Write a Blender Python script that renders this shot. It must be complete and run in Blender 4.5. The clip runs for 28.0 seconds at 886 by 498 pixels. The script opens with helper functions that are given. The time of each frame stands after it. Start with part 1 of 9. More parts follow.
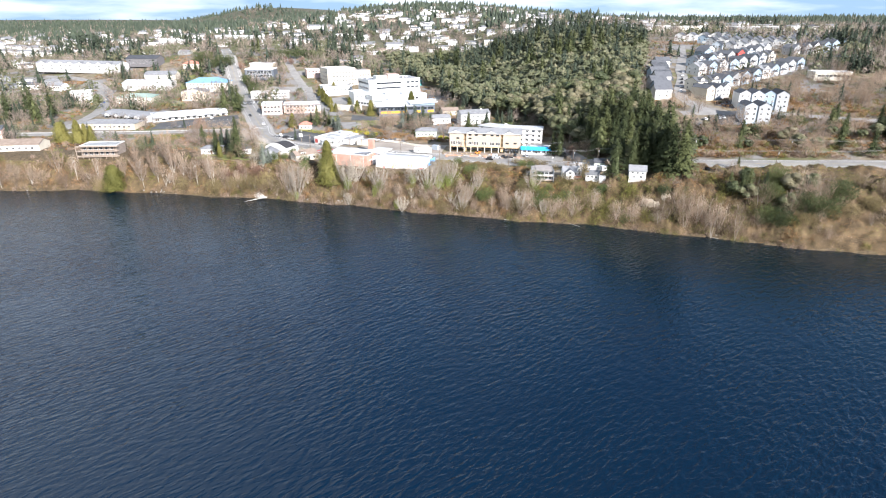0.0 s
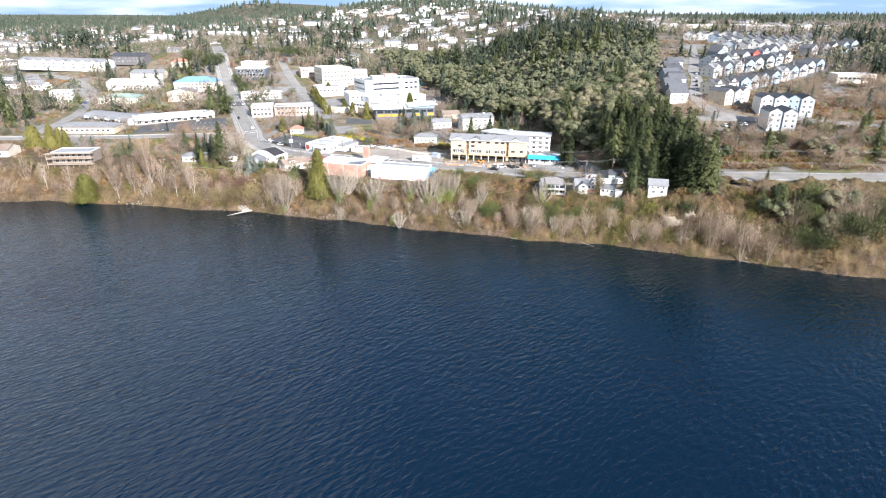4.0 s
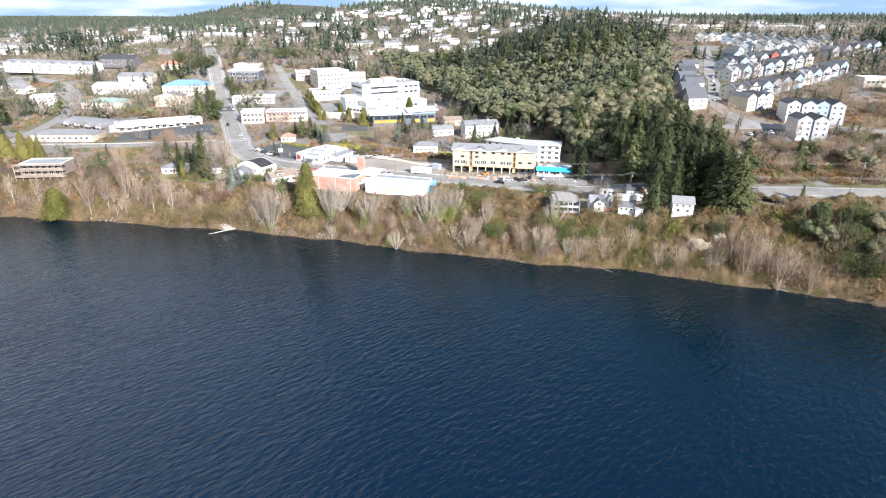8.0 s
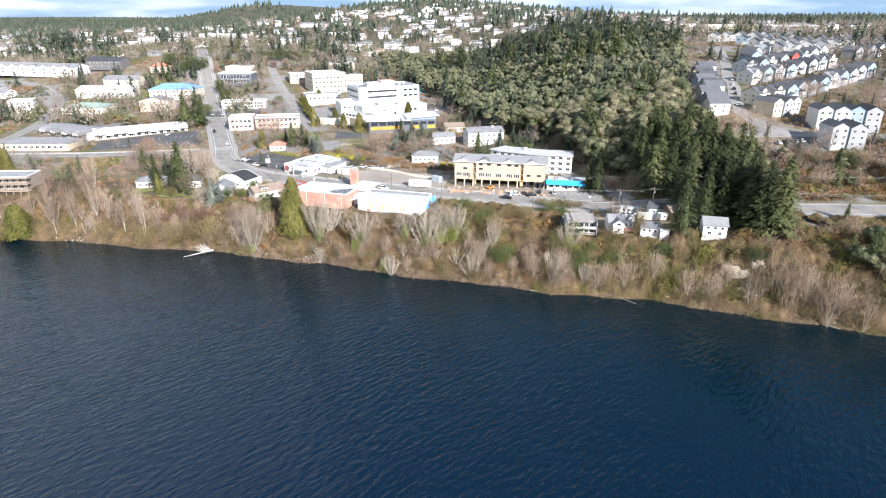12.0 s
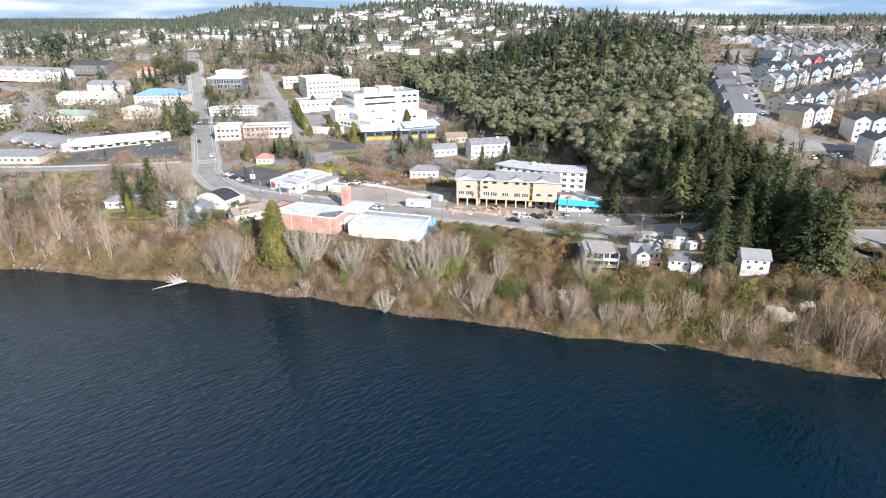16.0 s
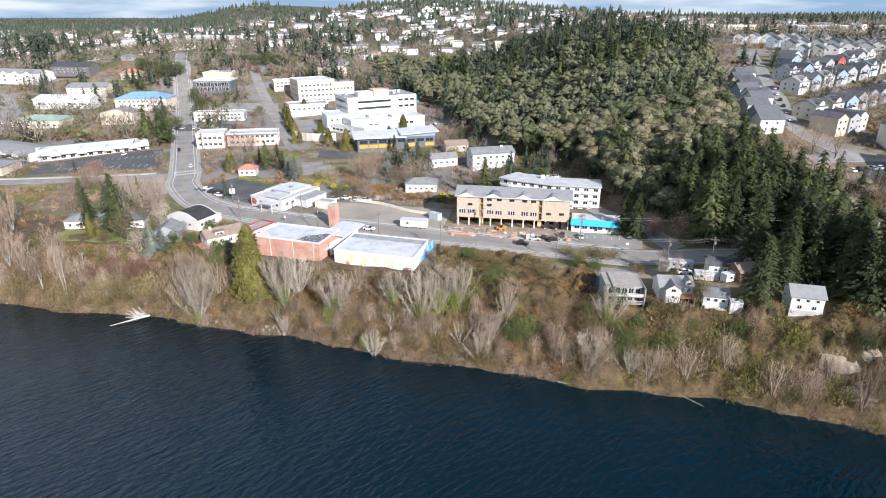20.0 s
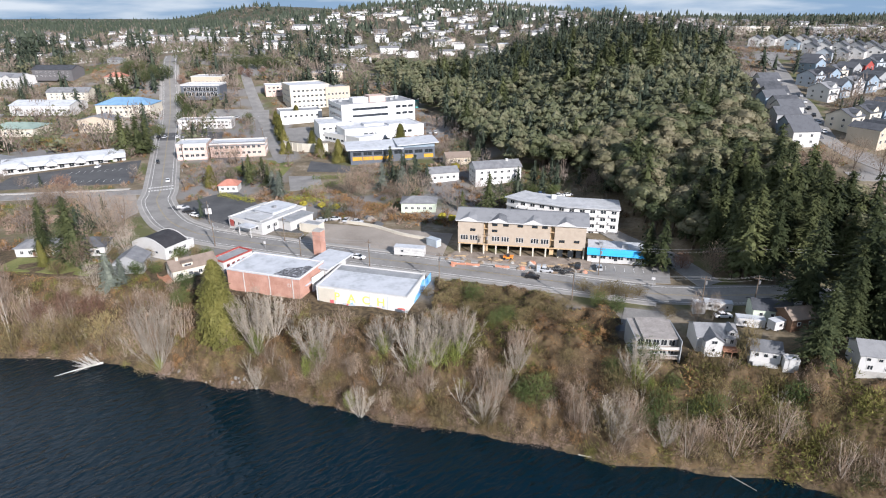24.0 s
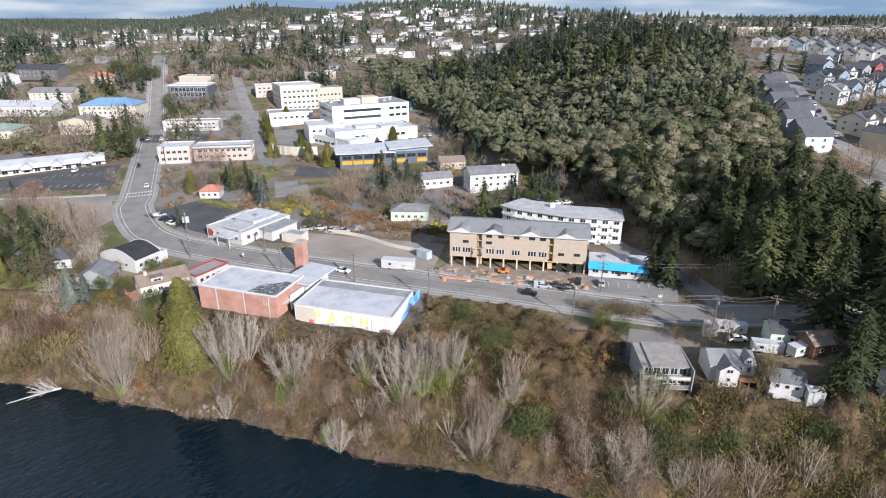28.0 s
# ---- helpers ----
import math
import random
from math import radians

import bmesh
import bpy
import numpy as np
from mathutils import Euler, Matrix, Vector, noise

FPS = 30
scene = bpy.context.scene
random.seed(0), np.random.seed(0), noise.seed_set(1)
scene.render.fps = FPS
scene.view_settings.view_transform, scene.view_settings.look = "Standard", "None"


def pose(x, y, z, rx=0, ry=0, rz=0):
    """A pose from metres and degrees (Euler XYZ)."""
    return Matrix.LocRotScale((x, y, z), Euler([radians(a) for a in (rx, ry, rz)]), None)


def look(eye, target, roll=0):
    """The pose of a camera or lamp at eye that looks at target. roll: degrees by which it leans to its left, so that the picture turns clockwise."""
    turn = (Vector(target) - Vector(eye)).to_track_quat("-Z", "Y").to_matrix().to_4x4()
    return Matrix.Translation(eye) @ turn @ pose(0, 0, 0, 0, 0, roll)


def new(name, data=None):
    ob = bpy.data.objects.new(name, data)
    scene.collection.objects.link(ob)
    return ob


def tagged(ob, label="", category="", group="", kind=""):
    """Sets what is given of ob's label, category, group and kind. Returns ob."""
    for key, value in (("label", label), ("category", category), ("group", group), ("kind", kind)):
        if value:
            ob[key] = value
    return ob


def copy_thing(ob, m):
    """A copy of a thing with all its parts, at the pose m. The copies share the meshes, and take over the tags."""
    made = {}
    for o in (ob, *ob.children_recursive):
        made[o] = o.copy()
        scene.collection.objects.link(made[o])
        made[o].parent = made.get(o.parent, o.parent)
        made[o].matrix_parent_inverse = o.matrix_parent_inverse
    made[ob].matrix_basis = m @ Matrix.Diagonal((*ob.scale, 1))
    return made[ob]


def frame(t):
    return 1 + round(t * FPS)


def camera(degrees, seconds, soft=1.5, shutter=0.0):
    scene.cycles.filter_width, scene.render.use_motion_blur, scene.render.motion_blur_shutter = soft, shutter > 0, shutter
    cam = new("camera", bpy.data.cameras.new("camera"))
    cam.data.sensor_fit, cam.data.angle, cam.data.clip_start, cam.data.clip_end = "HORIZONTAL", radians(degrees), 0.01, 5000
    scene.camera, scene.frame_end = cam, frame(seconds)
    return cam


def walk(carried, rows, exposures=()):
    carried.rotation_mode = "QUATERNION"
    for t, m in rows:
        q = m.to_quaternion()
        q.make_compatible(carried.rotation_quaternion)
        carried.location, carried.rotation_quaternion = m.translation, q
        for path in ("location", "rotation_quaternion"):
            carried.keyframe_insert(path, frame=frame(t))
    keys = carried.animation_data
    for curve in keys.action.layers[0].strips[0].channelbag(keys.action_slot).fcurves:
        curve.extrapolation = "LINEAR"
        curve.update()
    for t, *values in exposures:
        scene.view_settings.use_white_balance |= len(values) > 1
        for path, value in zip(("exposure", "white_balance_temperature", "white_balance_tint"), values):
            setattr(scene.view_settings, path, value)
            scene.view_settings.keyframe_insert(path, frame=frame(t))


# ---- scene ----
cam = camera(73.74, 28.0, soft=1.1)

# seconds, place of the drone, heading to the left of north, pitch, roll
FLIGHT = (
    (0, -0.58, -115.56, 90.58, -0.326, -21.653, -0.113),
    (1, -0.87, -108.94, 90.80, -0.436, -21.725, 0.032),
    (2, -1.29, -102.08, 90.98, -0.514, -21.831, 0.041),
    (3, -1.50, -95.16, 91.08, -0.532, -21.955, 0.123),
    (5.5, -1.35, -78.68, 91.07, -0.447, -21.946, 0.111),
    (7, -1.04, -68.67, 90.72, -0.366, -21.883, 0.079),
    (8, -1.00, -61.74, 90.32, -0.306, -21.877, 0.093),
    (9, -0.96, -54.93, 89.87, -0.260, -21.867, 0.098),
    (10, -0.83, -48.42, 89.48, -0.222, -21.834, 0.050),
    (11, -0.63, -41.60, 89.26, -0.181, -21.840, -0.006),
    (12, -0.43, -34.37, 89.27, -0.112, -21.819, -0.025),
    (14.5, -0.14, -17.04, 89.68, -0.004, -21.775, -0.082),
    (16, -0.15, -6.79, 89.78, 0.020, -21.753, -0.070),
    (17, -0.00, -0.00, 89.60, -0.000, -21.781, -0.081),
    (18, 0.12, 6.74, 89.38, 0.009, -21.819, -0.080),
    (19, 0.19, 13.61, 89.23, -0.001, -21.836, -0.065),
    (20, 0.32, 20.39, 89.14, 0.030, -21.817, -0.146),
    (21, 0.44, 27.26, 89.10, 0.078, -21.800, -0.195),
    (23.5, 0.85, 43.80, 89.07, 0.159, -21.708, -0.125),
    (24.5, 1.20, 50.66, 88.93, 0.205, -21.714, -0.125),
    (25, 1.37, 53.87, 88.89, 0.259, -21.705, -0.152),
    (25.5, 1.62, 56.54, 88.84, 0.349, -21.708, -0.108),
    (26, 1.87, 58.49, 88.75, 0.432, -21.682, -0.113),
    (26.5, 2.26, 59.75, 88.59, 0.448, -21.663, -0.093),
    (27, 2.72, 60.42, 88.33, 0.301, -21.633, -0.012),
    (27.5, 3.08, 60.70, 88.01, 0.126, -21.642, 0.057),
    (28, 3.35, 60.74, 87.68, 0.020, -21.645, 0.057),
)


def aim(x, y, z, heading, pitch, roll):
    h, p = radians(heading), radians(pitch)
    ahead = Vector((-math.sin(h) * math.cos(p), math.cos(h) * math.cos(p), math.sin(p)))
    return look((x, y, z), Vector((x, y, z)) + 100 * ahead, roll)


walk(cam, [(t, aim(*rest)) for t, *rest in FLIGHT], exposures=[(0.0, 1.42, 6250, 13), (12.0, 1.3, 6250, 13), (20.0, 0.95, 6250, 14), (28.0, 0.6, 6150, 15)])

# ---- light: low winter sun from behind the drone, thin cloud near the horizon ----
SUN_UP, SUN_TURN = 26.0, -58.0          # degrees; turn is counted from +x
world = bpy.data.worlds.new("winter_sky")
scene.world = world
world.use_nodes = True
wn, wl = world.node_tree.nodes, world.node_tree.links
wn.clear()
w_out, w_bg = wn.new("ShaderNodeOutputWorld"), wn.new("ShaderNodeBackground")
w_sky = wn.new("ShaderNodeTexSky")
w_sky.sky_type, w_sky.sun_disc = "NISHITA", False
w_sky.sun_elevation, w_sky.sun_rotation = radians(SUN_UP), radians(90 - SUN_TURN)
w_sky.air_density, w_sky.dust_density, w_sky.ozone_density = 1.0, 0.25, 3.0
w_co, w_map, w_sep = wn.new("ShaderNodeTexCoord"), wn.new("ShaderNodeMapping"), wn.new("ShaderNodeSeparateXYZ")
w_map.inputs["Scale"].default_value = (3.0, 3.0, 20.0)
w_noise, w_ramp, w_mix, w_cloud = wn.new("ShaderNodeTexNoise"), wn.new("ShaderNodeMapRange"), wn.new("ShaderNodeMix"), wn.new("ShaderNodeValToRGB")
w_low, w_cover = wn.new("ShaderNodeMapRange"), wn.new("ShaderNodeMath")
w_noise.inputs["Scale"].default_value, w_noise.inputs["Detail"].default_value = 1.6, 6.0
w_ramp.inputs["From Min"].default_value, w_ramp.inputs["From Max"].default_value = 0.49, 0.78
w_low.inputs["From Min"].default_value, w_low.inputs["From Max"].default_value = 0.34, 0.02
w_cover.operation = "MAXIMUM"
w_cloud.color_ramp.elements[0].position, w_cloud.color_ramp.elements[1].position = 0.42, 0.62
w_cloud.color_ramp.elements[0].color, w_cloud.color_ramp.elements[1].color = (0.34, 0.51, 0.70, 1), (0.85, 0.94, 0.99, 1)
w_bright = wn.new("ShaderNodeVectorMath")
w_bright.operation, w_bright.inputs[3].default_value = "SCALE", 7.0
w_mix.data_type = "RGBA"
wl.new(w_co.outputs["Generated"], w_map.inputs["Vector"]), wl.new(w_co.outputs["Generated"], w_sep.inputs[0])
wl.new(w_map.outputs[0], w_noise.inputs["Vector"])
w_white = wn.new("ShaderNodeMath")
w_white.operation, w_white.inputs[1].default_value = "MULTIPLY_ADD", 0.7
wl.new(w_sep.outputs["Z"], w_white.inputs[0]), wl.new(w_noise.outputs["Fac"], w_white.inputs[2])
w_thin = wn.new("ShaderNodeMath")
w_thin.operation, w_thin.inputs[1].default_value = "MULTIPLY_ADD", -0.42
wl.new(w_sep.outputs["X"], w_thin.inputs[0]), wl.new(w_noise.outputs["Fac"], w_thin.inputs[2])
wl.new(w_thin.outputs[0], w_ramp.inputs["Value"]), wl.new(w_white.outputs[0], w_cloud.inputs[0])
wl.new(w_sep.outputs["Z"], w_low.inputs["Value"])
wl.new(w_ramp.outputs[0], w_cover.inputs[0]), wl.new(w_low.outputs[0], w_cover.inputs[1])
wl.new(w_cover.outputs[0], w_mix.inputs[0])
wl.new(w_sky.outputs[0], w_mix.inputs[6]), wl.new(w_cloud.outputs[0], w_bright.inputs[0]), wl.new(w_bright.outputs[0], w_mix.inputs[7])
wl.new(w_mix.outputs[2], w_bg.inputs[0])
w_bg.inputs[1].default_value = 0.075
wl.new(w_bg.outputs[0], w_out.inputs[0])

sun_data = bpy.data.lights.new("sun", "SUN")
sun_data.energy, sun_data.angle, sun_data.color = 5.0, radians(0.53), (1.0, 0.95, 0.88)
sun = new("sun", sun_data)
to_sun = Vector((math.cos(radians(SUN_TURN)) * math.cos(radians(SUN_UP)), math.sin(radians(SUN_TURN)) * math.cos(radians(SUN_UP)), math.sin(radians(SUN_UP))))
sun.matrix_world = look(200 * to_sun, (0, 0, 0))

# ---- materials ----
def surface(name, a, b, rough=0.8, size=1.0, fine=8.0, bump=0.2, metal=0.0, spec=0.3, by="", mid=None, vary=0.4):
    """A colour that wanders between a and b at two scales, with fine relief. by: 'object' or 'island' shifts it from piece to piece."""
    m = bpy.data.materials.new(name)
    m.use_nodes = True
    n, l = m.node_tree.nodes, m.node_tree.links
    p = n["Principled BSDF"]
    co = n.new("ShaderNodeTexCoord")
    big, small = n.new("ShaderNodeTexNoise"), n.new("ShaderNodeTexNoise")
    big.inputs["Scale"].default_value, big.inputs["Detail"].default_value = 1.0 / size, 4.0
    small.inputs["Scale"].default_value, small.inputs["Detail"].default_value = fine, 5.0
    geo = n.new("ShaderNodeNewGeometry")
    source = geo.outputs["Position"]
    l.new(source, big.inputs["Vector"]), l.new(source, small.inputs["Vector"])
    mixed = n.new("ShaderNodeMath")
    mixed.operation = "MULTIPLY_ADD"
    l.new(big.outputs["Fac"], mixed.inputs[0])
    mixed.inputs[1].default_value = 0.65
    scaled = n.new("ShaderNodeMath")
    scaled.operation, scaled.inputs[1].default_value = "MULTIPLY", 0.35
    l.new(small.outputs["Fac"], scaled.inputs[0]), l.new(scaled.outputs[0], mixed.inputs[2])
    value = mixed.outputs[0]
    if by:
        info = n.new("ShaderNodeObjectInfo") if by == "object" else geo
        shift = n.new("ShaderNodeMath")
        shift.operation, shift.inputs[1].default_value = "MULTIPLY_ADD", vary
        l.new(info.outputs["Random" if by == "object" else "Random Per Island"], shift.inputs[0])
        lower = n.new("ShaderNodeMath")
        lower.operation, lower.inputs[1].default_value = "SUBTRACT", vary / 2
        l.new(value, lower.inputs[0]), l.new(lower.outputs[0], shift.inputs[2])
        value = shift.outputs[0]
    ramp = n.new("ShaderNodeValToRGB")
    ramp.color_ramp.elements[0].position, ramp.color_ramp.elements[1].position = 0.32, 0.68
    ramp.color_ramp.elements[0].color, ramp.color_ramp.elements[1].color = (*a, 1), (*b, 1)
    if mid:
        ramp.color_ramp.elements.new(0.5).color = (*mid, 1)
    l.new(value, ramp.inputs[0]), l.new(ramp.outputs[0], p.inputs["Base Color"])
    p.inputs["Roughness"].default_value, p.inputs["Metallic"].default_value = rough, metal
    p.inputs["Specular IOR Level"].default_value = spec
    if bump:
        b_node = n.new("ShaderNodeBump")
        b_node.inputs["Strength"].default_value, b_node.inputs["Distance"].default_value = bump, 0.1
        l.new(small.outputs["Fac"], b_node.inputs["Height"]), l.new(b_node.outputs[0], p.inputs["Normal"])
    return m


def leafy(name, a, b, by="object", rough=0.65, vary=0.4):
    return surface(name, a, b, rough, 6.0, 1.2, 0.0, spec=0.25, by=by, vary=vary)


def paint(name, c, rough=0.6, dirt=0.85):
    return surface(name, tuple(v * dirt for v in c), c, rough, 3.0, 2.0, 0.05)


def make_water():
    m = bpy.data.materials.new("lake_water")
    m.use_nodes = True
    n, l = m.node_tree.nodes, m.node_tree.links
    p = n["Principled BSDF"]
    # greenish shallow shelf along the bank, darkened to paint its reflection; blue over the deep
    at_xyz, lean, reach, shelf_reflection_tint = n.new("ShaderNodeSeparateXYZ"), n.new("ShaderNodeMath"), n.new("ShaderNodeMapRange"), n.new("ShaderNodeMix")
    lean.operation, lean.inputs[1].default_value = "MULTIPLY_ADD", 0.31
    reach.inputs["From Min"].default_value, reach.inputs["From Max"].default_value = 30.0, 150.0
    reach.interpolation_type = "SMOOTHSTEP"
    shelf_reflection_tint.data_type = "RGBA"
    shelf_reflection_tint.inputs[7].default_value = (0.0008, 0.0092, 0.0155, 1)
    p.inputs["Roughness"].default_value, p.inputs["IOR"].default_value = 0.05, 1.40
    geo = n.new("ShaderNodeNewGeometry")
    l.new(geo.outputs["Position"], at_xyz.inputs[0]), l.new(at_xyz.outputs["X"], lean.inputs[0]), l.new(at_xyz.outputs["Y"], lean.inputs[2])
    l.new(lean.outputs[0], reach.inputs["Value"]), l.new(reach.outputs[0], shelf_reflection_tint.inputs[0]), l.new(shelf_reflection_tint.outputs[2], p.inputs["Base Color"])
    # a little lighter in the west than in the east: sky reflection painted in
    sky_sheen, west = n.new("ShaderNodeMix"), n.new("ShaderNodeMapRange")
    sky_sheen.data_type, west.interpolation_type = "RGBA", "SMOOTHSTEP"
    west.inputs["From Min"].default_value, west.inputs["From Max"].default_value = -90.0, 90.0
    sky_sheen.inputs[6].default_value, sky_sheen.inputs[7].default_value = (0.0011, 0.0102, 0.0255, 1), (0.0009, 0.0080, 0.0195, 1)
    l.new(at_xyz.outputs["X"], west.inputs["Value"]), l.new(west.outputs[0], sky_sheen.inputs[0]), l.new(sky_sheen.outputs[2], shelf_reflection_tint.inputs[6])
    mp = n.new("ShaderNodeMapping")
    mp.vector_type = "TEXTURE"
    mp.inputs["Rotation"].default_value, mp.inputs["Scale"].default_value = (0, 0, radians(40)), (2.4, 1.0, 1)
    l.new(geo.outputs["Position"], mp.inputs["Vector"])
    waves, swell, calm = n.new("ShaderNodeTexNoise"), n.new("ShaderNodeTexNoise"), n.new("ShaderNodeTexNoise")
    waves.inputs["Scale"].default_value, waves.inputs["Detail"].default_value = 0.78, 3.0
    waves.inputs["Roughness"].default_value = 0.45
    waves.inputs["Distortion"].default_value = 0.4
    swell.inputs["Scale"].default_value, swell.inputs["Detail"].default_value = 0.16, 3.0
    calm.inputs["Scale"].default_value, calm.inputs["Detail"].default_value = 0.018, 3.0
    l.new(mp.outputs[0], waves.inputs["Vector"]), l.new(mp.outputs[0], swell.inputs["Vector"]), l.new(geo.outputs["Position"], calm.inputs["Vector"])
    total = n.new("ShaderNodeMath")
    total.operation, total.inputs[1].default_value = "MULTIPLY_ADD", 0.5
    l.new(swell.outputs["Fac"], total.inputs[0]), l.new(waves.outputs["Fac"], total.inputs[2])
    gust = n.new("ShaderNodeMapRange")
    gust.inputs["From Min"].default_value, gust.inputs["From Max"].default_value = 0.35, 0.65
    gust.inputs["To Min"].default_value, gust.inputs["To Max"].default_value = 0.5, 0.95
    l.new(calm.outputs["Fac"], gust.inputs["Value"])
    bump = n.new("ShaderNodeBump")
    bump.inputs["Distance"].default_value = 0.66
    l.new(gust.outputs[0], bump.inputs["Strength"])
    l.new(total.outputs[0], bump.inputs["Height"]), l.new(bump.outputs[0], p.inputs["Normal"])
    return m


def make_ground_mat():
    """Winter ground: brown turf above, dark leaf litter on the wooded bluff."""
    m = surface("winter_ground", (0.085, 0.07, 0.046), (0.27, 0.23, 0.175), 0.95, 9.0, 0.8, 0.5, mid=(0.155, 0.125, 0.083))
    n, l = m.node_tree.nodes, m.node_tree.links
    p = n["Principled BSDF"]
    turf = p.inputs["Base Color"].links[0].from_socket
    geo, parts = n.new("ShaderNodeNewGeometry"), n.new("ShaderNodeSeparateXYZ")
    lean, band, mix, litter, grain = n.new("ShaderNodeMath"), n.new("ShaderNodeMapRange"), n.new("ShaderNodeMix"), n.new("ShaderNodeValToRGB"), n.new("ShaderNodeTexNoise")
    lean.operation, lean.inputs[1].default_value = "MULTIPLY_ADD", 0.31
    band.inputs["From Min"].default_value, band.inputs["From Max"].default_value = 196.0, 188.0
    grain.inputs["Scale"].default_value, grain.inputs["Detail"].default_value = 0.9, 5.0
    litter.color_ramp.elements[0].color, litter.color_ramp.elements[1].color = (0.035, 0.027, 0.016, 1), (0.13, 0.095, 0.055, 1)
    litter.color_ramp.elements[0].position, litter.color_ramp.elements[1].position = 0.3, 0.7
    mix.data_type = "RGBA"
    l.new(geo.outputs["Position"], parts.inputs[0]), l.new(geo.outputs["Position"], grain.inputs["Vector"])
    l.new(parts.outputs["X"], lean.inputs[0]), l.new(parts.outputs["Y"], lean.inputs[2])
    l.new(lean.outputs[0], band.inputs["Value"]), l.new(band.outputs[0], mix.inputs[0])
    l.new(grain.outputs["Fac"], litter.inputs[0]), l.new(litter.outputs[0], mix.inputs[7])
    lawn_noise, yard_noise, lawn_at, yard_at, lawn, yard = n.new("ShaderNodeTexNoise"), n.new("ShaderNodeTexNoise"), n.new("ShaderNodeMapRange"), n.new("ShaderNodeMapRange"), n.new("ShaderNodeMix"), n.new("ShaderNodeMix")
    lawn_noise.inputs["Scale"].default_value, yard_noise.inputs["Scale"].default_value = 0.035, 0.028
    lawn_noise.inputs["Detail"].default_value = yard_noise.inputs["Detail"].default_value = 3.0
    yard_noise.noise_dimensions = "4D"
    yard_noise.inputs["W"].default_value = 5.0
    for spot, node in ((lawn_noise, lawn_at), (yard_noise, yard_at)):
        l.new(geo.outputs["Position"], spot.inputs["Vector"]), l.new(spot.outputs["Fac"], node.inputs["Value"])
        node.inputs["From Min"].default_value, node.inputs["From Max"].default_value = 0.53, 0.60
    lawn.data_type = yard.data_type = "RGBA"
    lawn.inputs[7].default_value, yard.inputs[7].default_value = (0.10, 0.104, 0.045, 1), (0.19, 0.183, 0.175, 1)
    l.new(turf, lawn.inputs[6]), l.new(lawn_at.outputs[0], lawn.inputs[0])
    l.new(lawn.outputs[2], yard.inputs[6]), l.new(yard_at.outputs[0], yard.inputs[0])
    wild, beyond = n.new("ShaderNodeMix"), n.new("ShaderNodeMapRange")
    wild.data_type = "RGBA"
    beyond.inputs["From Min"].default_value, beyond.inputs["From Max"].default_value = 620.0, 1000.0
    wild.inputs[7].default_value = (0.075, 0.07, 0.045, 1)
    l.new(lean.outputs[0], beyond.inputs["Value"]), l.new(beyond.outputs[0], wild.inputs[0])
    l.new(yard.outputs[2], wild.inputs[6]), l.new(wild.outputs[2], mix.inputs[6])
    l.new(mix.outputs[2], p.inputs["Base Color"])
    return m


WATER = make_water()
EARTH = make_ground_mat()
GRASS = surface("winter_grass", (0.09, 0.11, 0.03), (0.20, 0.20, 0.075), 0.95, 8.0, 1.5, 0.4)
DIRT = surface("bare_dirt", (0.15, 0.11, 0.075), (0.27, 0.21, 0.15), 0.95, 5.0, 1.5, 0.5)
PLOT = surface("churned_plot", (0.16, 0.13, 0.105), (0.31, 0.265, 0.225), 0.95, 2.5, 1.5, 0.5)
GRAVEL = surface("gravel_lot", (0.19, 0.165, 0.142), (0.33, 0.295, 0.258), 0.95, 9.0, 2.5, 0.4)
SAND = surface("bluff_sand", (0.26, 0.22, 0.165), (0.42, 0.37, 0.29), 0.95, 2.0, 2.0, 0.5)
ROAD = surface("worn_asphalt", (0.17, 0.165, 0.158), (0.27, 0.262, 0.25), 0.85, 6.0, 1.5, 0.2)
BLACKTOP = surface("dark_asphalt", (0.055, 0.057, 0.061), (0.105, 0.107, 0.11), 0.85, 7.0, 1.5, 0.2)
CONCRETE = surface("concrete", (0.30, 0.29, 0.27), (0.45, 0.435, 0.41), 0.85, 3.0, 2.0, 0.2)
PAVING = surface("worn_paving", (0.22, 0.212, 0.20), (0.34, 0.328, 0.31), 0.9, 4.0, 1.5, 0.2)
LINE = surface("road_paint", (0.55, 0.55, 0.53), (0.78, 0.78, 0.76), 0.7, 1.0, 4.0, 0.0)
YELLOW_LINE = surface("yellow_road_paint", (0.24, 0.20, 0.12), (0.36, 0.29, 0.15), 0.7, 1.0, 4.0, 0.0)
WHITE = paint("white_paint", (0.54, 0.535, 0.525))
BRIGHT = paint("fresh_white_paint", (0.68, 0.675, 0.66), 0.6, 0.9)
CREAM = paint("cream_paint", (0.56, 0.52, 0.44))
PINKISH = paint("pinkish_brick_wall", (0.58, 0.43, 0.37))
GREY = paint("grey_siding", (0.30, 0.31, 0.32))
SLATE_DARK = paint("dark_grey_siding", (0.13, 0.125, 0.13))
WEATHERED = surface("weathered_shingle_wall", (0.15, 0.125, 0.105), (0.27, 0.23, 0.20), 0.9, 1.5, 4.0, 0.2)
SLATE = paint("slate_blue_siding", (0.24, 0.31, 0.38))
PALE_BLUE = paint("pale_blue_siding", (0.40, 0.45, 0.50))
TAN = paint("tan_siding", (0.50, 0.43, 0.34))
GREEN_SIDING = paint("pale_green_siding", (0.52, 0.58, 0.48))
RED_SIDING = paint("barn_red_siding", (0.33, 0.07, 0.06))
BROWN = paint("brown_stained_wood", (0.16, 0.095, 0.06))
DECK = surface("weathered_deck_wood", (0.24, 0.19, 0.15), (0.40, 0.33, 0.27), 0.85, 1.0, 5.0, 0.2)
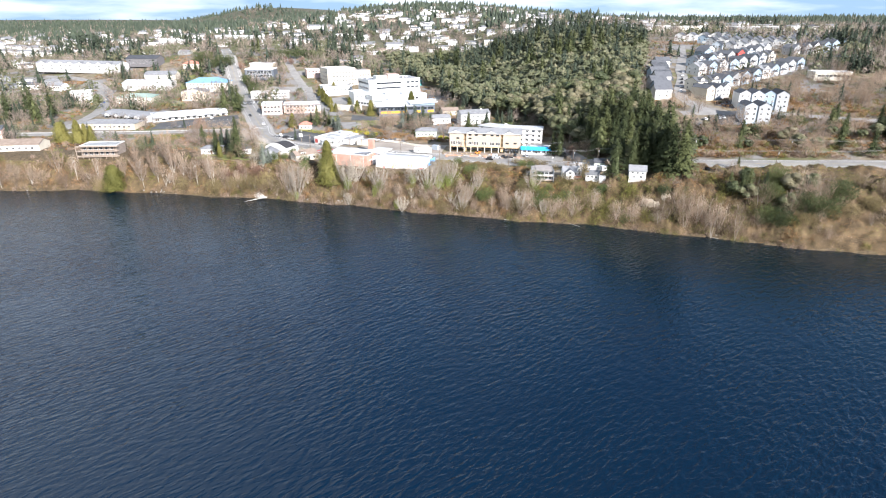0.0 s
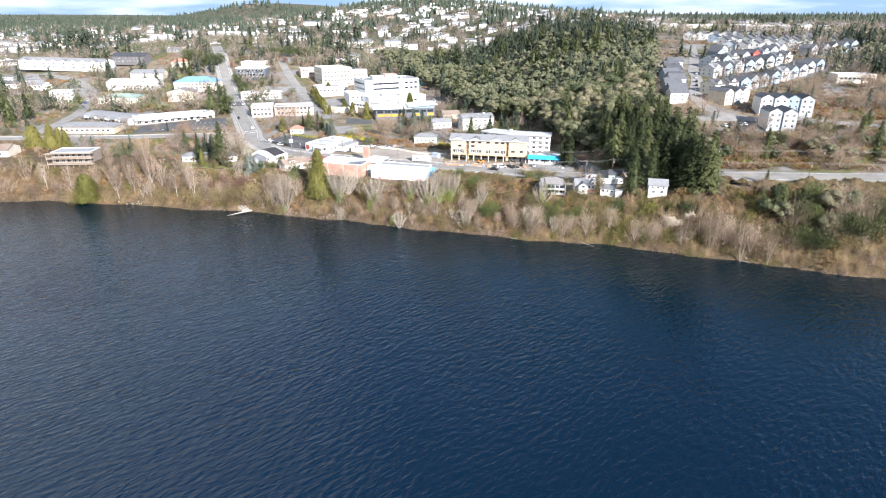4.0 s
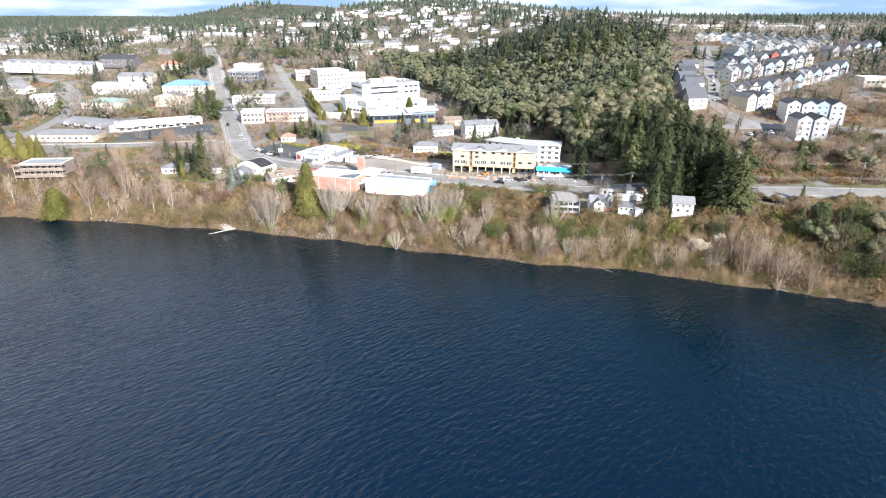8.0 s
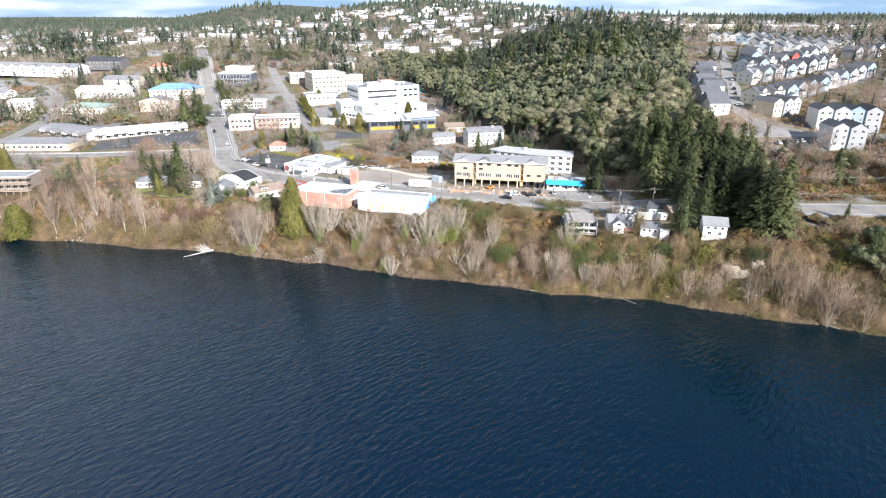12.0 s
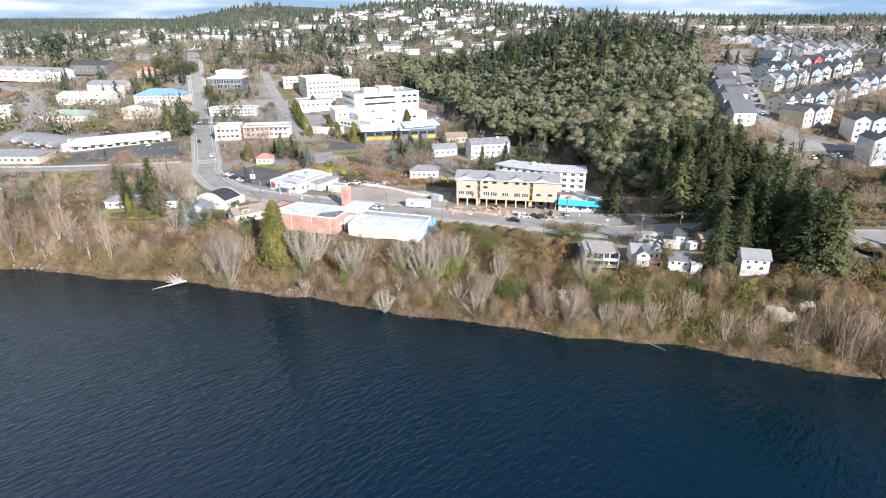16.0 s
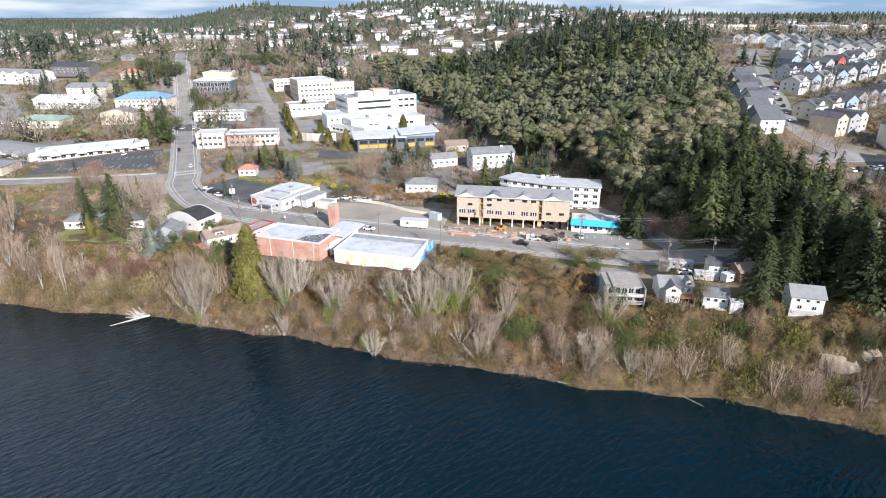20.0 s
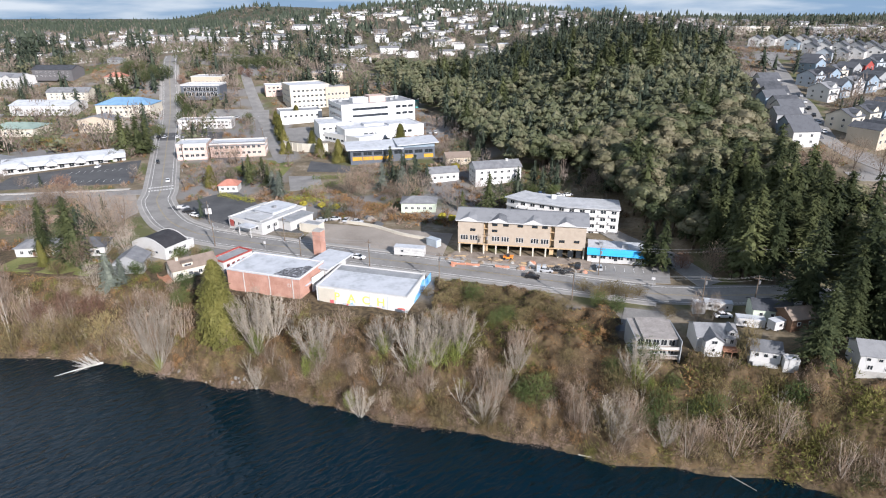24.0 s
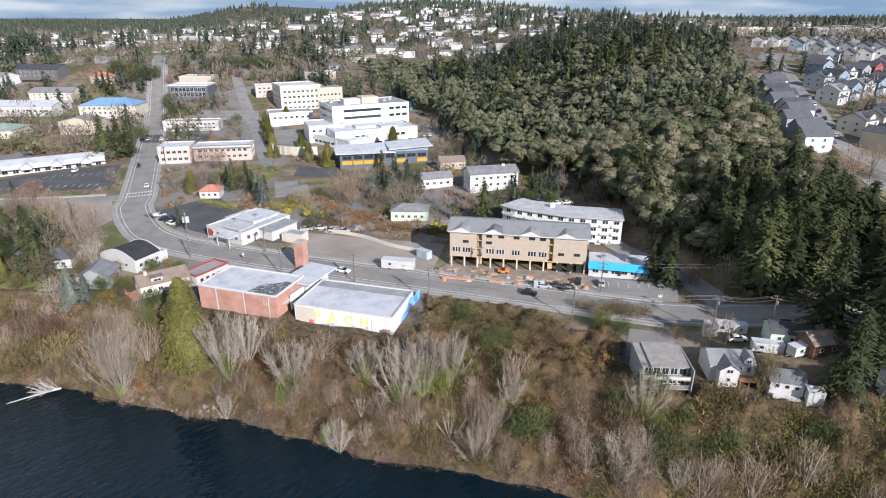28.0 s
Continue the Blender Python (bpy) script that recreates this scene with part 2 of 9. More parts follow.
RED_DECK = surface("reddish_deck_wood", (0.26, 0.12, 0.075), (0.42, 0.22, 0.14), 0.85, 1.0, 5.0, 0.2)
SHINGLE = surface("grey_shingle_roof", (0.13, 0.135, 0.145), (0.23, 0.235, 0.245), 0.9, 2.0, 3.0, 0.3, by="object")
SHINGLE_DARK = surface("dark_shingle_roof", (0.045, 0.049, 0.057), (0.10, 0.105, 0.117), 0.9, 2.0, 3.0, 0.3, by="object")
SHINGLE_BROWN = surface("brown_shingle_roof", (0.13, 0.10, 0.08), (0.24, 0.19, 0.155), 0.9, 2.0, 3.0, 0.3, by="object")
ROOF_WHITE = surface("white_membrane_roof", (0.34, 0.36, 0.38), (0.54, 0.56, 0.59), 0.7, 4.0, 0.8, 0.1, mid=(0.48, 0.50, 0.53))
ROOF_GREY = surface("grey_membrane_roof", (0.20, 0.21, 0.22), (0.33, 0.34, 0.35), 0.85, 4.0, 1.0, 0.1)
ROOF_PALE = surface("pale_gravel_roof", (0.33, 0.34, 0.35), (0.50, 0.51, 0.52), 0.9, 3.0, 1.2, 0.1)
ROOF_BLACK = surface("black_felt_roof", (0.022, 0.022, 0.025), (0.05, 0.05, 0.055), 0.85, 3.0, 1.5, 0.2)
ROOF_WORN = surface("peeling_black_felt", (0.035, 0.036, 0.04), (0.52, 0.54, 0.57), 0.8, 0.9, 1.6, 0.2, mid=(0.12, 0.122, 0.13))
ROOF_BLUE = surface("blue_metal_roof", (0.13, 0.25, 0.40), (0.20, 0.35, 0.51), 0.5, 3.0, 1.0, 0.05)
ROOF_RED = surface("red_tile_roof", (0.36, 0.14, 0.10), (0.50, 0.24, 0.18), 0.8, 2.0, 2.0, 0.2)
ROOF_GREEN = surface("green_metal_roof", (0.21, 0.28, 0.245), (0.29, 0.37, 0.325), 0.6, 3.0, 1.0, 0.05)
STORE_BLUE = paint("bright_blue_fascia", (0.03, 0.36, 0.72), 0.5)
MURAL_BLUE = surface("blue_mural_paint", (0.03, 0.20, 0.62), (0.25, 0.55, 0.85), 0.6, 2.5, 0.8, 0.0)
MURAL_YELLOW = paint("yellow_mural_paint", (0.82, 0.66, 0.16))
MURAL_RED = paint("red_mural_paint", (0.60, 0.14, 0.15))
ORANGE = paint("orange_plant_paint", (0.85, 0.28, 0.05))
ORANGE_NET = paint("orange_safety_net", (0.50, 0.24, 0.16))
MUSTARD = paint("mustard_panel", (0.55, 0.30, 0.035))
CHARCOAL = paint("charcoal_panel", (0.10, 0.115, 0.14))
TEAL = paint("teal_tank_paint", (0.05, 0.36, 0.36))
BRICK = surface("red_brick", (0.34, 0.175, 0.13), (0.49, 0.29, 0.23), 0.9, 2.5, 3.0, 0.2, by="island")
OSB = surface("osb_sheathing", (0.36, 0.30, 0.24), (0.43, 0.365, 0.295), 0.85, 1.2, 5.0, 0.15)
LUMBER = surface("raw_lumber", (0.42, 0.29, 0.165), (0.56, 0.41, 0.24), 0.8, 1.0, 4.0, 0.1)
STEEL = surface("galvanised_steel", (0.30, 0.31, 0.32), (0.45, 0.46, 0.47), 0.45, 1.0, 6.0, 0.05, metal=0.6)
POLE_WOOD = surface("creosoted_pole_wood", (0.10, 0.075, 0.055), (0.20, 0.16, 0.125), 0.9, 1.0, 8.0, 0.2)
WIRE = paint("grey_cable", (0.20, 0.20, 0.20))
RUBBER = paint("tyre_rubber", (0.025, 0.025, 0.025), 0.9)
BARK = surface("dark_bark", (0.06, 0.045, 0.035), (0.14, 0.11, 0.085), 0.95, 1.0, 5.0, 0.3)
PALE_BARK = surface("pale_alder_bark", (0.25, 0.228, 0.195), (0.45, 0.42, 0.37), 0.9, 3.0, 3.0, 0.2, by="object")
BLEACHED = surface("bleached_driftwood", (0.42, 0.40, 0.37), (0.62, 0.60, 0.56), 0.9, 1.0, 4.0, 0.1)
SHOOTS = surface("alder_shoots", (0.22, 0.19, 0.152), (0.40, 0.352, 0.29), 0.95, 4.0, 2.0, 0.0, by="object")
TWIG = surface("brown_twigs", (0.15, 0.108, 0.078), (0.33, 0.25, 0.186), 0.95, 5.0, 2.0, 0.0, by="object")
TWIG_RED = surface("reddish_brush", (0.085, 0.045, 0.019), (0.32, 0.188, 0.09), 0.95, 8.0, 0.5, 0.0, by="island", mid=(0.195, 0.11, 0.046), vary=0.2)
BRAMBLE = surface("bramble_leaves", (0.06, 0.066, 0.016), (0.215, 0.20, 0.058), 0.85, 8.0, 0.5, 0.0, by="island", mid=(0.135, 0.13, 0.034), vary=0.2)
WILLOW = surface("willow_twigs", (0.10, 0.078, 0.036), (0.235, 0.185, 0.092), 0.9, 5.0, 0.8, 0.0, by="object", vary=0.3)
WILLOW_BUSH = surface("willow_brush", (0.075, 0.06, 0.024), (0.225, 0.175, 0.08), 0.9, 8.0, 0.5, 0.0, by="island", vary=0.2)
# stems under the brush, darkened to paint the shade in its gaps
THICKET = surface("thicket_stems_gap_shade", (0.035, 0.026, 0.014), (0.15, 0.105, 0.058), 0.95, 4.0, 2.2, 0.6, mid=(0.082, 0.057, 0.031))
TWIG_GREY = surface("greyish_brush", (0.13, 0.092, 0.068), (0.33, 0.245, 0.188), 0.95, 8.0, 0.5, 0.0, by="island", vary=0.2)
BUSH = leafy("green_bush_leaves", (0.055, 0.085, 0.02), (0.16, 0.19, 0.045), "island")
BUSH_BRIGHT = leafy("bright_bush_leaves", (0.05, 0.072, 0.022), (0.105, 0.125, 0.042), "object")
MOSS = leafy("mossy_ivy", (0.11, 0.135, 0.03), (0.21, 0.235, 0.065), "object")
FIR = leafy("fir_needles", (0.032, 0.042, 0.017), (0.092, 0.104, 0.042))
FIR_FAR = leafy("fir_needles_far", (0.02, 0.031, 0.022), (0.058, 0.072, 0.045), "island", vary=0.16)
CEDAR = leafy("cedar_foliage", (0.095, 0.095, 0.025), (0.20, 0.182, 0.055))
SPRUCE = leafy("blue_spruce_needles", (0.085, 0.10, 0.082), (0.17, 0.19, 0.155))
MADRONA = surface("madrona_leaves", (0.042, 0.054, 0.022), (0.148, 0.132, 0.08), 0.6, 14.0, 0.5, 0.0, spec=0.3, by="object", mid=(0.09, 0.096, 0.046), vary=0.42)
MADRONA_FAR = surface("madrona_leaves_far", (0.046, 0.058, 0.028), (0.14, 0.13, 0.08), 0.6, 14.0, 0.12, 0.0, spec=0.3, by="island", mid=(0.094, 0.10, 0.053), vary=0.12)
BARE_FAR = surface("bare_crowns_far", (0.115, 0.09, 0.072), (0.26, 0.215, 0.182), 0.95, 14.0, 0.3, 0.0, by="island", vary=0.2)
RUSSET = leafy("russet_leaves", (0.12, 0.068, 0.048), (0.23, 0.14, 0.10))
YELLOWISH = leafy("yellow_green_leaves", (0.13, 0.14, 0.02), (0.28, 0.27, 0.05), "object")
GOLD = leafy("golden_leaves", (0.24, 0.21, 0.025), (0.42, 0.36, 0.06))


def make_glass():
    m = bpy.data.materials.new("window_glass")
    m.use_nodes = True
    p = m.node_tree.nodes["Principled BSDF"]
    p.inputs["Base Color"].default_value = (0.025, 0.03, 0.035, 1)
    p.inputs["Roughness"].default_value, p.inputs["Specular IOR Level"].default_value = 0.08, 0.6
    return m


GLASS = make_glass()

# ---- mesh helpers ----
class Geo:
    """Gathers boxes, slabs and prisms for one mesh."""

    def __init__(self):
        self.v, self.f, self.m = [], [], []

    def add(self, verts, faces, mat=0):
        k = len(self.v)
        self.v += [tuple(p) for p in verts]
        self.f += [tuple(i + k for i in q) for q in faces]
        self.m += [mat] * len(faces)
        return self

    def box(self, x0, y0, z0, x1, y1, z1, mat=0):
        vs = [(x, y, z) for z in (z0, z1) for x, y in ((x0, y0), (x1, y0), (x1, y1), (x0, y1))]
        return self.add(vs, [(3, 2, 1, 0), (4, 5, 6, 7), (0, 1, 5, 4), (1, 2, 6, 5), (2, 3, 7, 6), (3, 0, 4, 7)], mat)

    def prism(self, ring, z0, z1, mat=0):
        n = len(ring)
        vs = [(x, y, z0) for x, y in ring] + [(x, y, z1) for x, y in ring]
        fs = [tuple(range(n - 1, -1, -1)), tuple(range(n, 2 * n))] + [(i, (i + 1) % n, n + (i + 1) % n, n + i) for i in range(n)]
        return self.add(vs, fs, mat)

    def tube(self, a, b, ra, rb, n=6, mat=0):
        a, b = Vector(a), Vector(b)
        d = (b - a).normalized()
        s = d.orthogonal().normalized()
        u = d.cross(s)
        vs = [c + r * (math.cos(2 * math.pi * i / n) * s + math.sin(2 * math.pi * i / n) * u) for c, r in ((a, ra), (b, rb)) for i in range(n)]
        fs = [(i, (i + 1) % n, n + (i + 1) % n, n + i) for i in range(n)] + [tuple(range(n - 1, -1, -1)), tuple(range(n, 2 * n))]
        return self.add(vs, fs, mat)

    def gable(self, x0, x1, y0, y1, z, rise, over=0.4, thick=0.18, along="x", mat=0):
        """Two roof slabs that meet in a ridge along x or y."""
        if along == "x":
            ym, o = (y0 + y1) / 2, over
            drop = rise * over / ((y1 - y0) / 2)
            for ya, s in ((y0 - o, 1), (y1 + o, -1)):
                vs = [(x0 - o, ya, z - drop), (x1 + o, ya, z - drop), (x1 + o, ym, z + rise), (x0 - o, ym, z + rise)]
                vs += [(x, y, c + thick) for x, y, c in vs]
                fs = [(3, 2, 1, 0), (4, 5, 6, 7), (0, 1, 5, 4), (1, 2, 6, 5), (2, 3, 7, 6), (3, 0, 4, 7)]
                self.add(vs, fs if s == 1 else [q[::-1] for q in fs], mat)
        else:
            other = Geo().gable(y0, y1, x0, x1, z, rise, over, thick, "x")
            self.add([(y, x, c) for x, y, c in other.v], [q[::-1] for q in other.f], mat)
        return self

    def hip(self, x0, x1, y0, y1, z, rise, over=0.5, mat=0):
        x0, x1, y0, y1 = x0 - over, x1 + over, y0 - over, y1 + over
        r = min(x1 - x0, y1 - y0) / 2 * 0.98
        if x1 - x0 >= y1 - y0:
            t0, t1 = (x0 + r, (y0 + y1) / 2, z + rise), (x1 - r, (y0 + y1) / 2, z + rise)
            fs = [(4, 5, 9, 8), (5, 6, 9), (6, 7, 8, 9), (7, 4, 8)]
        else:
            t0, t1 = ((x0 + x1) / 2, y0 + r, z + rise), ((x0 + x1) / 2, y1 - r, z + rise)
            fs = [(4, 5, 8), (5, 6, 9, 8), (6, 7, 9), (7, 4, 8, 9)]
        base = [(x0, y0), (x1, y0), (x1, y1), (x0, y1)]
        vs = [(x, y, z - 0.15) for x, y in base] + [(x, y, z) for x, y in base] + [t0, t1]
        return self.add(vs, fs + [(3, 2, 1, 0), (0, 1, 5, 4), (1, 2, 6, 5), (2, 3, 7, 6), (3, 0, 4, 7)], mat)

    def data(self, name, *mats):
        me = bpy.data.meshes.new(name)
        me.from_pydata(self.v, [], self.f)
        for m in mats:
            me.materials.append(m)
        if len(mats) > 1:
            me.polygons.foreach_set("material_index", np.array(self.m, np.int32))
        me.update()
        return me


def part(name, geo, mats, parent=None, label=""):
    """Links a Geo or a ready mesh as one mesh object under a thing or a part."""
    me = geo.data(name, *(mats if isinstance(mats, (tuple, list)) else (mats,))) if isinstance(geo, Geo) else geo
    ob = new(name, me)
    ob.parent = parent
    return tagged(ob, label) if label else ob


def thing(name, m, label, category, group="", kind=""):
    """An Empty at the base of a thing."""
    ob = new(name)
    ob.empty_display_size = 0.5
    ob.matrix_basis = m
    return tagged(ob, label, category, group, kind)


def big_mesh(name, verts, faces, mat):
    """A mesh from arrays, all faces with the same number of corners."""
    me = bpy.data.meshes.new(name)
    verts, faces = np.asarray(verts, np.float32), np.asarray(faces, np.int32)
    k = faces.shape[1]
    me.vertices.add(len(verts)), me.loops.add(faces.size), me.polygons.add(len(faces))
    me.vertices.foreach_set("co", verts.ravel())
    me.loops.foreach_set("vertex_index", faces.ravel())
    me.polygons.foreach_set("loop_start", np.arange(0, faces.size, k, dtype=np.int32))
    me.materials.append(mat)
    me.update(calc_edges=True)
    return me


# ---- the lie of the land ----
K = 1.12


def step(a, b, v):
    t = min(1.0, max(0.0, (v - a) / (b - a)))
    return t * t * (3 - 2 * t)


def shore_y(x):
    x /= K
    return K * (142 - 0.31 * x + 0.13 * min(0, x + 70) + 0.17 * min(0, x + 170) + 4 * math.exp(-(((x - 70) / 35) ** 2)) + 0.9 * math.sin(x * 0.13) + 0.5 * math.sin(x * 0.31 + 1))


def inland(x, y):
    return (y - shore_y(x)) * 0.945


def ground_z(x, y):
    d = inland(x, y) / K
    x /= K
    if d < 0:
        return K * max(-6, 0.35 * d)
    top = 13 + 4 * step(50, 90, x) + 0.5 * step(-60, -160, x)
    z = top * (1 - (1 - min(1, d / 19)) ** 1.6)
    e, r = max(0, d - 45), step(20, 150, x)
    z += min(e, 330) * (0.035 * (1 - r) + 0.112 * r) + max(0, e - 330) * (0.035 * (1 - r) + 0.02 * r)
    z += 22 * math.exp(-(((x + 215) / 150) ** 2)) * step(200, 340, d) * (1 - 0.6 * step(380, 600, d))
    z += 8 * math.exp(-(((x - 95) / 75) ** 2)) * step(70, 190, d) * (1 - step(300, 560, d))
    far = step(450, 1500, d)
    c = 46 - 14 * step(-100, -900, x) + 52 * math.exp(-(((x + 20) / 430) ** 2))
    ridge = 78 * math.exp(-(((x + 930) / 260) ** 2)) * step(2300, 3000, d)
    return K * (z * (1 - far) + far * (c + 0.008 * (min(d, 3500) - 1500)) + ridge)


def spread(a, b, s, far, grow=1.25):
    """Steps of s from a to b, then wider and wider out to far on both sides."""
    mid = list(np.arange(a, b + s / 2, s))
    lo, hi, w = [], [], s
    while mid[-1] + sum(hi) < far[1]:
        w *= grow
        hi.append(w)
    w = s
    while mid[0] - sum(lo) > far[0]:
        w *= grow
        lo.append(w)
    left, right = [mid[0] - v for v in np.cumsum(lo)][::-1], [mid[-1] + v for v in np.cumsum(hi)]
    return np.array(left + mid + right)


def make_ground():
    xs, ys = spread(-330, 340, 3.5, (-4300, 4300)), spread(90, 640, 3.5, (-900, 4600))
    verts = np.empty((len(ys), len(xs), 3), np.float32)
    for j, y in enumerate(ys):
        for i, x in enumerate(xs):
            z = ground_z(x, y)
            d = inland(x, y)
            if 1 < d < 30:
                z += 0.9 * noise.noise((x * 0.13, y * 0.13, 0)) * min(1, d / 4)
            elif d > 500:
                z += 9 * noise.noise((x * 0.0022, y * 0.0022, 3)) * step(500, 1100, d)
            verts[j, i] = x, y, z
    n = len(xs)
    a = (np.arange(len(ys) - 1)[:, None] * n + np.arange(n - 1)[None]).ravel()
    me = big_mesh("ground", verts.reshape(-1, 3), np.stack([a, a + 1, a + n + 1, a + n], 1), EARTH)
    me.polygons.foreach_set("use_smooth", np.ones(len(me.polygons), bool))
    ob = new("ground", me)
    tagged(ob, "winter ground of brown grass and leaf litter above the lake", "ground", kind="structure")


make_ground()
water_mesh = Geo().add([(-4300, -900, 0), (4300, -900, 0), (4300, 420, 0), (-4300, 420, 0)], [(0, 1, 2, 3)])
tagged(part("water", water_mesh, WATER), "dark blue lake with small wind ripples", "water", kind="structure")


# ---- roads, pavements and lots ----
def curve(points, s=3.0):
    """Points every s metres along a smooth line through the given ones."""
    p = [Vector(q) for q in points]
    p = [2 * p[0] - p[1]] + p + [2 * p[-1] - p[-2]]
    dense = []
    for a, b, c, d in zip(p, p[1:], p[2:], p[3:]):
        for i in range(40):
            t = i / 40
            dense.append(0.5 * (2 * b + (c - a) * t + (2 * a - 5 * b + 4 * c - d) * t * t + (3 * b - a - 3 * c + d) * t**3))
    dense.append(p[-2])
    out, run = [dense[0]], 0.0
    for a, b in zip(dense, dense[1:]):
        run += (b - a).length
        if run >= s:
            out.append(b)
            run = 0.0
    return out


def sides(line):
    out = []
    for i in range(len(line)):
        t = (line[min(i + 1, len(line) - 1)] - line[max(i - 1, 0)]).normalized()
        out.append(Vector((-t.y, t.x)))
    return out


def strip(name, line, lo, hi, lift, mat, label, category, wall=0.25, parent=None):
    """A band beside a line, from lo to hi metres to its left, draped on the ground, with thickness."""
    g, nrm = Geo(), sides(line)
    cuts = max(2, int((hi - lo) / 3) + 1)
    cols = [lo + (hi - lo) * k / (cuts - 1) for k in range(cuts)]
    vs = []
    for p, n in zip(line, nrm):
        row = [p + n * c for c in cols]
        zs = [max(ground_z(q.x, q.y), ground_z(p.x, p.y) - 0.6) + lift for q in row]
        vs += [(row[0].x, row[0].y, zs[0] - wall)] + [(q.x, q.y, z) for q, z in zip(row, zs)] + [(row[-1].x, row[-1].y, zs[-1] - wall)]
    w = cuts + 2
    fs = [(i * w + k + 1, i * w + k, (i + 1) * w + k, (i + 1) * w + k + 1) for i in range(len(line) - 1) for k in range(w - 1)]
    g.add(vs, fs)
    ob = part(name, g, mat, parent)
    return tagged(ob, label, category, kind="structure") if parent is None else ob


def dashes(name, line, at, width, mat, parent, on=3.0, gap=0.0, lift=0.19, first=0, last=None):
    """Painted lines on a road: one long line or dashes, each a mesh of its own."""
    nrm = sides(line)
    last = last or len(line) - 1
    if not gap:
        g = Geo()
        vs = []
        for p, n in list(zip(line, nrm))[first : last + 1]:
            for c in (at - width / 2, at + width / 2):
                q = p + n * c
                vs.append((q.x, q.y, ground_z(q.x, q.y) + lift))
        g.add(vs, [(2 * i + 1, 2 * i, 2 * i + 2, 2 * i + 3) for i in range(len(vs) // 2 - 1)])
        part(name, g, mat, parent)


def patch(name, ring, lift, mat, label, category, s=3.0):
    """A flat lot inside a four-cornered plan, draped on the ground, with a thin edge."""
    a, b, c, d = [Vector(p) for p in ring]
    nu, nv = max(2, int(max((b - a).length, (c - d).length) / s)), max(2, int(max((d - a).length, (c - b).length) / s))
    vs, fs = [], []
    for j in range(nv + 1):
        for i in range(nu + 1):
            u, v = i / nu, j / nv
            p = (a * (1 - u) + b * u) * (1 - v) + (d * (1 - u) + c * u) * v
            vs.append((p.x, p.y, ground_z(p.x, p.y) + lift))
    n = nu + 1
    fs = [(j * n + i, j * n + i + 1, (j + 1) * n + i + 1, (j + 1) * n + i) for j in range(nv) for i in range(nu)]
    rim = [i for i in range(nu)] + [j * n + nu for j in range(nv)] + [nv * n + i for i in range(nu, 0, -1)] + [j * n for j in range(nv, 0, -1)]
    k = len(vs)
    vs += [(vs[i][0], vs[i][1], vs[i][2] - 0.3) for i in rim]
    fs += [(rim[i], k + i, k + (i + 1) % len(rim), rim[(i + 1) % len(rim)]) for i in range(len(rim))]
    ob = part(name, Geo().add(vs, fs), mat)
    return tagged(ob, label, category, kind="structure")


MAIN = curve([(-262, 645), (-231.5, 567.5), (-190, 463), (-155, 375.4), (-125.6, 302), (-119.5, 284), (-105, 262), (-93, 251.5), (-79.4, 244.3), (-39.6, 230.7), (8.3, 215.7), (43.6, 204.2), (69.3, 196.2), (98, 188), (125.3, 181), (189, 172), (300, 158), (430, 132)])
main_road = strip("road", MAIN, -5.6, 5.6, 0.14, ROAD, "worn grey asphalt street curving along the bluff and up the hill", "road")
dashes("centre_line", MAIN, 0.15, 0.14, YELLOW_LINE, main_road)
dashes("centre_line", MAIN, -0.15, 0.14, YELLOW_LINE, main_road)
dashes("edge_line", MAIN, 4.4, 0.16, LINE, main_road)
dashes("edge_line", MAIN, -4.4, 0.16, LINE, main_road)
strip("pavement", [p for p in MAIN if -235 < p.x < 62], -7.6, -6.0, 0.27, PAVING, "pale concrete pavement along the lake side of the street", "pavement")
strip("pavement", [p for p in MAIN if -235 < p.x < 62], 6.0, 7.5, 0.27, PAVING, "pale concrete pavement on the town side of the street", "pavement")
strip("kerb", [p for p in MAIN if -235 < p.x < 62], -6.0, -5.6, 0.29, CONCRETE, "raised concrete kerb of the street", "kerb")
strip("kerb", [p for p in MAIN if -235 < p.x < 62], 5.6, 6.0, 0.29, CONCRETE, "raised concrete kerb of the street", "kerb")
SECOND = curve([(-182, 610), (-164, 556), (-143, 503), (-114, 432), (-89, 363.5), (-80, 344)])
strip("road", SECOND, -3.8, 3.8, 0.16, ROAD, "narrow grey asphalt street climbing past the hospital", "road")
SIDE = curve([(-131, 297), (-160, 292), (-200, 288), (-300, 282), (-420, 278)])
strip("road", SIDE, -3.6, 3.6, 0.18, ROAD, "grey asphalt side street", "road")
strip("pavement", SIDE[2:], -6.2, -4.4, 0.24, CONCRETE, "pale concrete pavement of the side street", "pavement")
LEFT = curve([(-262, 285), (-267, 334), (-278, 380), (-312, 457), (-343, 495), (-379, 522), (-430, 548)])
strip("road", LEFT, -4, 4, 0.16, ROAD, "grey residential street winding uphill", "road")
HILL = curve([(77, 200), (74.5, 210), (71, 222), (62, 238), (56, 252)])
strip("road", HILL, -3.2, 3.2, 0.2, ROAD, "pale lane climbing beside the woods", "road")
EAST = curve([(152, 262), (185, 262), (225, 255), (260, 240), (330, 222), (430, 205)])
strip("road", EAST, -4, 4, 0.2, ROAD, "grey access road of the new housing", "road")
SUBSTREET = curve([(172, 264), (165, 285), (168, 308), (189, 360), (199, 392), (222, 450), (246, 520)])
strip("road", SUBSTREET, -4, 4, 0.2, ROAD, "grey street between the new houses", "road")
patch("parking_lot", [(-112, 276), (-76, 254), (-50, 248), (-92, 300)], 0.15, BLACKTOP, "dark asphalt car park beside the low white building", "parking lot")
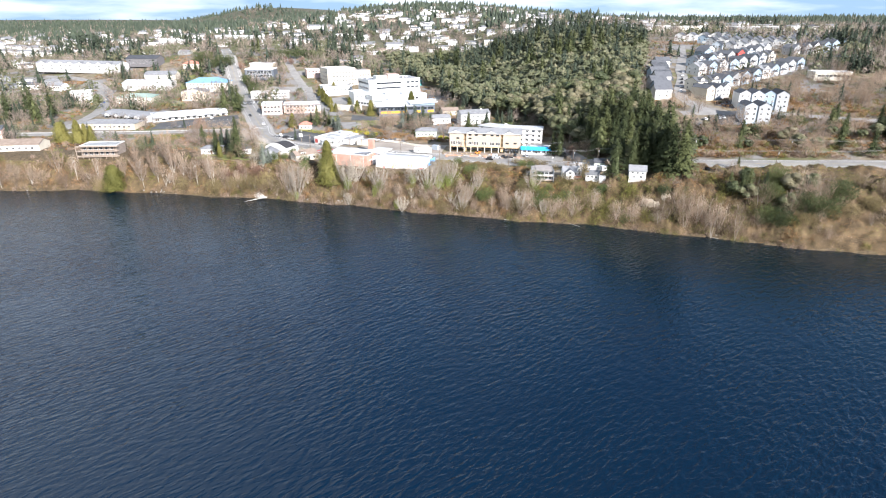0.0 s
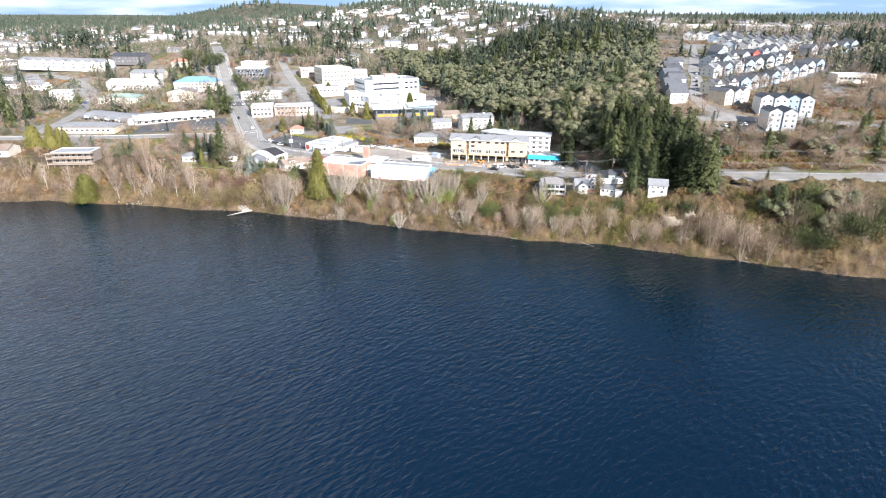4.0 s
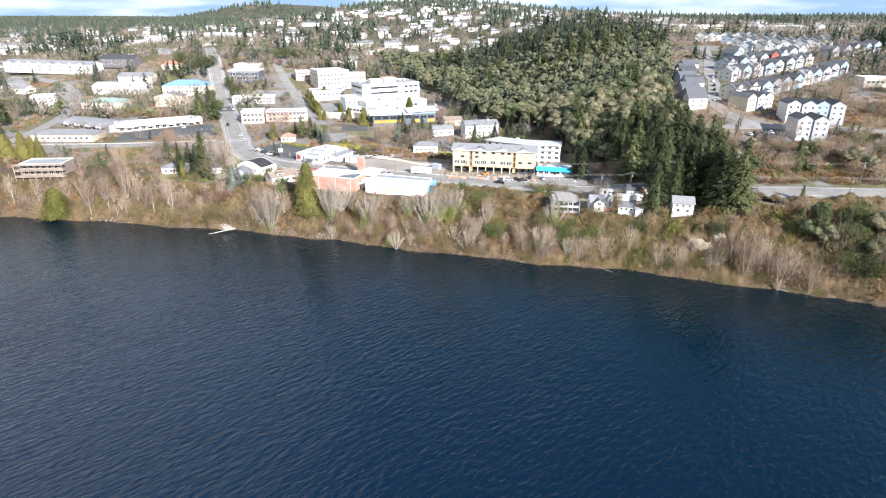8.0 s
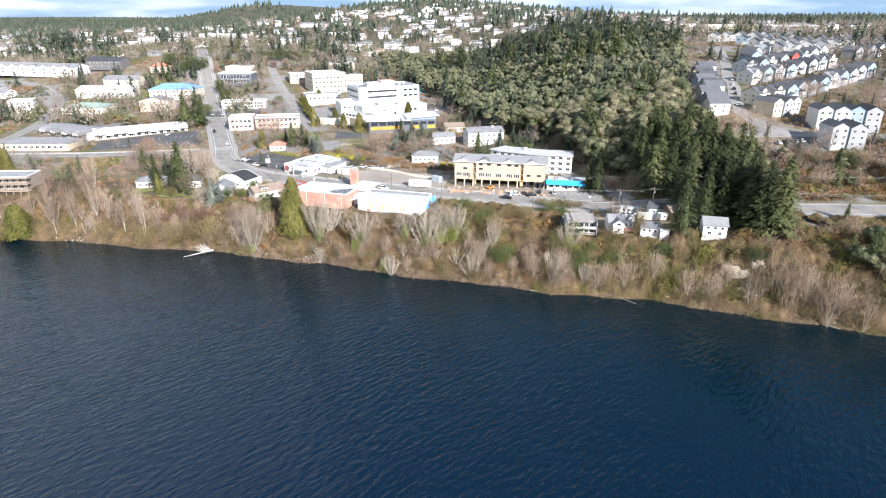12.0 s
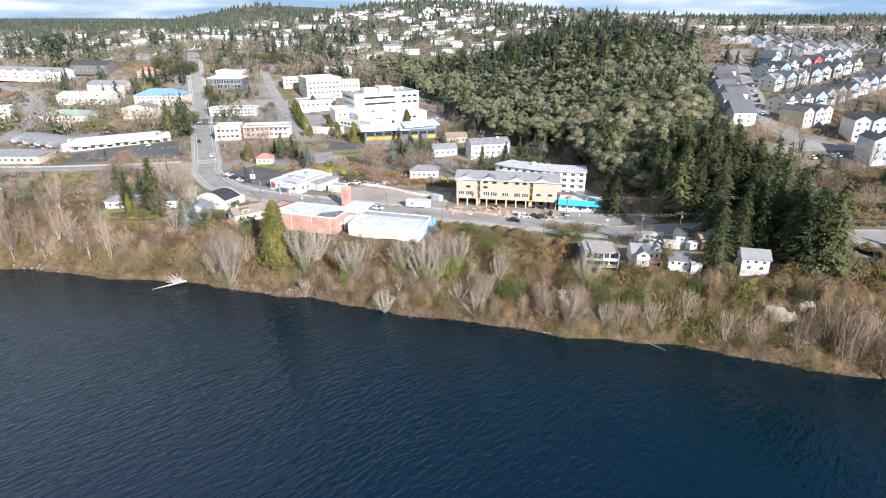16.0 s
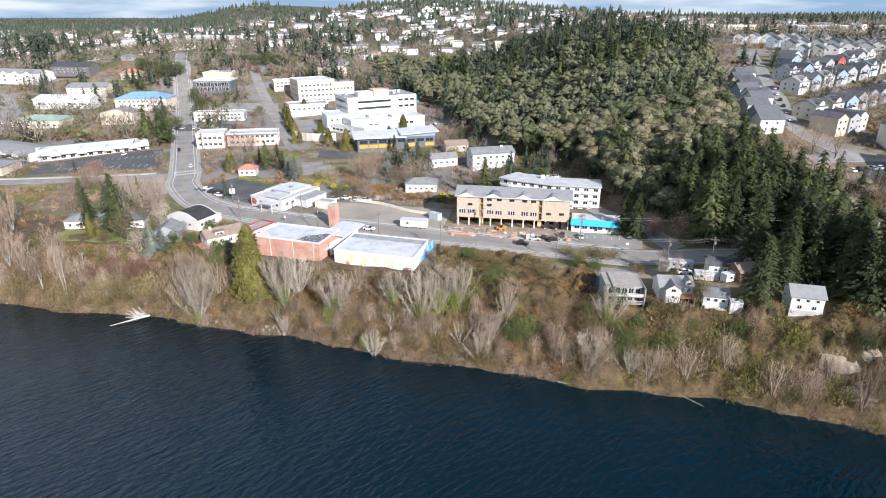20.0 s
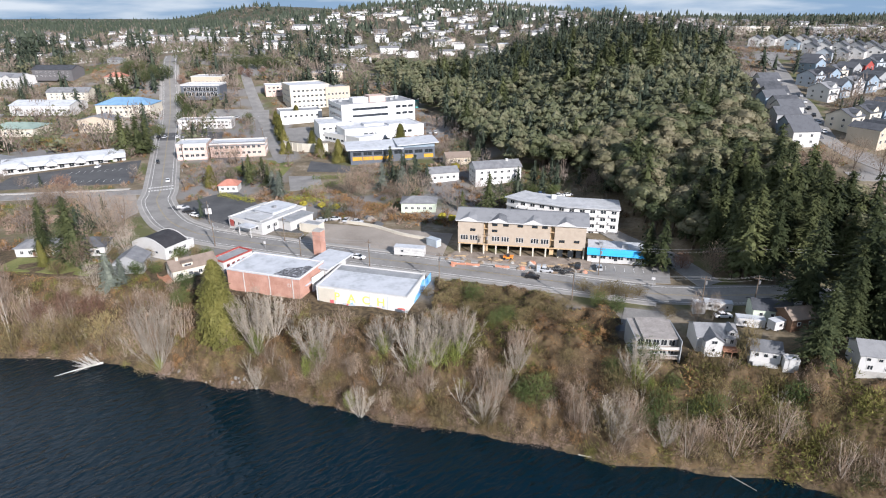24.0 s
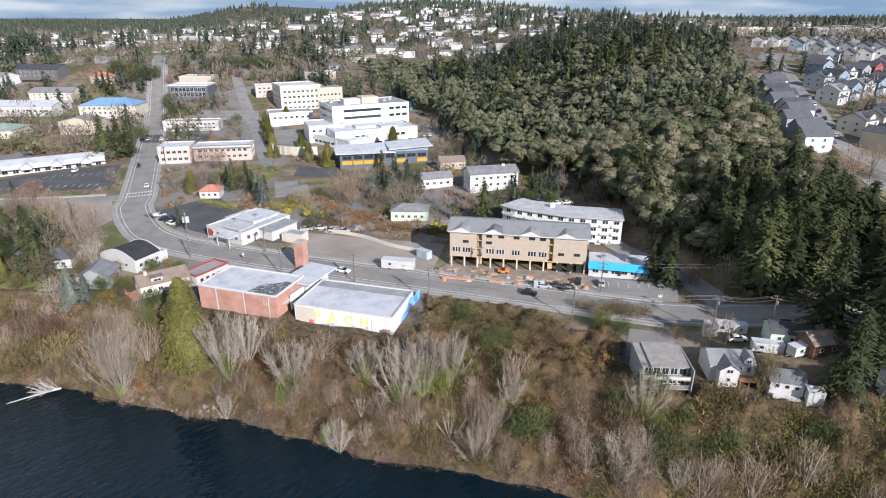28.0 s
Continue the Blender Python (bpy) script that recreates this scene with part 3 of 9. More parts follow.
patch("parking_lot", [(-202, 299), (-142, 310), (-157, 350), (-205, 321)], 0.15, BLACKTOP, "dark asphalt car park of the shopping strip", "parking lot")
patch("parking_lot", [(44, 211), (67, 204), (70, 214), (48, 220.5)], 0.2, ROAD, "grey asphalt forecourt of the blue shop", "parking lot")
patch("gravel_lot", [(-50, 240), (0, 225.5), (4, 246), (-46, 258)], 0.1, GRAVEL, "grey gravel lot cleared for building", "gravel lot")
patch("building_plot", [(0, 225), (46, 213), (48, 222), (5, 231)], 0.14, PLOT, "muddy building plot before the unfinished flats", "building plot")
patch("parking_lot", [(-178, 392), (-132, 398), (-136, 418), (-176, 414)], 0.15, BLACKTOP, "dark asphalt car park between the offices", "parking lot")
patch("parking_lot", [(-165, 452), (-118, 452), (-124, 475), (-165, 478)], 0.15, ROAD, "grey asphalt car park of the clinic", "parking lot")
patch("parking_lot", [(28, 268), (60, 256), (66, 272), (36, 286)], 0.15, BLACKTOP, "dark car park behind the white flats", "parking lot")
patch("parking_lot", [(-20, 400), (10, 395), (12, 430), (-16, 436)], 0.15, ROAD, "grey asphalt yard beside the hospital", "parking lot")
patch("parking_lot", [(161, 242), (180, 237), (194, 260), (181, 262)], 0.15, BLACKTOP, "dark car park before the apartment blocks", "parking lot")
patch("parking_lot", [(180, 279), (190, 270), (196, 276), (201, 294)], 0.15, BLACKTOP, "dark car park between the apartment blocks", "parking lot")
patch("lawn", [(249, 437), (256, 432), (274, 459), (264, 466)], 0.1, GRASS, "small green lawn among the new houses", "lawn")
patch("parking_lot", [(-67, 298), (-53, 300), (-58, 320), (-73, 320)], 0.15, ROAD, "pale grey asphalt court among hedges", "parking lot")
patch("parking_lot", [(-66, 328), (-44, 325), (-46, 336), (-68, 347)], 0.2, BLACKTOP, "dark asphalt lot before the modern office", "parking lot")
patch("terrace", [(-91, 392), (-75, 388), (-86, 431), (-101, 425)], 0.5, ROAD, "grey roof terrace beside the hospital", "terrace")
patch("gravel_lot", [(-124, 255), (-121, 271), (-133, 294), (-156, 288)], 0.12, GRAVEL, "worn grey gravel lot on the street corner", "gravel lot")
patch("parking_lot", [(-14, 262), (4, 258), (8, 268), (-10, 274)], 0.12, GRAVEL, "gravel yard before the low house", "gravel lot")
patch("gravel_lot", [(-215, 430), (-180, 436), (-186, 470), (-222, 462)], 0.12, GRAVEL, "pale gravel yard behind the offices", "gravel lot")
patch("parking_lot", [(-330, 440), (-300, 436), (-310, 470), (-338, 476)], 0.12, ROAD, "grey asphalt yard by the winding street", "parking lot")
patch("lawn", [(-250, 470), (-228, 480), (-236, 520), (-262, 512)], 0.1, GRASS, "worn winter lawn above the blue roof", "lawn")
patch("driveway", [(45, 178), (57, 177), (60, 188), (50, 191)], 0.12, ROAD, "grey asphalt driveway behind the bluff house", "driveway")
patch("lawn", [(-112, 322), (-76, 321), (-76, 345), (-96, 352)], 0.1, GRASS, "winter lawn with low hedges", "lawn")
patch("lawn", [(-142, 216), (-108, 212), (-108, 224), (-140, 226)], 0.1, GRASS, "green lawn before the bluff cottages", "lawn")
patch("bare_slope", [(236, 200), (300, 190), (300, 210), (240, 222)], 0.1, DIRT, "bare reddish earth beside the access road", "bare slope")


def inside(x, y, ring):
    hit = False
    for (xa, ya), (xb, yb) in zip(ring, ring[1:] + ring[:1]):
        if (ya > y) != (yb > y) and x < xa + (y - ya) / (yb - ya) * (xb - xa):
            hit = not hit
    return hit


# plan of the wooded hill
FOREST = [(70, 240), (86, 208), (128, 194), (127, 232), (128, 276), (137, 310), (168, 400), (196, 480), (230, 590), (210, 720), (20, 740), (-78, 640), (-38, 560), (-16, 480), (5, 432), (13, 380), (30, 318), (66, 290)]


# ---- buildings ----
WINDOWS = {}


def window_mesh(w, h, mat, split=True):
    """A framed window, proud of its wall, shared by all of its size."""
    key = (round(w, 2), round(h, 2), mat.name, split)
    if key not in WINDOWS:
        t, g = min(0.12, w * 0.12), Geo()
        g.box(-w / 2, -0.08, 0, -w / 2 + t, 0.05, h, 0).box(w / 2 - t, -0.08, 0, w / 2, 0.05, h, 0)
        g.box(-w / 2 + t, -0.08, 0, w / 2 - t, 0.05, t, 0).box(-w / 2 + t, -0.08, h - t, w / 2 - t, 0.05, h, 0)
        if split and w > 1.0:
            g.box(-0.04, -0.07, t, 0.04, 0.05, h - t, 0)
        g.add([(-w / 2 + t, -0.02, t), (w / 2 - t, -0.02, t), (w / 2 - t, -0.02, h - t), (-w / 2 + t, -0.02, h - t)], [(0, 1, 2, 3)], 1)
        WINDOWS[key] = g.data("window", mat, GLASS)
    return WINDOWS[key]


FACES = {"front": (0, 0, 0), "right": (1, 0, 90), "back": (1, 1, 180), "left": (0, 1, -90)}


def on_face(face, w, d, u, z):
    """The pose of something on a face of a w by d house, u metres from the face's left end."""
    fx, fy, turn = FACES[face]
    return pose(fx * w, fy * d, 0, 0, 0, turn) @ pose(u, 0, z)


def put_windows(parent, face, w, d, rows, us, ww, wh, mat, name="window", split=True):
    me = window_mesh(ww, wh, mat, split)
    for z in rows:
        for u in us:
            part(name, me, None, parent).matrix_basis = on_face(face, w, d, u, z)


def even(a, b, n):
    return [a + (b - a) * (i + 0.5) / n for i in range(n)]


def shell(parent, w, d, h, mat, below=2.0, name="wall"):
    """Four walls with thickness, each a part."""
    t = 0.25
    part(name, Geo().box(0, 0, -below, w, t, h), mat, parent)
    part(name, Geo().box(0, d - t, -below, w, d, h), mat, parent)
    part(name, Geo().box(0, t, -below, t, d - t, h), mat, parent)
    part(name, Geo().box(w - t, t, -below, w, d - t, h), mat, parent)


def flat_roof(parent, w, d, h, mat, edge, parapet=0.5, name="roof"):
    part(name, Geo().box(0.26, 0.26, h - 0.4, w - 0.26, d - 0.26, h - 0.05), mat, parent)
    g = Geo()
    g.box(-0.12, -0.12, h + 0.004, w + 0.12, 0.28, h + parapet).box(-0.12, d - 0.28, h + 0.004, w + 0.12, d + 0.12, h + parapet)
    g.box(-0.12, 0.28, h + 0.004, 0.28, d - 0.28, h + parapet).box(w - 0.28, 0.28, h + 0.004, w + 0.12, d - 0.28, h + parapet)
    part("parapet", g, edge, parent)


def gable_ends(parent, w, d, h, rise, mat, along="x"):
    if along == "x":
        for x0, x1 in ((0, 0.25), (w - 0.25, w)):
            part("gable_wall", Geo().add([(x0, 0, h), (x0, d, h), (x0, d / 2, h + rise), (x1, 0, h), (x1, d, h), (x1, d / 2, h + rise)], [(0, 2, 1), (3, 4, 5), (0, 3, 5, 2), (1, 2, 5, 4)]), mat, parent)
    else:
        for y0, y1 in ((0, 0.25), (d - 0.25, d)):
            part("gable_wall", Geo().add([(0, y0, h), (w, y0, h), (w / 2, y0, h + rise), (0, y1, h), (w, y1, h), (w / 2, y1, h + rise)], [(0, 1, 2), (3, 5, 4), (0, 2, 5, 3), (1, 4, 5, 2)]), mat, parent)


def at(x, y, turn=0, lift=0.0):
    return pose(x, y, ground_z(x, y) + lift, 0, 0, turn)


def site(x, y, w, d, turn):
    """The pose of a house whose front left corner is at x, y; it stands on the mean of its four corners."""
    c, s = math.cos(radians(turn)), math.sin(radians(turn))
    zs = [ground_z(x + u * c - v * s, y + u * s + v * c) for u, v in ((0, 0), (w, 0), (w, d), (0, d))]
    return pose(x, y, sum(zs) / 4 * 0.5 + max(zs) * 0.5 + 0.1, 0, 0, turn)


def building(name, x, y, turn, w, d, h, wall, roof, label, category, style="flat", rise=2.0, trim=None, parapet=0.5, group="", wins=(), along="x"):
    """A house from its front left corner. wins: rows of face, heights, number, width, height of its windows."""
    b = thing(name, site(x, y, w, d, turn), label, category, group)
    shell(b, w, d, h, wall)
    trim = trim or WHITE
    if style == "flat":
        flat_roof(b, w, d, h, roof, trim, parapet)
    elif style == "gable":
        part("roof", Geo().gable(0, w, 0, d, h + 0.02, rise, along=along), roof, b)
        gable_ends(b, w, d, h, rise, wall, along)
    elif style == "hip":
        part("roof", Geo().hip(0, w, 0, d, h + 0.17, rise), roof, b)
    for face, rows, n, ww, wh in wins:
        side = w if face in ("front", "back") else d
        put_windows(b, face, w, d, rows, even(0.06 * side, 0.94 * side, n), ww, wh, trim)
    return b


def door_on(b, face, w, d, u, mat=None, dw=1.0, dh=2.1, z=0.0):
    o = part("door", Geo().box(-dw / 2, -0.09, 0, dw / 2, 0.04, dh), mat or BROWN, b)
    o.matrix_basis = on_face(face, w, d, u, z)
    k = part("door_handle", Geo().box(dw / 2 - 0.16, -0.15, 0.95, dw / 2 - 0.10, -0.09, 1.15), STEEL, o)
    return o


def roof_unit(b, x, y, z, sx, sy, sz, mat=None):
    g = Geo().box(x, y, z, x + sx, y + sy, z + sz)
    g.box(x - 0.08, y - 0.08, z + sz, x + sx + 0.08, y + sy + 0.08, z + sz + 0.1)
    part("roof_unit", g, mat or STEEL, b)


# ---- the unfinished flats: four storeys in bare sheathing ----
def unfinished_flats():
    w, d, h = 41.0, 13.5, 10.9
    b = thing("apartment_building", site(5.4, 229.6, w, d, -9.9), "four-storey flats under construction in bare tan sheathing, open at street level", "building")
    bays = [(0.0, 8.4), (9.8, 29.8), (31.2, w)]
    for x0, x1 in bays:
        part("front_wall", Geo().box(x0, 0, 3.0, x1, 0.25, h), OSB, b)
    for x0, x1 in ((8.4, 9.8), (29.8, 31.2)):
        g = Geo().box(x0, 1.2, 0, x1, 1.4, h)
        for k in range(4):
            g.box(x0, 0.1, 2.65 * k + 2.75, x1, 1.2, 2.65 * k + 2.95)
        part("stair_bay", g, LUMBER, b)
    part("side_wall", Geo().box(0, 0.25, 0, 0.25, d, h), OSB, b)
    part("side_wall", Geo().box(w - 0.25, 0.25, 0, w, d, h), OSB, b)
    part("back_wall", Geo().box(0.25, d - 0.25, -1.5, w - 0.25, d, h), OSB, b)
    part("floor_slab", Geo().box(0.26, 0.3, 2.7, w - 0.26, d - 0.3, 2.95), LUMBER, b)
    # near-black wall that paints the shade behind the open street-level bays
    part("inner_wall", Geo().box(0.3, 7.2, -1.0, w - 0.3, 7.4, 2.7), BLACKTOP, b)
    for i in range(11):
        x = 0.3 + i * (w - 0.8) / 10
        part("post", Geo().box(x, 0.02, -1.5, x + 0.45, 0.45, 3.0), CREAM, b)
    part("beam", Geo().box(0, -0.03, 2.65, w, -0.002, 3.0), LUMBER, b)
    # sheathing boards, eight feet by four
    for x0, x1 in bays:
        n = max(1, round((x1 - x0) / 2.45))
        pw = (x1 - x0) / n
        me = Geo().box(0.012, -0.03, 0.012, pw - 0.012, -0.002, 1.19).data("board", OSB)
        for r in range(6):
            for i in range(n):
                part("board", me, None, b).matrix_basis = pose(x0 + i * pw, 0, 3.05 + 1.22 * r)
    roof = Geo().gable(-0.2, w + 0.2, 0, d, h + 0.02, 1.9, over=0.7)
    part("roof", roof, SHINGLE, b, "new grey shingle roof")
    gable_ends(b, w, d, h, 1.9, OSB)
    for x in (3.4, 13.2, 24.2, 34.6):
        g = Geo().add([(x - 3, -0.72, h), (x + 3, -0.72, h), (x, -0.72, h + 1.25), (x - 3, 4.4, h + 1.1), (x + 3, 4.4, h + 1.1), (x, 4.4, h + 1.5)], [(0, 1, 2), (0, 2, 5, 3), (2, 1, 4, 5)], 0)
        part("dormer", g, SHINGLE, b)
        part("dormer_face", Geo().add([(x - 3, -0.74, h + 0.05), (x + 3, -0.74, h + 0.05), (x, -0.74, h + 1.35), (x - 3, -0.76, h - 0.12), (x + 3, -0.76, h - 0.12)], [(0, 1, 2), (3, 4, 1, 0)]), WHITE, b)
    part("fascia", Geo().box(-0.6, -0.78, h - 0.28, w + 0.6, -0.70, h - 0.02), WHITE, b)
    tall = window_mesh(0.75, 1.7, WHITE, False)
    for x in (2.1, 5.2, 12.4, 15.5, 20.2, 25.0, 28.2):
        for k in (-0.85, 0, 0.85):
            part("window", tall, None, b).matrix_basis = pose(x + k, -0.03, 4.1)
    dark = Geo().box(-0.9, -0.05, 0, 0.9, -0.031, 0.9).box(-1.0, -0.07, -0.08, 1.0, -0.05, 0, 1).data("rough_opening", GLASS, LUMBER)
    for x, z in ((12.0, 9.3), (15.6, 9.3), (20.2, 9.3), (24.8, 9.3), (28.0, 9.3), (12.0, 7.2), (4.9, 7.2), (33.6, 4.9), (38.2, 5.0)):
        part("rough_opening", dark, None, b).matrix_basis = pose(x, 0, z)
    for x in (33.2, 36.6, 39.2):
        part("doorway", Geo().box(x - 0.9, -0.05, 0.1, x + 0.9, -0.031, 2.4), GLASS, b)


unfinished_flats()


def white_flats():
    """Four-storey white flats on a bent plan: two straight wings."""
    b = thing("apartment_building", at(24.2, 258.2, 0, -1.4), "long white four-storey flats with balconies, bent in plan", "building")
    for x, y, turn, w, d, n in ((0, 0, -46, 5.5, 11, 1), (3.8, -3.9, -27, 18.0, 11.0, 5), (19.85, -12.1, -12, 18.0, 11.0, 5)):
        wing = part("front_band", Geo().box(0.3, -0.05, 10.2, w - 0.3, -0.004, 10.55), BRIGHT, b)
        wing.matrix_basis = pose(x, y, 0, 0, 0, turn)
        for k in range(4):
            z = 0.1 + 2.65 * k
            for i in range(n):
                u0, u1 = w * i / n + 0.25, w * (i + 1) / n - 0.25
                part("balcony", Geo().box(u0, -0.8, z - 0.15, u1, 0.02, z).box(u0, -0.8, z, u1, -0.72, z + 0.55).box(u0, -0.72, z, u0 + 0.07, 0.0, z + 0.55).box(u1 - 0.07, -0.72, z, u1, 0.0, z + 0.55), BRIGHT, wing)
                part("window", window_mesh(1.9, 1.35, BRIGHT), None, wing).matrix_basis = pose((u0 + u1) / 2, 0.0, z + 0.75)
    turns = (-46, -27, -12)
    bends = [(Vector((0, 0)), -46, -46), (Vector((3.8, -3.9)), -46, -27), (Vector((19.85, -12.1)), -27, -12), (Vector((37.46, -15.84)), -12, -12)]

    def ring(front, back, end):
        out = []
        for off in (front, back):
            line = []
            for k, (p, ta, tb) in enumerate(bends):
                mid = radians((ta + tb) / 2)
                q = p + Vector((-math.sin(mid), math.cos(mid))) * off / math.cos(radians((tb - ta) / 2))
                line.append(q + Vector((math.cos(mid), math.sin(mid))) * end * {0: -1, 3: 1}.get(k, 0))
            out += line if off == front else line[::-1]
        return [tuple(q) for q in out]

    part("body", Geo().prism(ring(0.02, 11.0, 0.0), -3, 10.6), BRIGHT, b)
    part("roof", Geo().prism(ring(-0.9, 11.4, 0.4), 10.62, 10.95), ROOF_PALE, b)
    for x, y in ((16, -3.5),):
        part("roof_unit", Geo().box(x, y, 10.96, x + 1.6, y + 1.6, 12.3), BRIGHT, b)


white_flats()


def blue_shop():
    w, d, h = 17.5, 10.0, 2.7
    b = thing("shop", site(46.5, 221.2, w, d, -12.4), "single-storey shop with a bright blue fascia and a white roof", "shop")
    shell(b, w, d, h, WHITE)
    part("roof", Geo().box(0.0, 0.0, h + 0.01, w, d, h + 0.35), ROOF_WHITE, b)
    part("fascia", Geo().add([(-0.3, -1.3, h - 0.7), (w + 0.3, -1.3, h - 0.7), (w + 0.3, -0.2, h + 1.3), (-0.3, -0.2, h + 1.3), (-0.3, 0.0, h - 0.7), (w + 0.3, 0.0, h - 0.7), (w + 0.3, 0.0, h + 1.3), (-0.3, 0.0, h + 1.3)], [(0, 1, 2, 3), (1, 5, 6, 2), (5, 4, 7, 6), (4, 0, 3, 7), (3, 2, 6, 7), (0, 4, 5, 1)]), STORE_BLUE, b)
    part("side_fascia", Geo().box(w + 0.02, 0.05, 0.0, w + 1.2, 4.5, h + 0.9), STORE_BLUE, b)
    put_windows(b, "front", w, d, [0.4], even(0.6, w - 0.6, 6), 1.9, 1.5, WHITE)
    door_on(b, "front", w, d, 8.7, GLASS)
    roof_unit(b, 10.5, 3.5, h + 0.36, 1.8, 1.4, 0.9)
    roof_unit(b, 3.5, 5.0, h + 0.36, 1.2, 1.2, 0.7)


blue_shop()


def bricks(parent, w, h, base, keep, mats, d=None, face="front"):
    """Courses of large brick panels so that the wall keeps its joints and its uneven tone."""
    pw, ph = 1.6, 0.75
    me = Geo().box(0.012, -0.03, 0.012, pw - 0.012, -0.002, ph - 0.012).data("brick_panel", mats)
    for r in range(int(h / ph)):
        for i in range(int(w / pw)):
            o = part("brick_panel", me, None, parent)
            o.matrix_basis = on_face(face, w, d or 1, i * pw + 0.02, base + r * ph)


def brick_hall():
    w, d, h = 23.8, 13.8, 5.9
    b = thing("brick_hall", pose(-62.0, 203.4, 11.2, 0, 0, -18), "low red-brick hall with a white membrane roof above the bluff", "building")
    h += 3.4
    shell(b, w, d, h, BRICK, 4)
    flat_roof(b, w, d, h, ROOF_WHITE, ROOF_WHITE, 0.35)
    part("roof_patch", Geo().prism([(14.2, 0.6), (23.4, 0.6), (23.5, 9.2), (21.0, 9.8), (18.5, 7.4), (16.0, 6.6), (15.2, 3.1)], h - 0.045, h - 0.02), ROOF_WORN, b, "torn dark roofing felt")
    part("footing", Geo().box(-0.05, -0.25, -4, w + 0.05, -0.04, 2.2), CONCRETE, b)
    for u in (5.5, 14.0, 21.5):
        part("downpipe", Geo().box(u, -0.16, 1.8, u + 0.22, -0.04, h), WHITE, b)
    part("coping", Geo().box(-0.2, -0.2, h + 0.36, w + 0.2, 0.3, h + 0.46).box(w - 0.28, 0.3, h + 0.36, w + 0.2, d + 0.2, h + 0.46), BRIGHT, b)
    put_windows(b, "front", w, d, [h - 2.6], [20.5], 0.9, 1.0, WHITE)
    bricks(b, w, 6.4, 2.25, 0, BRICK, d)
    return b


brick_hall()


def mural_hall():
    w, d, h = 26.6, 15.8, 6.6
    b = thing("painted_hall", pose(-34.6, 195.4, 12.4, 0, 0, -16), "white low hall with yellow painted letters and a blue mural", "building")
    shell(b, w, d, h, BRIGHT, 4)
    flat_roof(b, w, d, h, ROOF_WHITE, WHITE, 0.3)
    part("roof_patch", Geo().box(0.4, 12.0, h - 0.046, w - 0.4, d - 0.3, h - 0.01), ROOF_GREY, b, "grey worn roofing at the back edge")
    for i in range(5):
        u0 = 0.4 + i * (w - 0.8) / 5
        part("wall_panel", Geo().box(u0 + 0.08, -0.04, 0.6, u0 + (w - 0.8) / 5 - 0.08, -0.004, h - 0.3), CREAM if i == 0 else BRIGHT, b)
        part("panel_joint", Geo().box(u0 - 0.08, -0.05, 0.6, u0 + 0.07, -0.003, h - 0.3), PALE_BLUE, b)
    for i, ch in enumerate("PACH"):
        cu = bpy.data.curves.new("letter", "FONT")
        cu.body, cu.size, cu.extrude, cu.align_x = ch, 3.4, 0.02, "CENTER"
        cu.offset = 0.05
        tmp = bpy.data.objects.new("letter", cu)
        me = bpy.data.meshes.new_from_object(tmp)
        bpy.data.objects.remove(tmp)
        me.materials.clear(), me.materials.append(MURAL_YELLOW)
        part("letter", me, None, b).matrix_basis = pose(6.2 + 4.3 * i, -0.07, 3.1, 90, 0, 0)
    rng = random.Random(4)
    for i in range(18):
        u, z, s, t = rng.uniform(3.5, w - 1.5), rng.uniform(1.0, 2.6), rng.uniform(0.8, 2.2), rng.uniform(0.5, 1.1)
        part("graffiti", Geo().box(u, -0.075 - 0.003 * i, z, u + s, -0.052 - 0.003 * i, z + t), rng.choice([MURAL_RED, PALE_BLUE, MURAL_YELLOW, WHITE, CHARCOAL, MURAL_BLUE]), b)
    wave = Geo()
    n = 14
    for i in range(n):
        u0, u1 = 1.0 + (d - 1.5) * i / n, 1.0 + (d - 1.5) * (i + 1) / n
        za, zb = [1.2 + 4.6 * step(0, 1, (u / d)) + 0.5 * math.sin(u * 1.1) for u in (u0, u1)]
        wave.add([(w + 0.03, u0, 0.0), (w + 0.03, u1, 0.0), (w + 0.03, u1, zb), (w + 0.03, u0, za), (w + 0.005, u0, 0.0), (w + 0.005, u1, 0.0), (w + 0.005, u1, zb), (w + 0.005, u0, za)], [(0, 1, 2, 3), (3, 2, 6, 7), (7, 6, 5, 4)])
    part("wave_mural", wave, MURAL_BLUE, b, "blue painted wave")
    part("fin_wall", Geo().box(w - 0.25, d + 0.02, -2, w, d + 6.0, 4.6), MURAL_BLUE, b)
    part("door", Geo().box(w - 1.6, -0.2, 0.4, w - 0.6, -0.14, 2.6), CHARCOAL, b)


mural_hall()


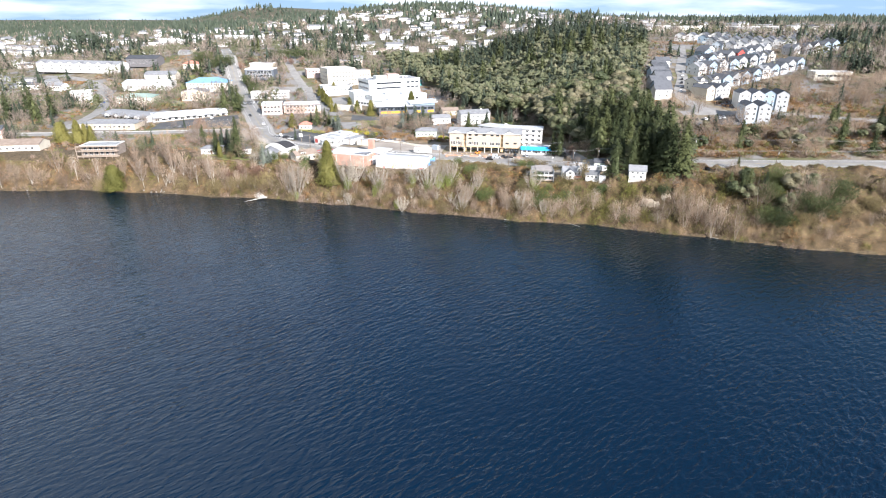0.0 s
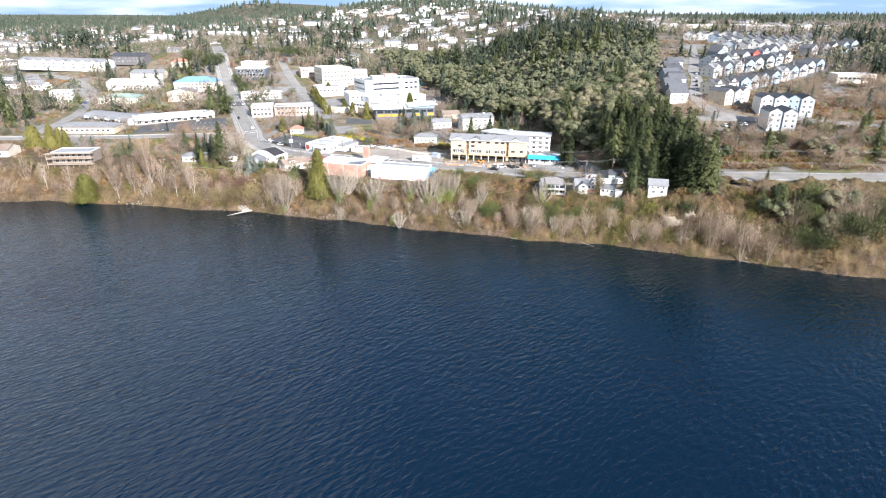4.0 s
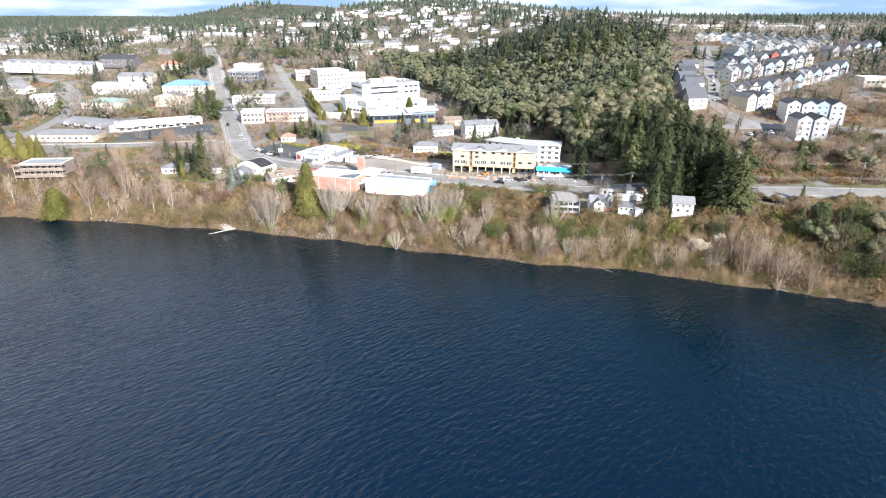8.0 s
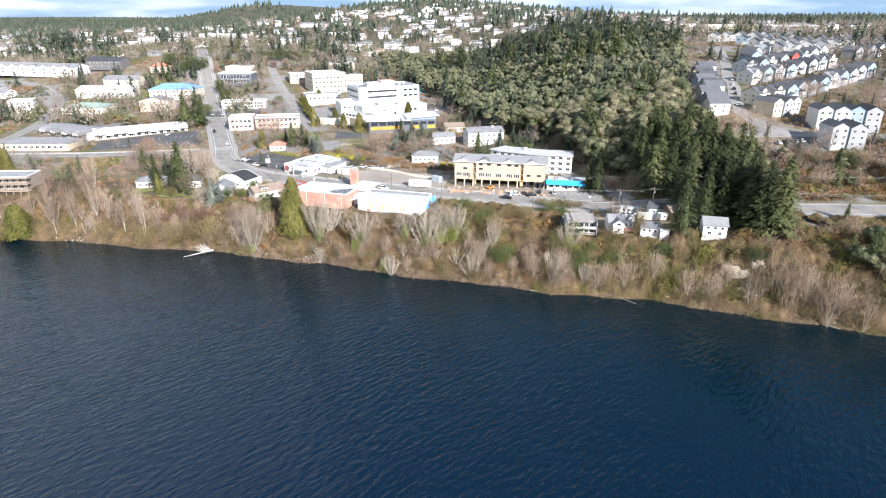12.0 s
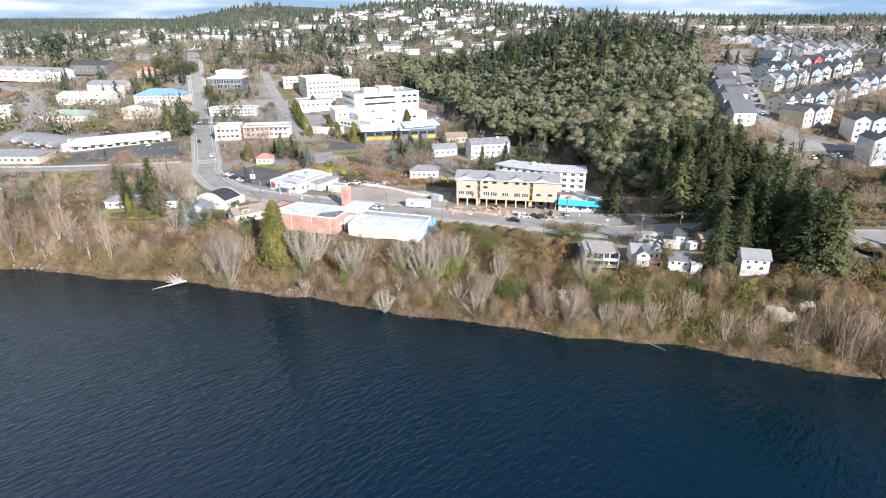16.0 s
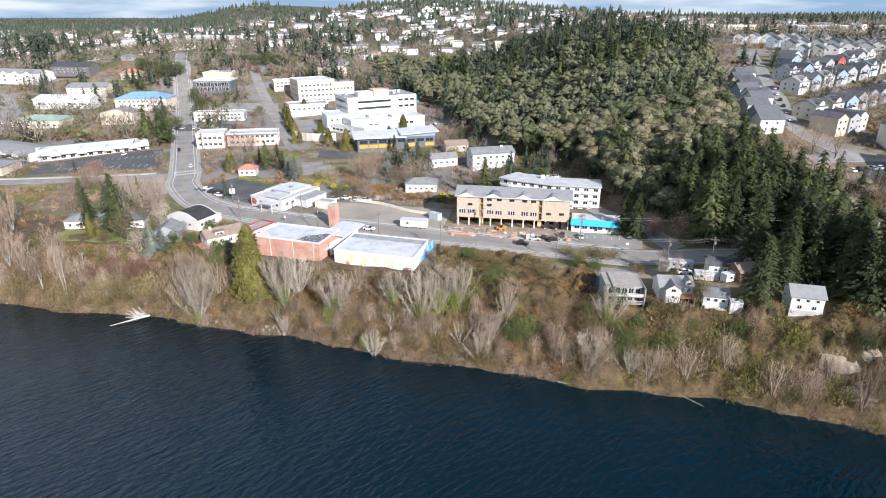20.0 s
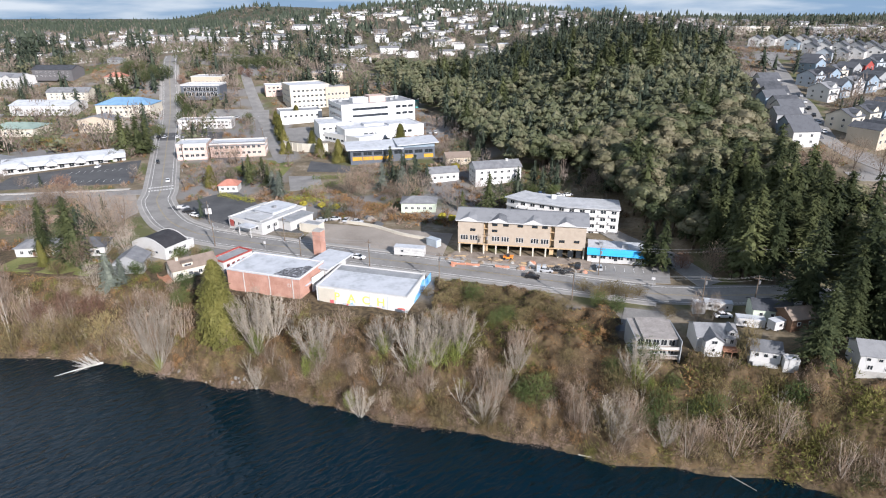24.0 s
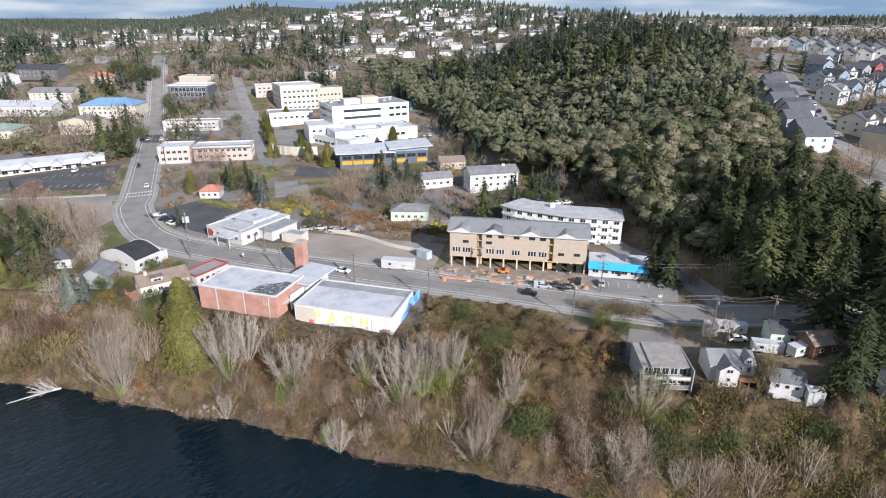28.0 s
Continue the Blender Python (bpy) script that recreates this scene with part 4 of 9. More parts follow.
def entrance_link():
    b = thing("entrance_canopy", pose(-39.6, 208.6, 14.4, 0, 0, -24), "white flat-roofed entrance hall joining the brick and painted halls", "building")
    shell(b, 6.2, 10.5, 5.3, WHITE)
    part("roof", Geo().box(-1.2, -1.0, 5.32, 8.0, 12.5, 5.75), ROOF_WHITE, b)
    for k in range(3):
        part("step_wall", Geo().box(1.0 + 2.2 * k, -9.0 + 1.5 * k, -1.0, 1.25 + 2.2 * k, -0.3, 3.2 + 0.7 * k), BRIGHT, b)
    part("lower_roof", Geo().box(-0.2, -8.6, 3.0, 5.4, -1.1, 3.25), ROOF_WHITE, b)
    t = thing("brick_tower", pose(-42.4, 229.0, 14.6, 0, 0, -20), "square red-brick sign tower beside the street", "tower")
    part("shaft", Geo().box(0, 0, -1, 2.9, 2.9, 8.3), BRICK, t)
    part("cap", Geo().box(-0.12, -0.12, 8.32, 3.02, 3.02, 8.6), CONCRETE, t)
    for k in range(10):
        part("brick_course", Geo().box(-0.03, -0.03, 0.3 + 0.8 * k, 2.93, -0.004, 1.05 + 0.8 * k), BRICK, t)


entrance_link()


def barrel_hall():
    w, d, h = 14.8, 10.0, 3.7
    b = thing("barrel_roof_hall", site(-103.2, 230.6, w, d, -24), "white hall with a curved black felt roof", "building")
    shell(b, w, d, h, WHITE)
    n, g = 14, Geo()
    arc = [(w * i / n, h + 2.5 * math.sin(math.pi * i / n)) for i in range(n + 1)]
    vs = [(x, y, z + k) for k in (0.02, -0.2) for y in (0.3, d) for x, z in arc]
    m1 = n + 1
    fs = [(i, i + 1, m1 + i + 1, m1 + i) for i in range(n)] + [(2 * m1 + i + 1, 2 * m1 + i, 3 * m1 + i, 3 * m1 + i + 1) for i in range(n)]
    fs += [(2 * m1 + i, 2 * m1 + i + 1, i + 1, i) for i in range(n)] + [(m1 + i, m1 + i + 1, 3 * m1 + i + 1, 3 * m1 + i) for i in range(n)]
    g.add(vs, fs)
    part("roof", g, ROOF_BLACK, b, "curved black felt roof")
    for y0, y1 in ((0, 0.29), (d - 0.24, d)):
        ring = [(0, h)] + [(x, z + 0.25) for x, z in arc] + [(w, h)]
        k = len(ring)
        e = Geo().add([(x, y, z) for y in (y0, y1) for x, z in ring], [tuple(range(k - 1, -1, -1)), tuple(range(k, 2 * k))] + [(i, (i + 1) % k, k + (i + 1) % k, k + i) for i in range(k)])
        part("end_wall", e, WHITE, b)
    put_windows(b, "front", w, d, [1.6], [2.5, 11.0], 0.9, 0.7, CHARCOAL)
    put_windows(b, "right", w, d, [1.2], even(1, d - 1, 4), 1.2, 1.3, WHITE)
    o = thing("garage", site(-92.5, 234.6, 5.6, 5.0, -24), "small white flat-roofed garage behind the curved-roof hall", "garage")
    shell(o, 5.6, 5.0, 2.8, WHITE)
    flat_roof(o, 5.6, 5.0, 2.8, ROOF_GREY, WHITE, 0.2)
    put_windows(o, "front", 5.6, 5.0, [1.0], [3.5], 1.4, 1.2, WHITE)


barrel_hall()

# the red-trimmed shop and the houses on the bluff, from the curve of the street down to the lake
b = building("shop", -67.2, 214.6, 60, 11.5, 5.8, 3.2, WHITE, ROOF_GREY, "long low white shop with a red roof edge", "shop", trim=RED_SIDING, parapet=0.45, wins=[("right", [0.9], 2, 1.1, 1.3), ("front", [0.9], 5, 1.1, 1.3)])
b = building("house", -79.8, 207.4, 38, 13.0, 7.5, 3.4, CREAM, SHINGLE_BROWN, "cream cottage with a brown shingle roof and a deck", "house", "gable", 2.0, wins=[("front", [0.9], 4, 1.3, 1.4), ("left", [1.0], 2, 1.2, 1.3)])
part("dormer", Geo().box(3.2, 0.6, 3.5, 6.2, 3.4, 4.9), CREAM, b)
part("dormer_roof", Geo().box(2.9, 0.3, 4.92, 6.5, 3.7, 5.1), SHINGLE_BROWN, b)
part("window", window_mesh(2.2, 0.8, WHITE), None, b).matrix_basis = pose(4.7, 0.58, 3.8)
deck = part("deck", Geo().box(-3.0, 0.3, -0.3, -0.02, 7.2, 0.1), RED_DECK, b)
rail = Geo().box(-3.0, 0.3, 0.95, -2.92, 7.2, 1.05)
for i in range(15):
    rail.box(-2.98, 0.3 + 0.48 * i, 0.1, -2.92, 0.36 + 0.48 * i, 0.95)
part("railing", rail, RED_DECK, deck)
part("chimney", Geo().box(2.0, 3.0, 4.0, 2.8, 3.8, 6.3), CREAM, b)
b = building("house", -100.5, 212.8, 8, 8.5, 8.5, 3.4, GREY, SHINGLE, "grey two-storey house with a slate-coloured roof", "house", "gable", 2.4, along="y", wins=[("front", [0.9], 2, 1.1, 1.2), ("right", [0.9], 3, 1.1, 1.2)])
b = building("house", -121.5, 226.0, 12, 10.5, 8.5, 3.0, WHITE, SHINGLE_DARK, "white cottage with a dark hipped roof", "house", "hip", 2.2, wins=[("front", [0.8], 3, 1.2, 1.3), ("right", [0.8], 2, 1.2, 1.3)])
b = building("house", -139.5, 226.0, 8, 11.5, 8.0, 2.9, WHITE, SHINGLE, "white bungalow with a pale grey hipped roof on a lawn", "house", "hip", 1.6, wins=[("front", [0.8], 4, 1.2, 1.3), ("right", [0.8], 2, 1.2, 1.3)])
door_on(b, "front", 11.5, 8.0, 5.75)


# ---- the houses on the bluff beyond the flats ----
def bluff_house():
    w, d, h = 11.4, 9.8, 4.9
    b = thing("house", pose(45.2, 166.8, 15.3, 0, 0, -4), "grey two-storey house with side fins and lake balconies", "house")
    b.scale = (0.84, 0.84, 0.84)
    shell(b, w, d, h, GREY, 3)
    old_felt = surface("weathered_flat_roof", (0.22, 0.20, 0.185), (0.36, 0.335, 0.315), 0.9, 2.0, 2.0, 0.1)
    for x0, x1, y0, z in ((-0.2, 1.7, -0.6, h + 0.02), (1.72, w - 1.5, -1.6, h + 0.45), (w - 1.48, w + 0.2, -0.6, h + 0.02)):
        part("roof", Geo().add([(x0, y0, z + 0.25), (x1, y0, z + 0.25), (x1, d + 0.3, z + 0.55), (x0, d + 0.3, z + 0.55), (x0, y0, z), (x1, y0, z), (x1, d + 0.3, z), (x0, d + 0.3, z)], [(0, 1, 2, 3), (7, 6, 5, 4), (0, 4, 5, 1), (1, 5, 6, 2), (2, 6, 7, 3), (3, 7, 4, 0)]), old_felt, b)
    part("clerestory", Geo().box(1.75, 0.1, h, w - 1.55, 0.3, h + 0.44), GLASS, b)
    for x in (-0.5, w + 0.22):
        part("fin_wall", Geo().box(x, -2.6, -3, x + 0.26, d, h + 0.6), GREY, b)
    for z in (-0.2, 2.4):
        part("balcony", Geo().box(-0.2, -2.2, z - 0.2, w + 0.2, -0.02, z), DECK, b)
        rail = Geo().box(-0.2, -2.2, z + 0.95, w + 0.2, -2.12, z + 1.05)
        for i in range(24):
            rail.box(0.4 * 0 + i * w / 23 - 0.02, -2.18, z, i * w / 23 + 0.03, -2.13, z + 0.95)
        rail.box(-0.15, -2.16, z + 0.1, w + 0.15, -2.14, z + 0.8) if z > 1 else None
        part("railing", rail, WHITE, b)
        put_windows(b, "front", w, d, [z + 0.15], even(0.4, w - 0.4, 5), 1.8, 1.95, WHITE)


bluff_house()


def gabled_house():
    w, d, h = 11.0, 8.5, 3.9
    b = thing("house", pose(60.2, 168.2, 15.6, 0, 0, -5), "white gabled house with a grey roof and timber deck", "house")
    b.scale = (0.82, 0.82, 0.82)
    shell(b, w, d, h, WHITE, 3)
    part("roof", Geo().gable(0, w, 0, d, h, 2.2), SHINGLE, b)
    gable_ends(b, w, d, h, 2.2, WHITE)
    g = part("front_gable", Geo().box(1.6, -2.4, -3, 6.4, 0.0, 3.9).add([(1.6, -2.4, 3.9), (6.4, -2.4, 3.9), (4.0, -2.4, 5.5)], [(0, 1, 2)]), WHITE, b)
    part("gable_roof", Geo().gable(1.6, 6.4, -2.4, 3.5, 3.92, 1.6, along="y"), SHINGLE, b)
    for x, z, ww, wh in ((4.0, 2.9, 1.7, 1.2), (4.0, 0.5, 1.0, 1.1)):
        part("window", window_mesh(ww, wh, WHITE), None, b).matrix_basis = pose(x, -2.42, z)
    put_windows(b, "front", w, d, [1.9], [7.5, 9.6], 1.1, 1.6, WHITE)
    part("dormer", Geo().box(8.4, 0.4, 3.9, 10.6, 4.0, 5.6).add([(8.3, 0.38, 5.6), (10.7, 0.38, 5.6), (9.5, 0.38, 6.5)], [(0, 1, 2)]), WHITE, b)
    part("dormer_roof", Geo().gable(8.4, 10.6, 0.4, 4.4, 5.62, 0.9, over=0.25, along="y"), SHINGLE, b)
    part("window", window_mesh(1.3, 1.1, WHITE), None, b).matrix_basis = pose(9.5, 0.38, 4.3)
    deck = part("deck", Geo().box(6.6, -3.0, 0.9, 11.4, -0.02, 1.1), RED_DECK, b)
    rail = Geo().box(6.6, -3.0, 1.9, 11.4, -2.92, 2.0)
    for i in range(13):
        rail.box(6.6 + 0.39 * i, -2.98, 1.1, 6.66 + 0.39 * i, -2.93, 1.9)
    part("railing", rail, RED_DECK, deck)
    for x in (6.8, 9.0, 11.1):
        part("post", Geo().box(x, -2.9, -3, x + 0.16, -2.74, 0.9), RED_DECK, deck)


gabled_house()
b = building("cottage", 70.0, 162.4, -16, 6.2, 5.0, 2.5, WHITE, SHINGLE, "small white cottage with a low grey roof at the bluff's edge", "house", "gable", 1.4, wins=[("front", [0.9], 3, 1.0, 1.0)])
part("porch", Geo().box(0.4, -1.8, -0.6, 5.6, -0.02, -0.4).box(0.4, -1.8, -0.4, 2.4, -1.7, 0.7), WHITE, b)
b = building("shed", 75.6, 158.6, -18, 2.9, 2.6, 2.1, WHITE, ROOF_WHITE, "small white box shed beside the cottage", "shed", parapet=0.1)
door_on(b, "front", 2.9, 2.6, 1.4, WHITE)
b = building("garage", 88.2, 154.0, -14, 7.6, 6.8, 4.0, WHITE, SHINGLE, "tall white garage house with a grey gabled roof", "garage", "gable", 1.9, wins=[("front", [2.6], 3, 1.0, 0.9), ("front", [0.6], 2, 1.2, 1.2)])
part("footing_band", Geo().box(-0.05, -0.1, -1.6, 7.65, -0.03, 0.3), CONCRETE, b)
b = building("house", 84.0, 172.0, 10, 7.0, 6.0, 2.8, BROWN, SHINGLE_BROWN, "brown cabin in the shade of the firs", "house", "gable", 1.6, wins=[("front", [0.9], 2, 1.0, 1.0)])
b = building("shed", 66.5, 186.0, -12, 3.0, 2.6, 2.8, WHITE, ROOF_WHITE, "white box shed by the street", "shed", parapet=0.1)
b = building("house", 78.0, 178.5, -12, 9.0, 6.0, 2.8, GREEN_SIDING, SHINGLE_DARK, "low green house with a dark roof among parked campers", "house", "gable", 1.5, wins=[("front", [0.9], 3, 1.0, 1.0)])

# ---- the low white building with the car park, the red kiosk, the dark modern block ----
b = building("office", -79.0, 254.6, -30, 17.0, 23.0, 3.4, WHITE, ROOF_PALE, "single-storey white office with a stepped white roof", "office", parapet=0.4, wins=[("front", [0.9], 5, 1.5, 1.5), ("right", [0.9], 6, 1.5, 1.5)])
part("red_panel", Geo().box(0.6, -0.12, 0.3, 2.6, -0.02, 2.8), RED_SIDING, b)
part("side_wing", Geo().box(17.01, 8.0, -1.5, 23.0, 20.0, 3.0), WHITE, b)
part("side_roof", Geo().box(17.14, 7.6, 3.004, 23.4, 20.4, 3.3), ROOF_GREY, b)
part("side_roof", Geo().box(-3.6, 11.0, 2.7, -0.14, 22.0, 3.0), ROOF_PALE, b)
part("side_wing", Geo().box(-3.2, 11.4, -1.5, -0.02, 21.6, 2.7), WHITE, b)
part("upper_roof", Geo().box(4.0, 9.0, 3.64, 13.5, 21.0, 4.6).box(3.6, 8.6, 4.6, 13.9, 21.4, 4.8), ROOF_WHITE, b)
part("step_roof", Geo().box(8.0, 1.2, 3.64, 15.0, 7.6, 4.1).box(7.7, 0.9, 4.1, 15.3, 7.9, 4.25), ROOF_PALE, b)
part("canopy", Geo().box(9.0, -4.0, 2.6, 15.5, -0.15, 3.0), ROOF_WHITE, b)
for x in (9.3, 15.0):
    part("canopy_post", Geo().box(x, -3.8, -1, x + 0.25, -3.55, 2.6), WHITE, b)
roof_unit(b, 2.0, 14.0, 3.36, 1.6, 1.4, 0.9)
roof_unit(b, 9.0, 13.0, 4.81, 1.4, 1.2, 0.7)
b = building("kiosk", -97.5, 296.0, 4, 8.0, 6.5, 2.9, WHITE, ROOF_RED, "small white kiosk with a red hipped roof", "kiosk", "hip", 2.0, wins=[("front", [0.9], 3, 1.2, 1.2)])
b = building("shed", -51.0, 250.0, -20, 7.0, 4.0, 3.0, CREAM, ROOF_GREY, "low cream shed on the cleared lot", "shed", parapet=0.15)


def modern_block():
    w, d, h = 43.0, 15.0, 5.6
    b = thing("office_block", site(-46.0, 338.5, w, d, 13), "dark modern office with mustard panels and a pale butterfly roof", "office")
    shell(b, w, d, h, CHARCOAL)
    part("roof", Geo().add([(-2, -2, h + 0.4), (w * 0.62, -2, h + 0.1), (w * 0.62, d + 1, h + 1.6), (-2, d + 1, h + 1.2), (-2, -2, h + 0.05), (w * 0.62, -2, h - 0.2), (w * 0.62, d + 1, h + 1.2), (-2, d + 1, h + 0.8)], [(0, 1, 2, 3), (7, 6, 5, 4), (0, 4, 5, 1), (1, 5, 6, 2), (2, 6, 7, 3), (3, 7, 4, 0)]), ROOF_WHITE, b)
    part("roof", Geo().add([(w * 0.55, -1.5, h + 1.5), (w + 2, -1.5, h + 2.6), (w + 2, d + 1, h + 2.9), (w * 0.55, d + 1, h + 1.9), (w * 0.55, -1.5, h + 1.1), (w + 2, -1.5, h + 2.1), (w + 2, d + 1, h + 2.4), (w * 0.55, d + 1, h + 1.5)], [(0, 1, 2, 3), (7, 6, 5, 4), (0, 4, 5, 1), (1, 5, 6, 2), (2, 6, 7, 3), (3, 7, 4, 0)]), ROOF_WHITE, b)
    part("upper_wall", Geo().box(w * 0.56, 0.1, h, w, d - 0.3, h + 1.6), SLATE, b)
    for i in range(8):
        u = 1.0 + 5.2 * i
        part("panel", Geo().box(u, -0.08, 0.2, u + 4.8, -0.01, 2.0), MUSTARD if i not in (4, 6) else CHARCOAL, b)
        part("window", window_mesh(4.4, 1.9, CHARCOAL), None, b).matrix_basis = pose(u + 2.4, -0.02, 2.6)


modern_block()


def wing(parent, x, y, turn, w, d, h, wall, roof, wins=(), z=None, name="wing"):
    """A flat-roofed wing of a larger building, given in the world, with its roof edge and windows."""
    px, py, pz = parent.matrix_basis.translation
    o = part(name, Geo().box(0, 0, -3, w, d, h), wall, parent)
    o.matrix_basis = pose(x - px, y - py, (ground_z(x, y) if z is None else z) - pz, 0, 0, turn)
    g = Geo().box(0.35, 0.35, h + 0.004, w - 0.35, d - 0.35, h + 0.12)
    part("roof", g, roof, o)
    e = Geo().box(-0.1, -0.1, h + 0.005, w + 0.1, 0.3, h + 0.7).box(-0.1, d - 0.3, h + 0.005, w + 0.1, d + 0.1, h + 0.7)
    e.box(-0.1, 0.3, h + 0.005, 0.3, d - 0.3, h + 0.7).box(w - 0.3, 0.3, h + 0.005, w + 0.1, d - 0.3, h + 0.7)
    part("parapet", e, wall, o)
    for face, rows, n, ww, wh, lo, hi in wins:
        side = w if face == "front" else d
        put_windows(o, face, w, d, rows, even(lo * side, hi * side, n), ww, wh, CHARCOAL if ww > 2 else WHITE)
    return o


def hospital():
    b = thing("hospital", pose(-60, 405, 20.6), "large white hospital of stepped flat-roofed wings with dark window bands", "hospital")
    wing(b, -107.5, 473, 27, 28, 25, 17.0, CREAM, ROOF_WHITE, [("front", [2.0, 5.6, 9.2, 12.8], 8, 1.9, 1.5, 0.05, 0.95), ("left", [5.6, 9.2, 12.8], 6, 1.6, 1.4, 0.05, 0.95)])
    wing(b, -84.5, 484, 27, 18, 20, 13.5, TAN, ROOF_GREY, [("front", [4.5, 8.5], 6, 1.5, 1.6, 0.05, 0.95)])
    wing(b, -106, 437, 22, 27, 16, 8.0, BRIGHT, ROOF_GREY, [("front", [4.6], 7, 1.8, 1.5, 0.05, 0.95)])
    r = wing(b, -60.5, 405.5, 27, 48, 27, 17.4, BRIGHT, ROOF_GREY, [("front", [10.2, 14.2], 5, 4.6, 1.5, 0.14, 0.62), ("front", [10.2, 14.2], 3, 3.2, 1.5, 0.72, 0.98), ("left", [10.2, 14.2], 6, 3.4, 1.5, 0.06, 0.94)])
    part("penthouse", Geo().box(10, 8, 17.53, 20, 16, 20.4), BRIGHT, r)
    part("brick_penthouse", Geo().box(20.5, 7, 17.53, 31, 16, 21.4), PINKISH, r)
    for x, y in ((4, 18), (36, 12), (41, 16)):
        part("roof_unit", Geo().box(x, y, 17.53, x + 2.2, y + 1.8, 19.0), STEEL, r)
    wing(b, -72, 393, 20, 20, 22, 9.0, BRIGHT, ROOF_WHITE, [("front", [2.5, 6.0], 5, 1.8, 1.4, 0.05, 0.95)])
    p = wing(b, -55, 380, 25, 48, 26, 8.2, BRIGHT, ROOF_WHITE, [("front", [4.6], 9, 2.6, 1.5, 0.22, 0.85)])
    part("skylight", Geo().box(14, 8, 8.3, 26, 15, 9.6).box(28, 5, 8.3, 38, 12, 9.2), ROOF_WHITE, p)
    part("portico", Geo().box(18, -3.0, 5.2, 30, -0.02, 5.9), BRIGHT, p)
    g = wing(b, -46, 371, 44, 30, 14, 5.4, BRIGHT, ROOF_WHITE)
    wing(b, -72, 396, -42, 36, 12, 4.4, BRIGHT, ROOF_WHITE, [("front", [1.2], 8, 2.4, 1.2, 0.1, 0.9)])
    # black slabs on the solid wall paint the shade inside the garage openings
    for i in range(4):
        part("garage_opening", Geo().box(1.2 + 7.3 * i, -0.06, 0.8, 7.2 + 7.3 * i, -0.012, 3.4), ROOF_BLACK, g)
    for i in range(9):
        a = radians(208 + 9 * i)
        o = part("ramp_wall", Geo().box(0, 0, -2, 3.7, 0.35, 4.2), CREAM, b)
        o.matrix_basis = pose(-70 + 22 * math.cos(a) + 60, 386 + 20 * math.sin(a) - 405, -1.2, 0, 0, 208 + 9 * i + 90)
    t = thing("tank", at(-24, 482, 0), "teal storage tanks beside the hospital", "tank")
    for x in (0, 4.4):
        part("tank_body", Geo().tube((x, 0, 0), (x, 0, 5.2), 2.0, 2.0, 14), TEAL, t)
    d = thing("dish", at(-33, 470, 0), "white satellite dish on a post", "dish")
    part("post", Geo().tube((0, 0, 0), (0, 0, 3), 0.15, 0.15, 6), STEEL, d)
    part("reflector", Geo().tube((0, -0.6, 3.2), (0, 0.1, 3.4), 2.2, 0.5, 14), BRIGHT, d)


hospital()

# ---- offices between the two streets, and the shopping strip ----
b = building("office", -137.5, 349.0, 10, 15.0, 14.0, 7.6, PINKISH, ROOF_WHITE, "pinkish two-storey brick office with white bands", "office", wins=[("front", [1.2, 4.6], 5, 1.9, 1.5), ("right", [1.2, 4.6], 4, 1.9, 1.5)])
for z in (0.2, 3.4, 6.6):
    part("white_band", Geo().box(-0.06, -0.1, z, 15.06, -0.012, z + 0.7), WHITE, b)
b = building("office", -122.0, 354.0, 10, 28.0, 13.0, 6.6, PINKISH, ROOF_WHITE, "long pinkish brick office with a pale roof", "office", wins=[("front", [1.2, 4.2], 9, 1.8, 1.4), ("right", [1.2, 4.2], 4, 1.8, 1.4)])
part("mansard", Geo().add([(-0.4, -0.5, 5.6), (28.4, -0.5, 5.6), (28.2, 0.9, 7.4), (-0.2, 0.9, 7.4)], [(0, 1, 2, 3)]).box(0, 0.9, 6.62, 28, 1.1, 7.4), SHINGLE, b)
b = building("office", -168.0, 424.0, 7, 33.0, 10.0, 5.2, WHITE, ROOF_GREY, "long white two-storey office with strip windows", "office", wins=[("front", [0.9, 3.2], 12, 1.7, 1.2)])
b = building("office", -193.0, 494.0, 2, 28.0, 18.0, 8.2, CHARCOAL, ROOF_WHITE, "dark glazed office with a white flat roof", "office", parapet=1.0, wins=[("front", [0.8, 4.4], 9, 2.5, 2.9)])
b = building("office", -196.0, 522.0, 0, 24.0, 16.0, 6.0, TAN, ROOF_WHITE, "tan low office with a white roof", "office", wins=[("front", [1.2], 7, 1.8, 1.5)])
b = building("office", -134.0, 505.0, 20, 22.0, 14.0, 6.0, PINKISH, ROOF_WHITE, "pink brick clinic with a white flat roof", "office", wins=[("front", [1.2, 3.8], 6, 1.8, 1.3)])
b = building("office", -110.0, 560.0, 20, 26.0, 14.0, 5.0, TAN, ROOF_GREY, "tan low office behind the hospital", "office", wins=[("front", [1.2], 6, 1.8, 1.3)])


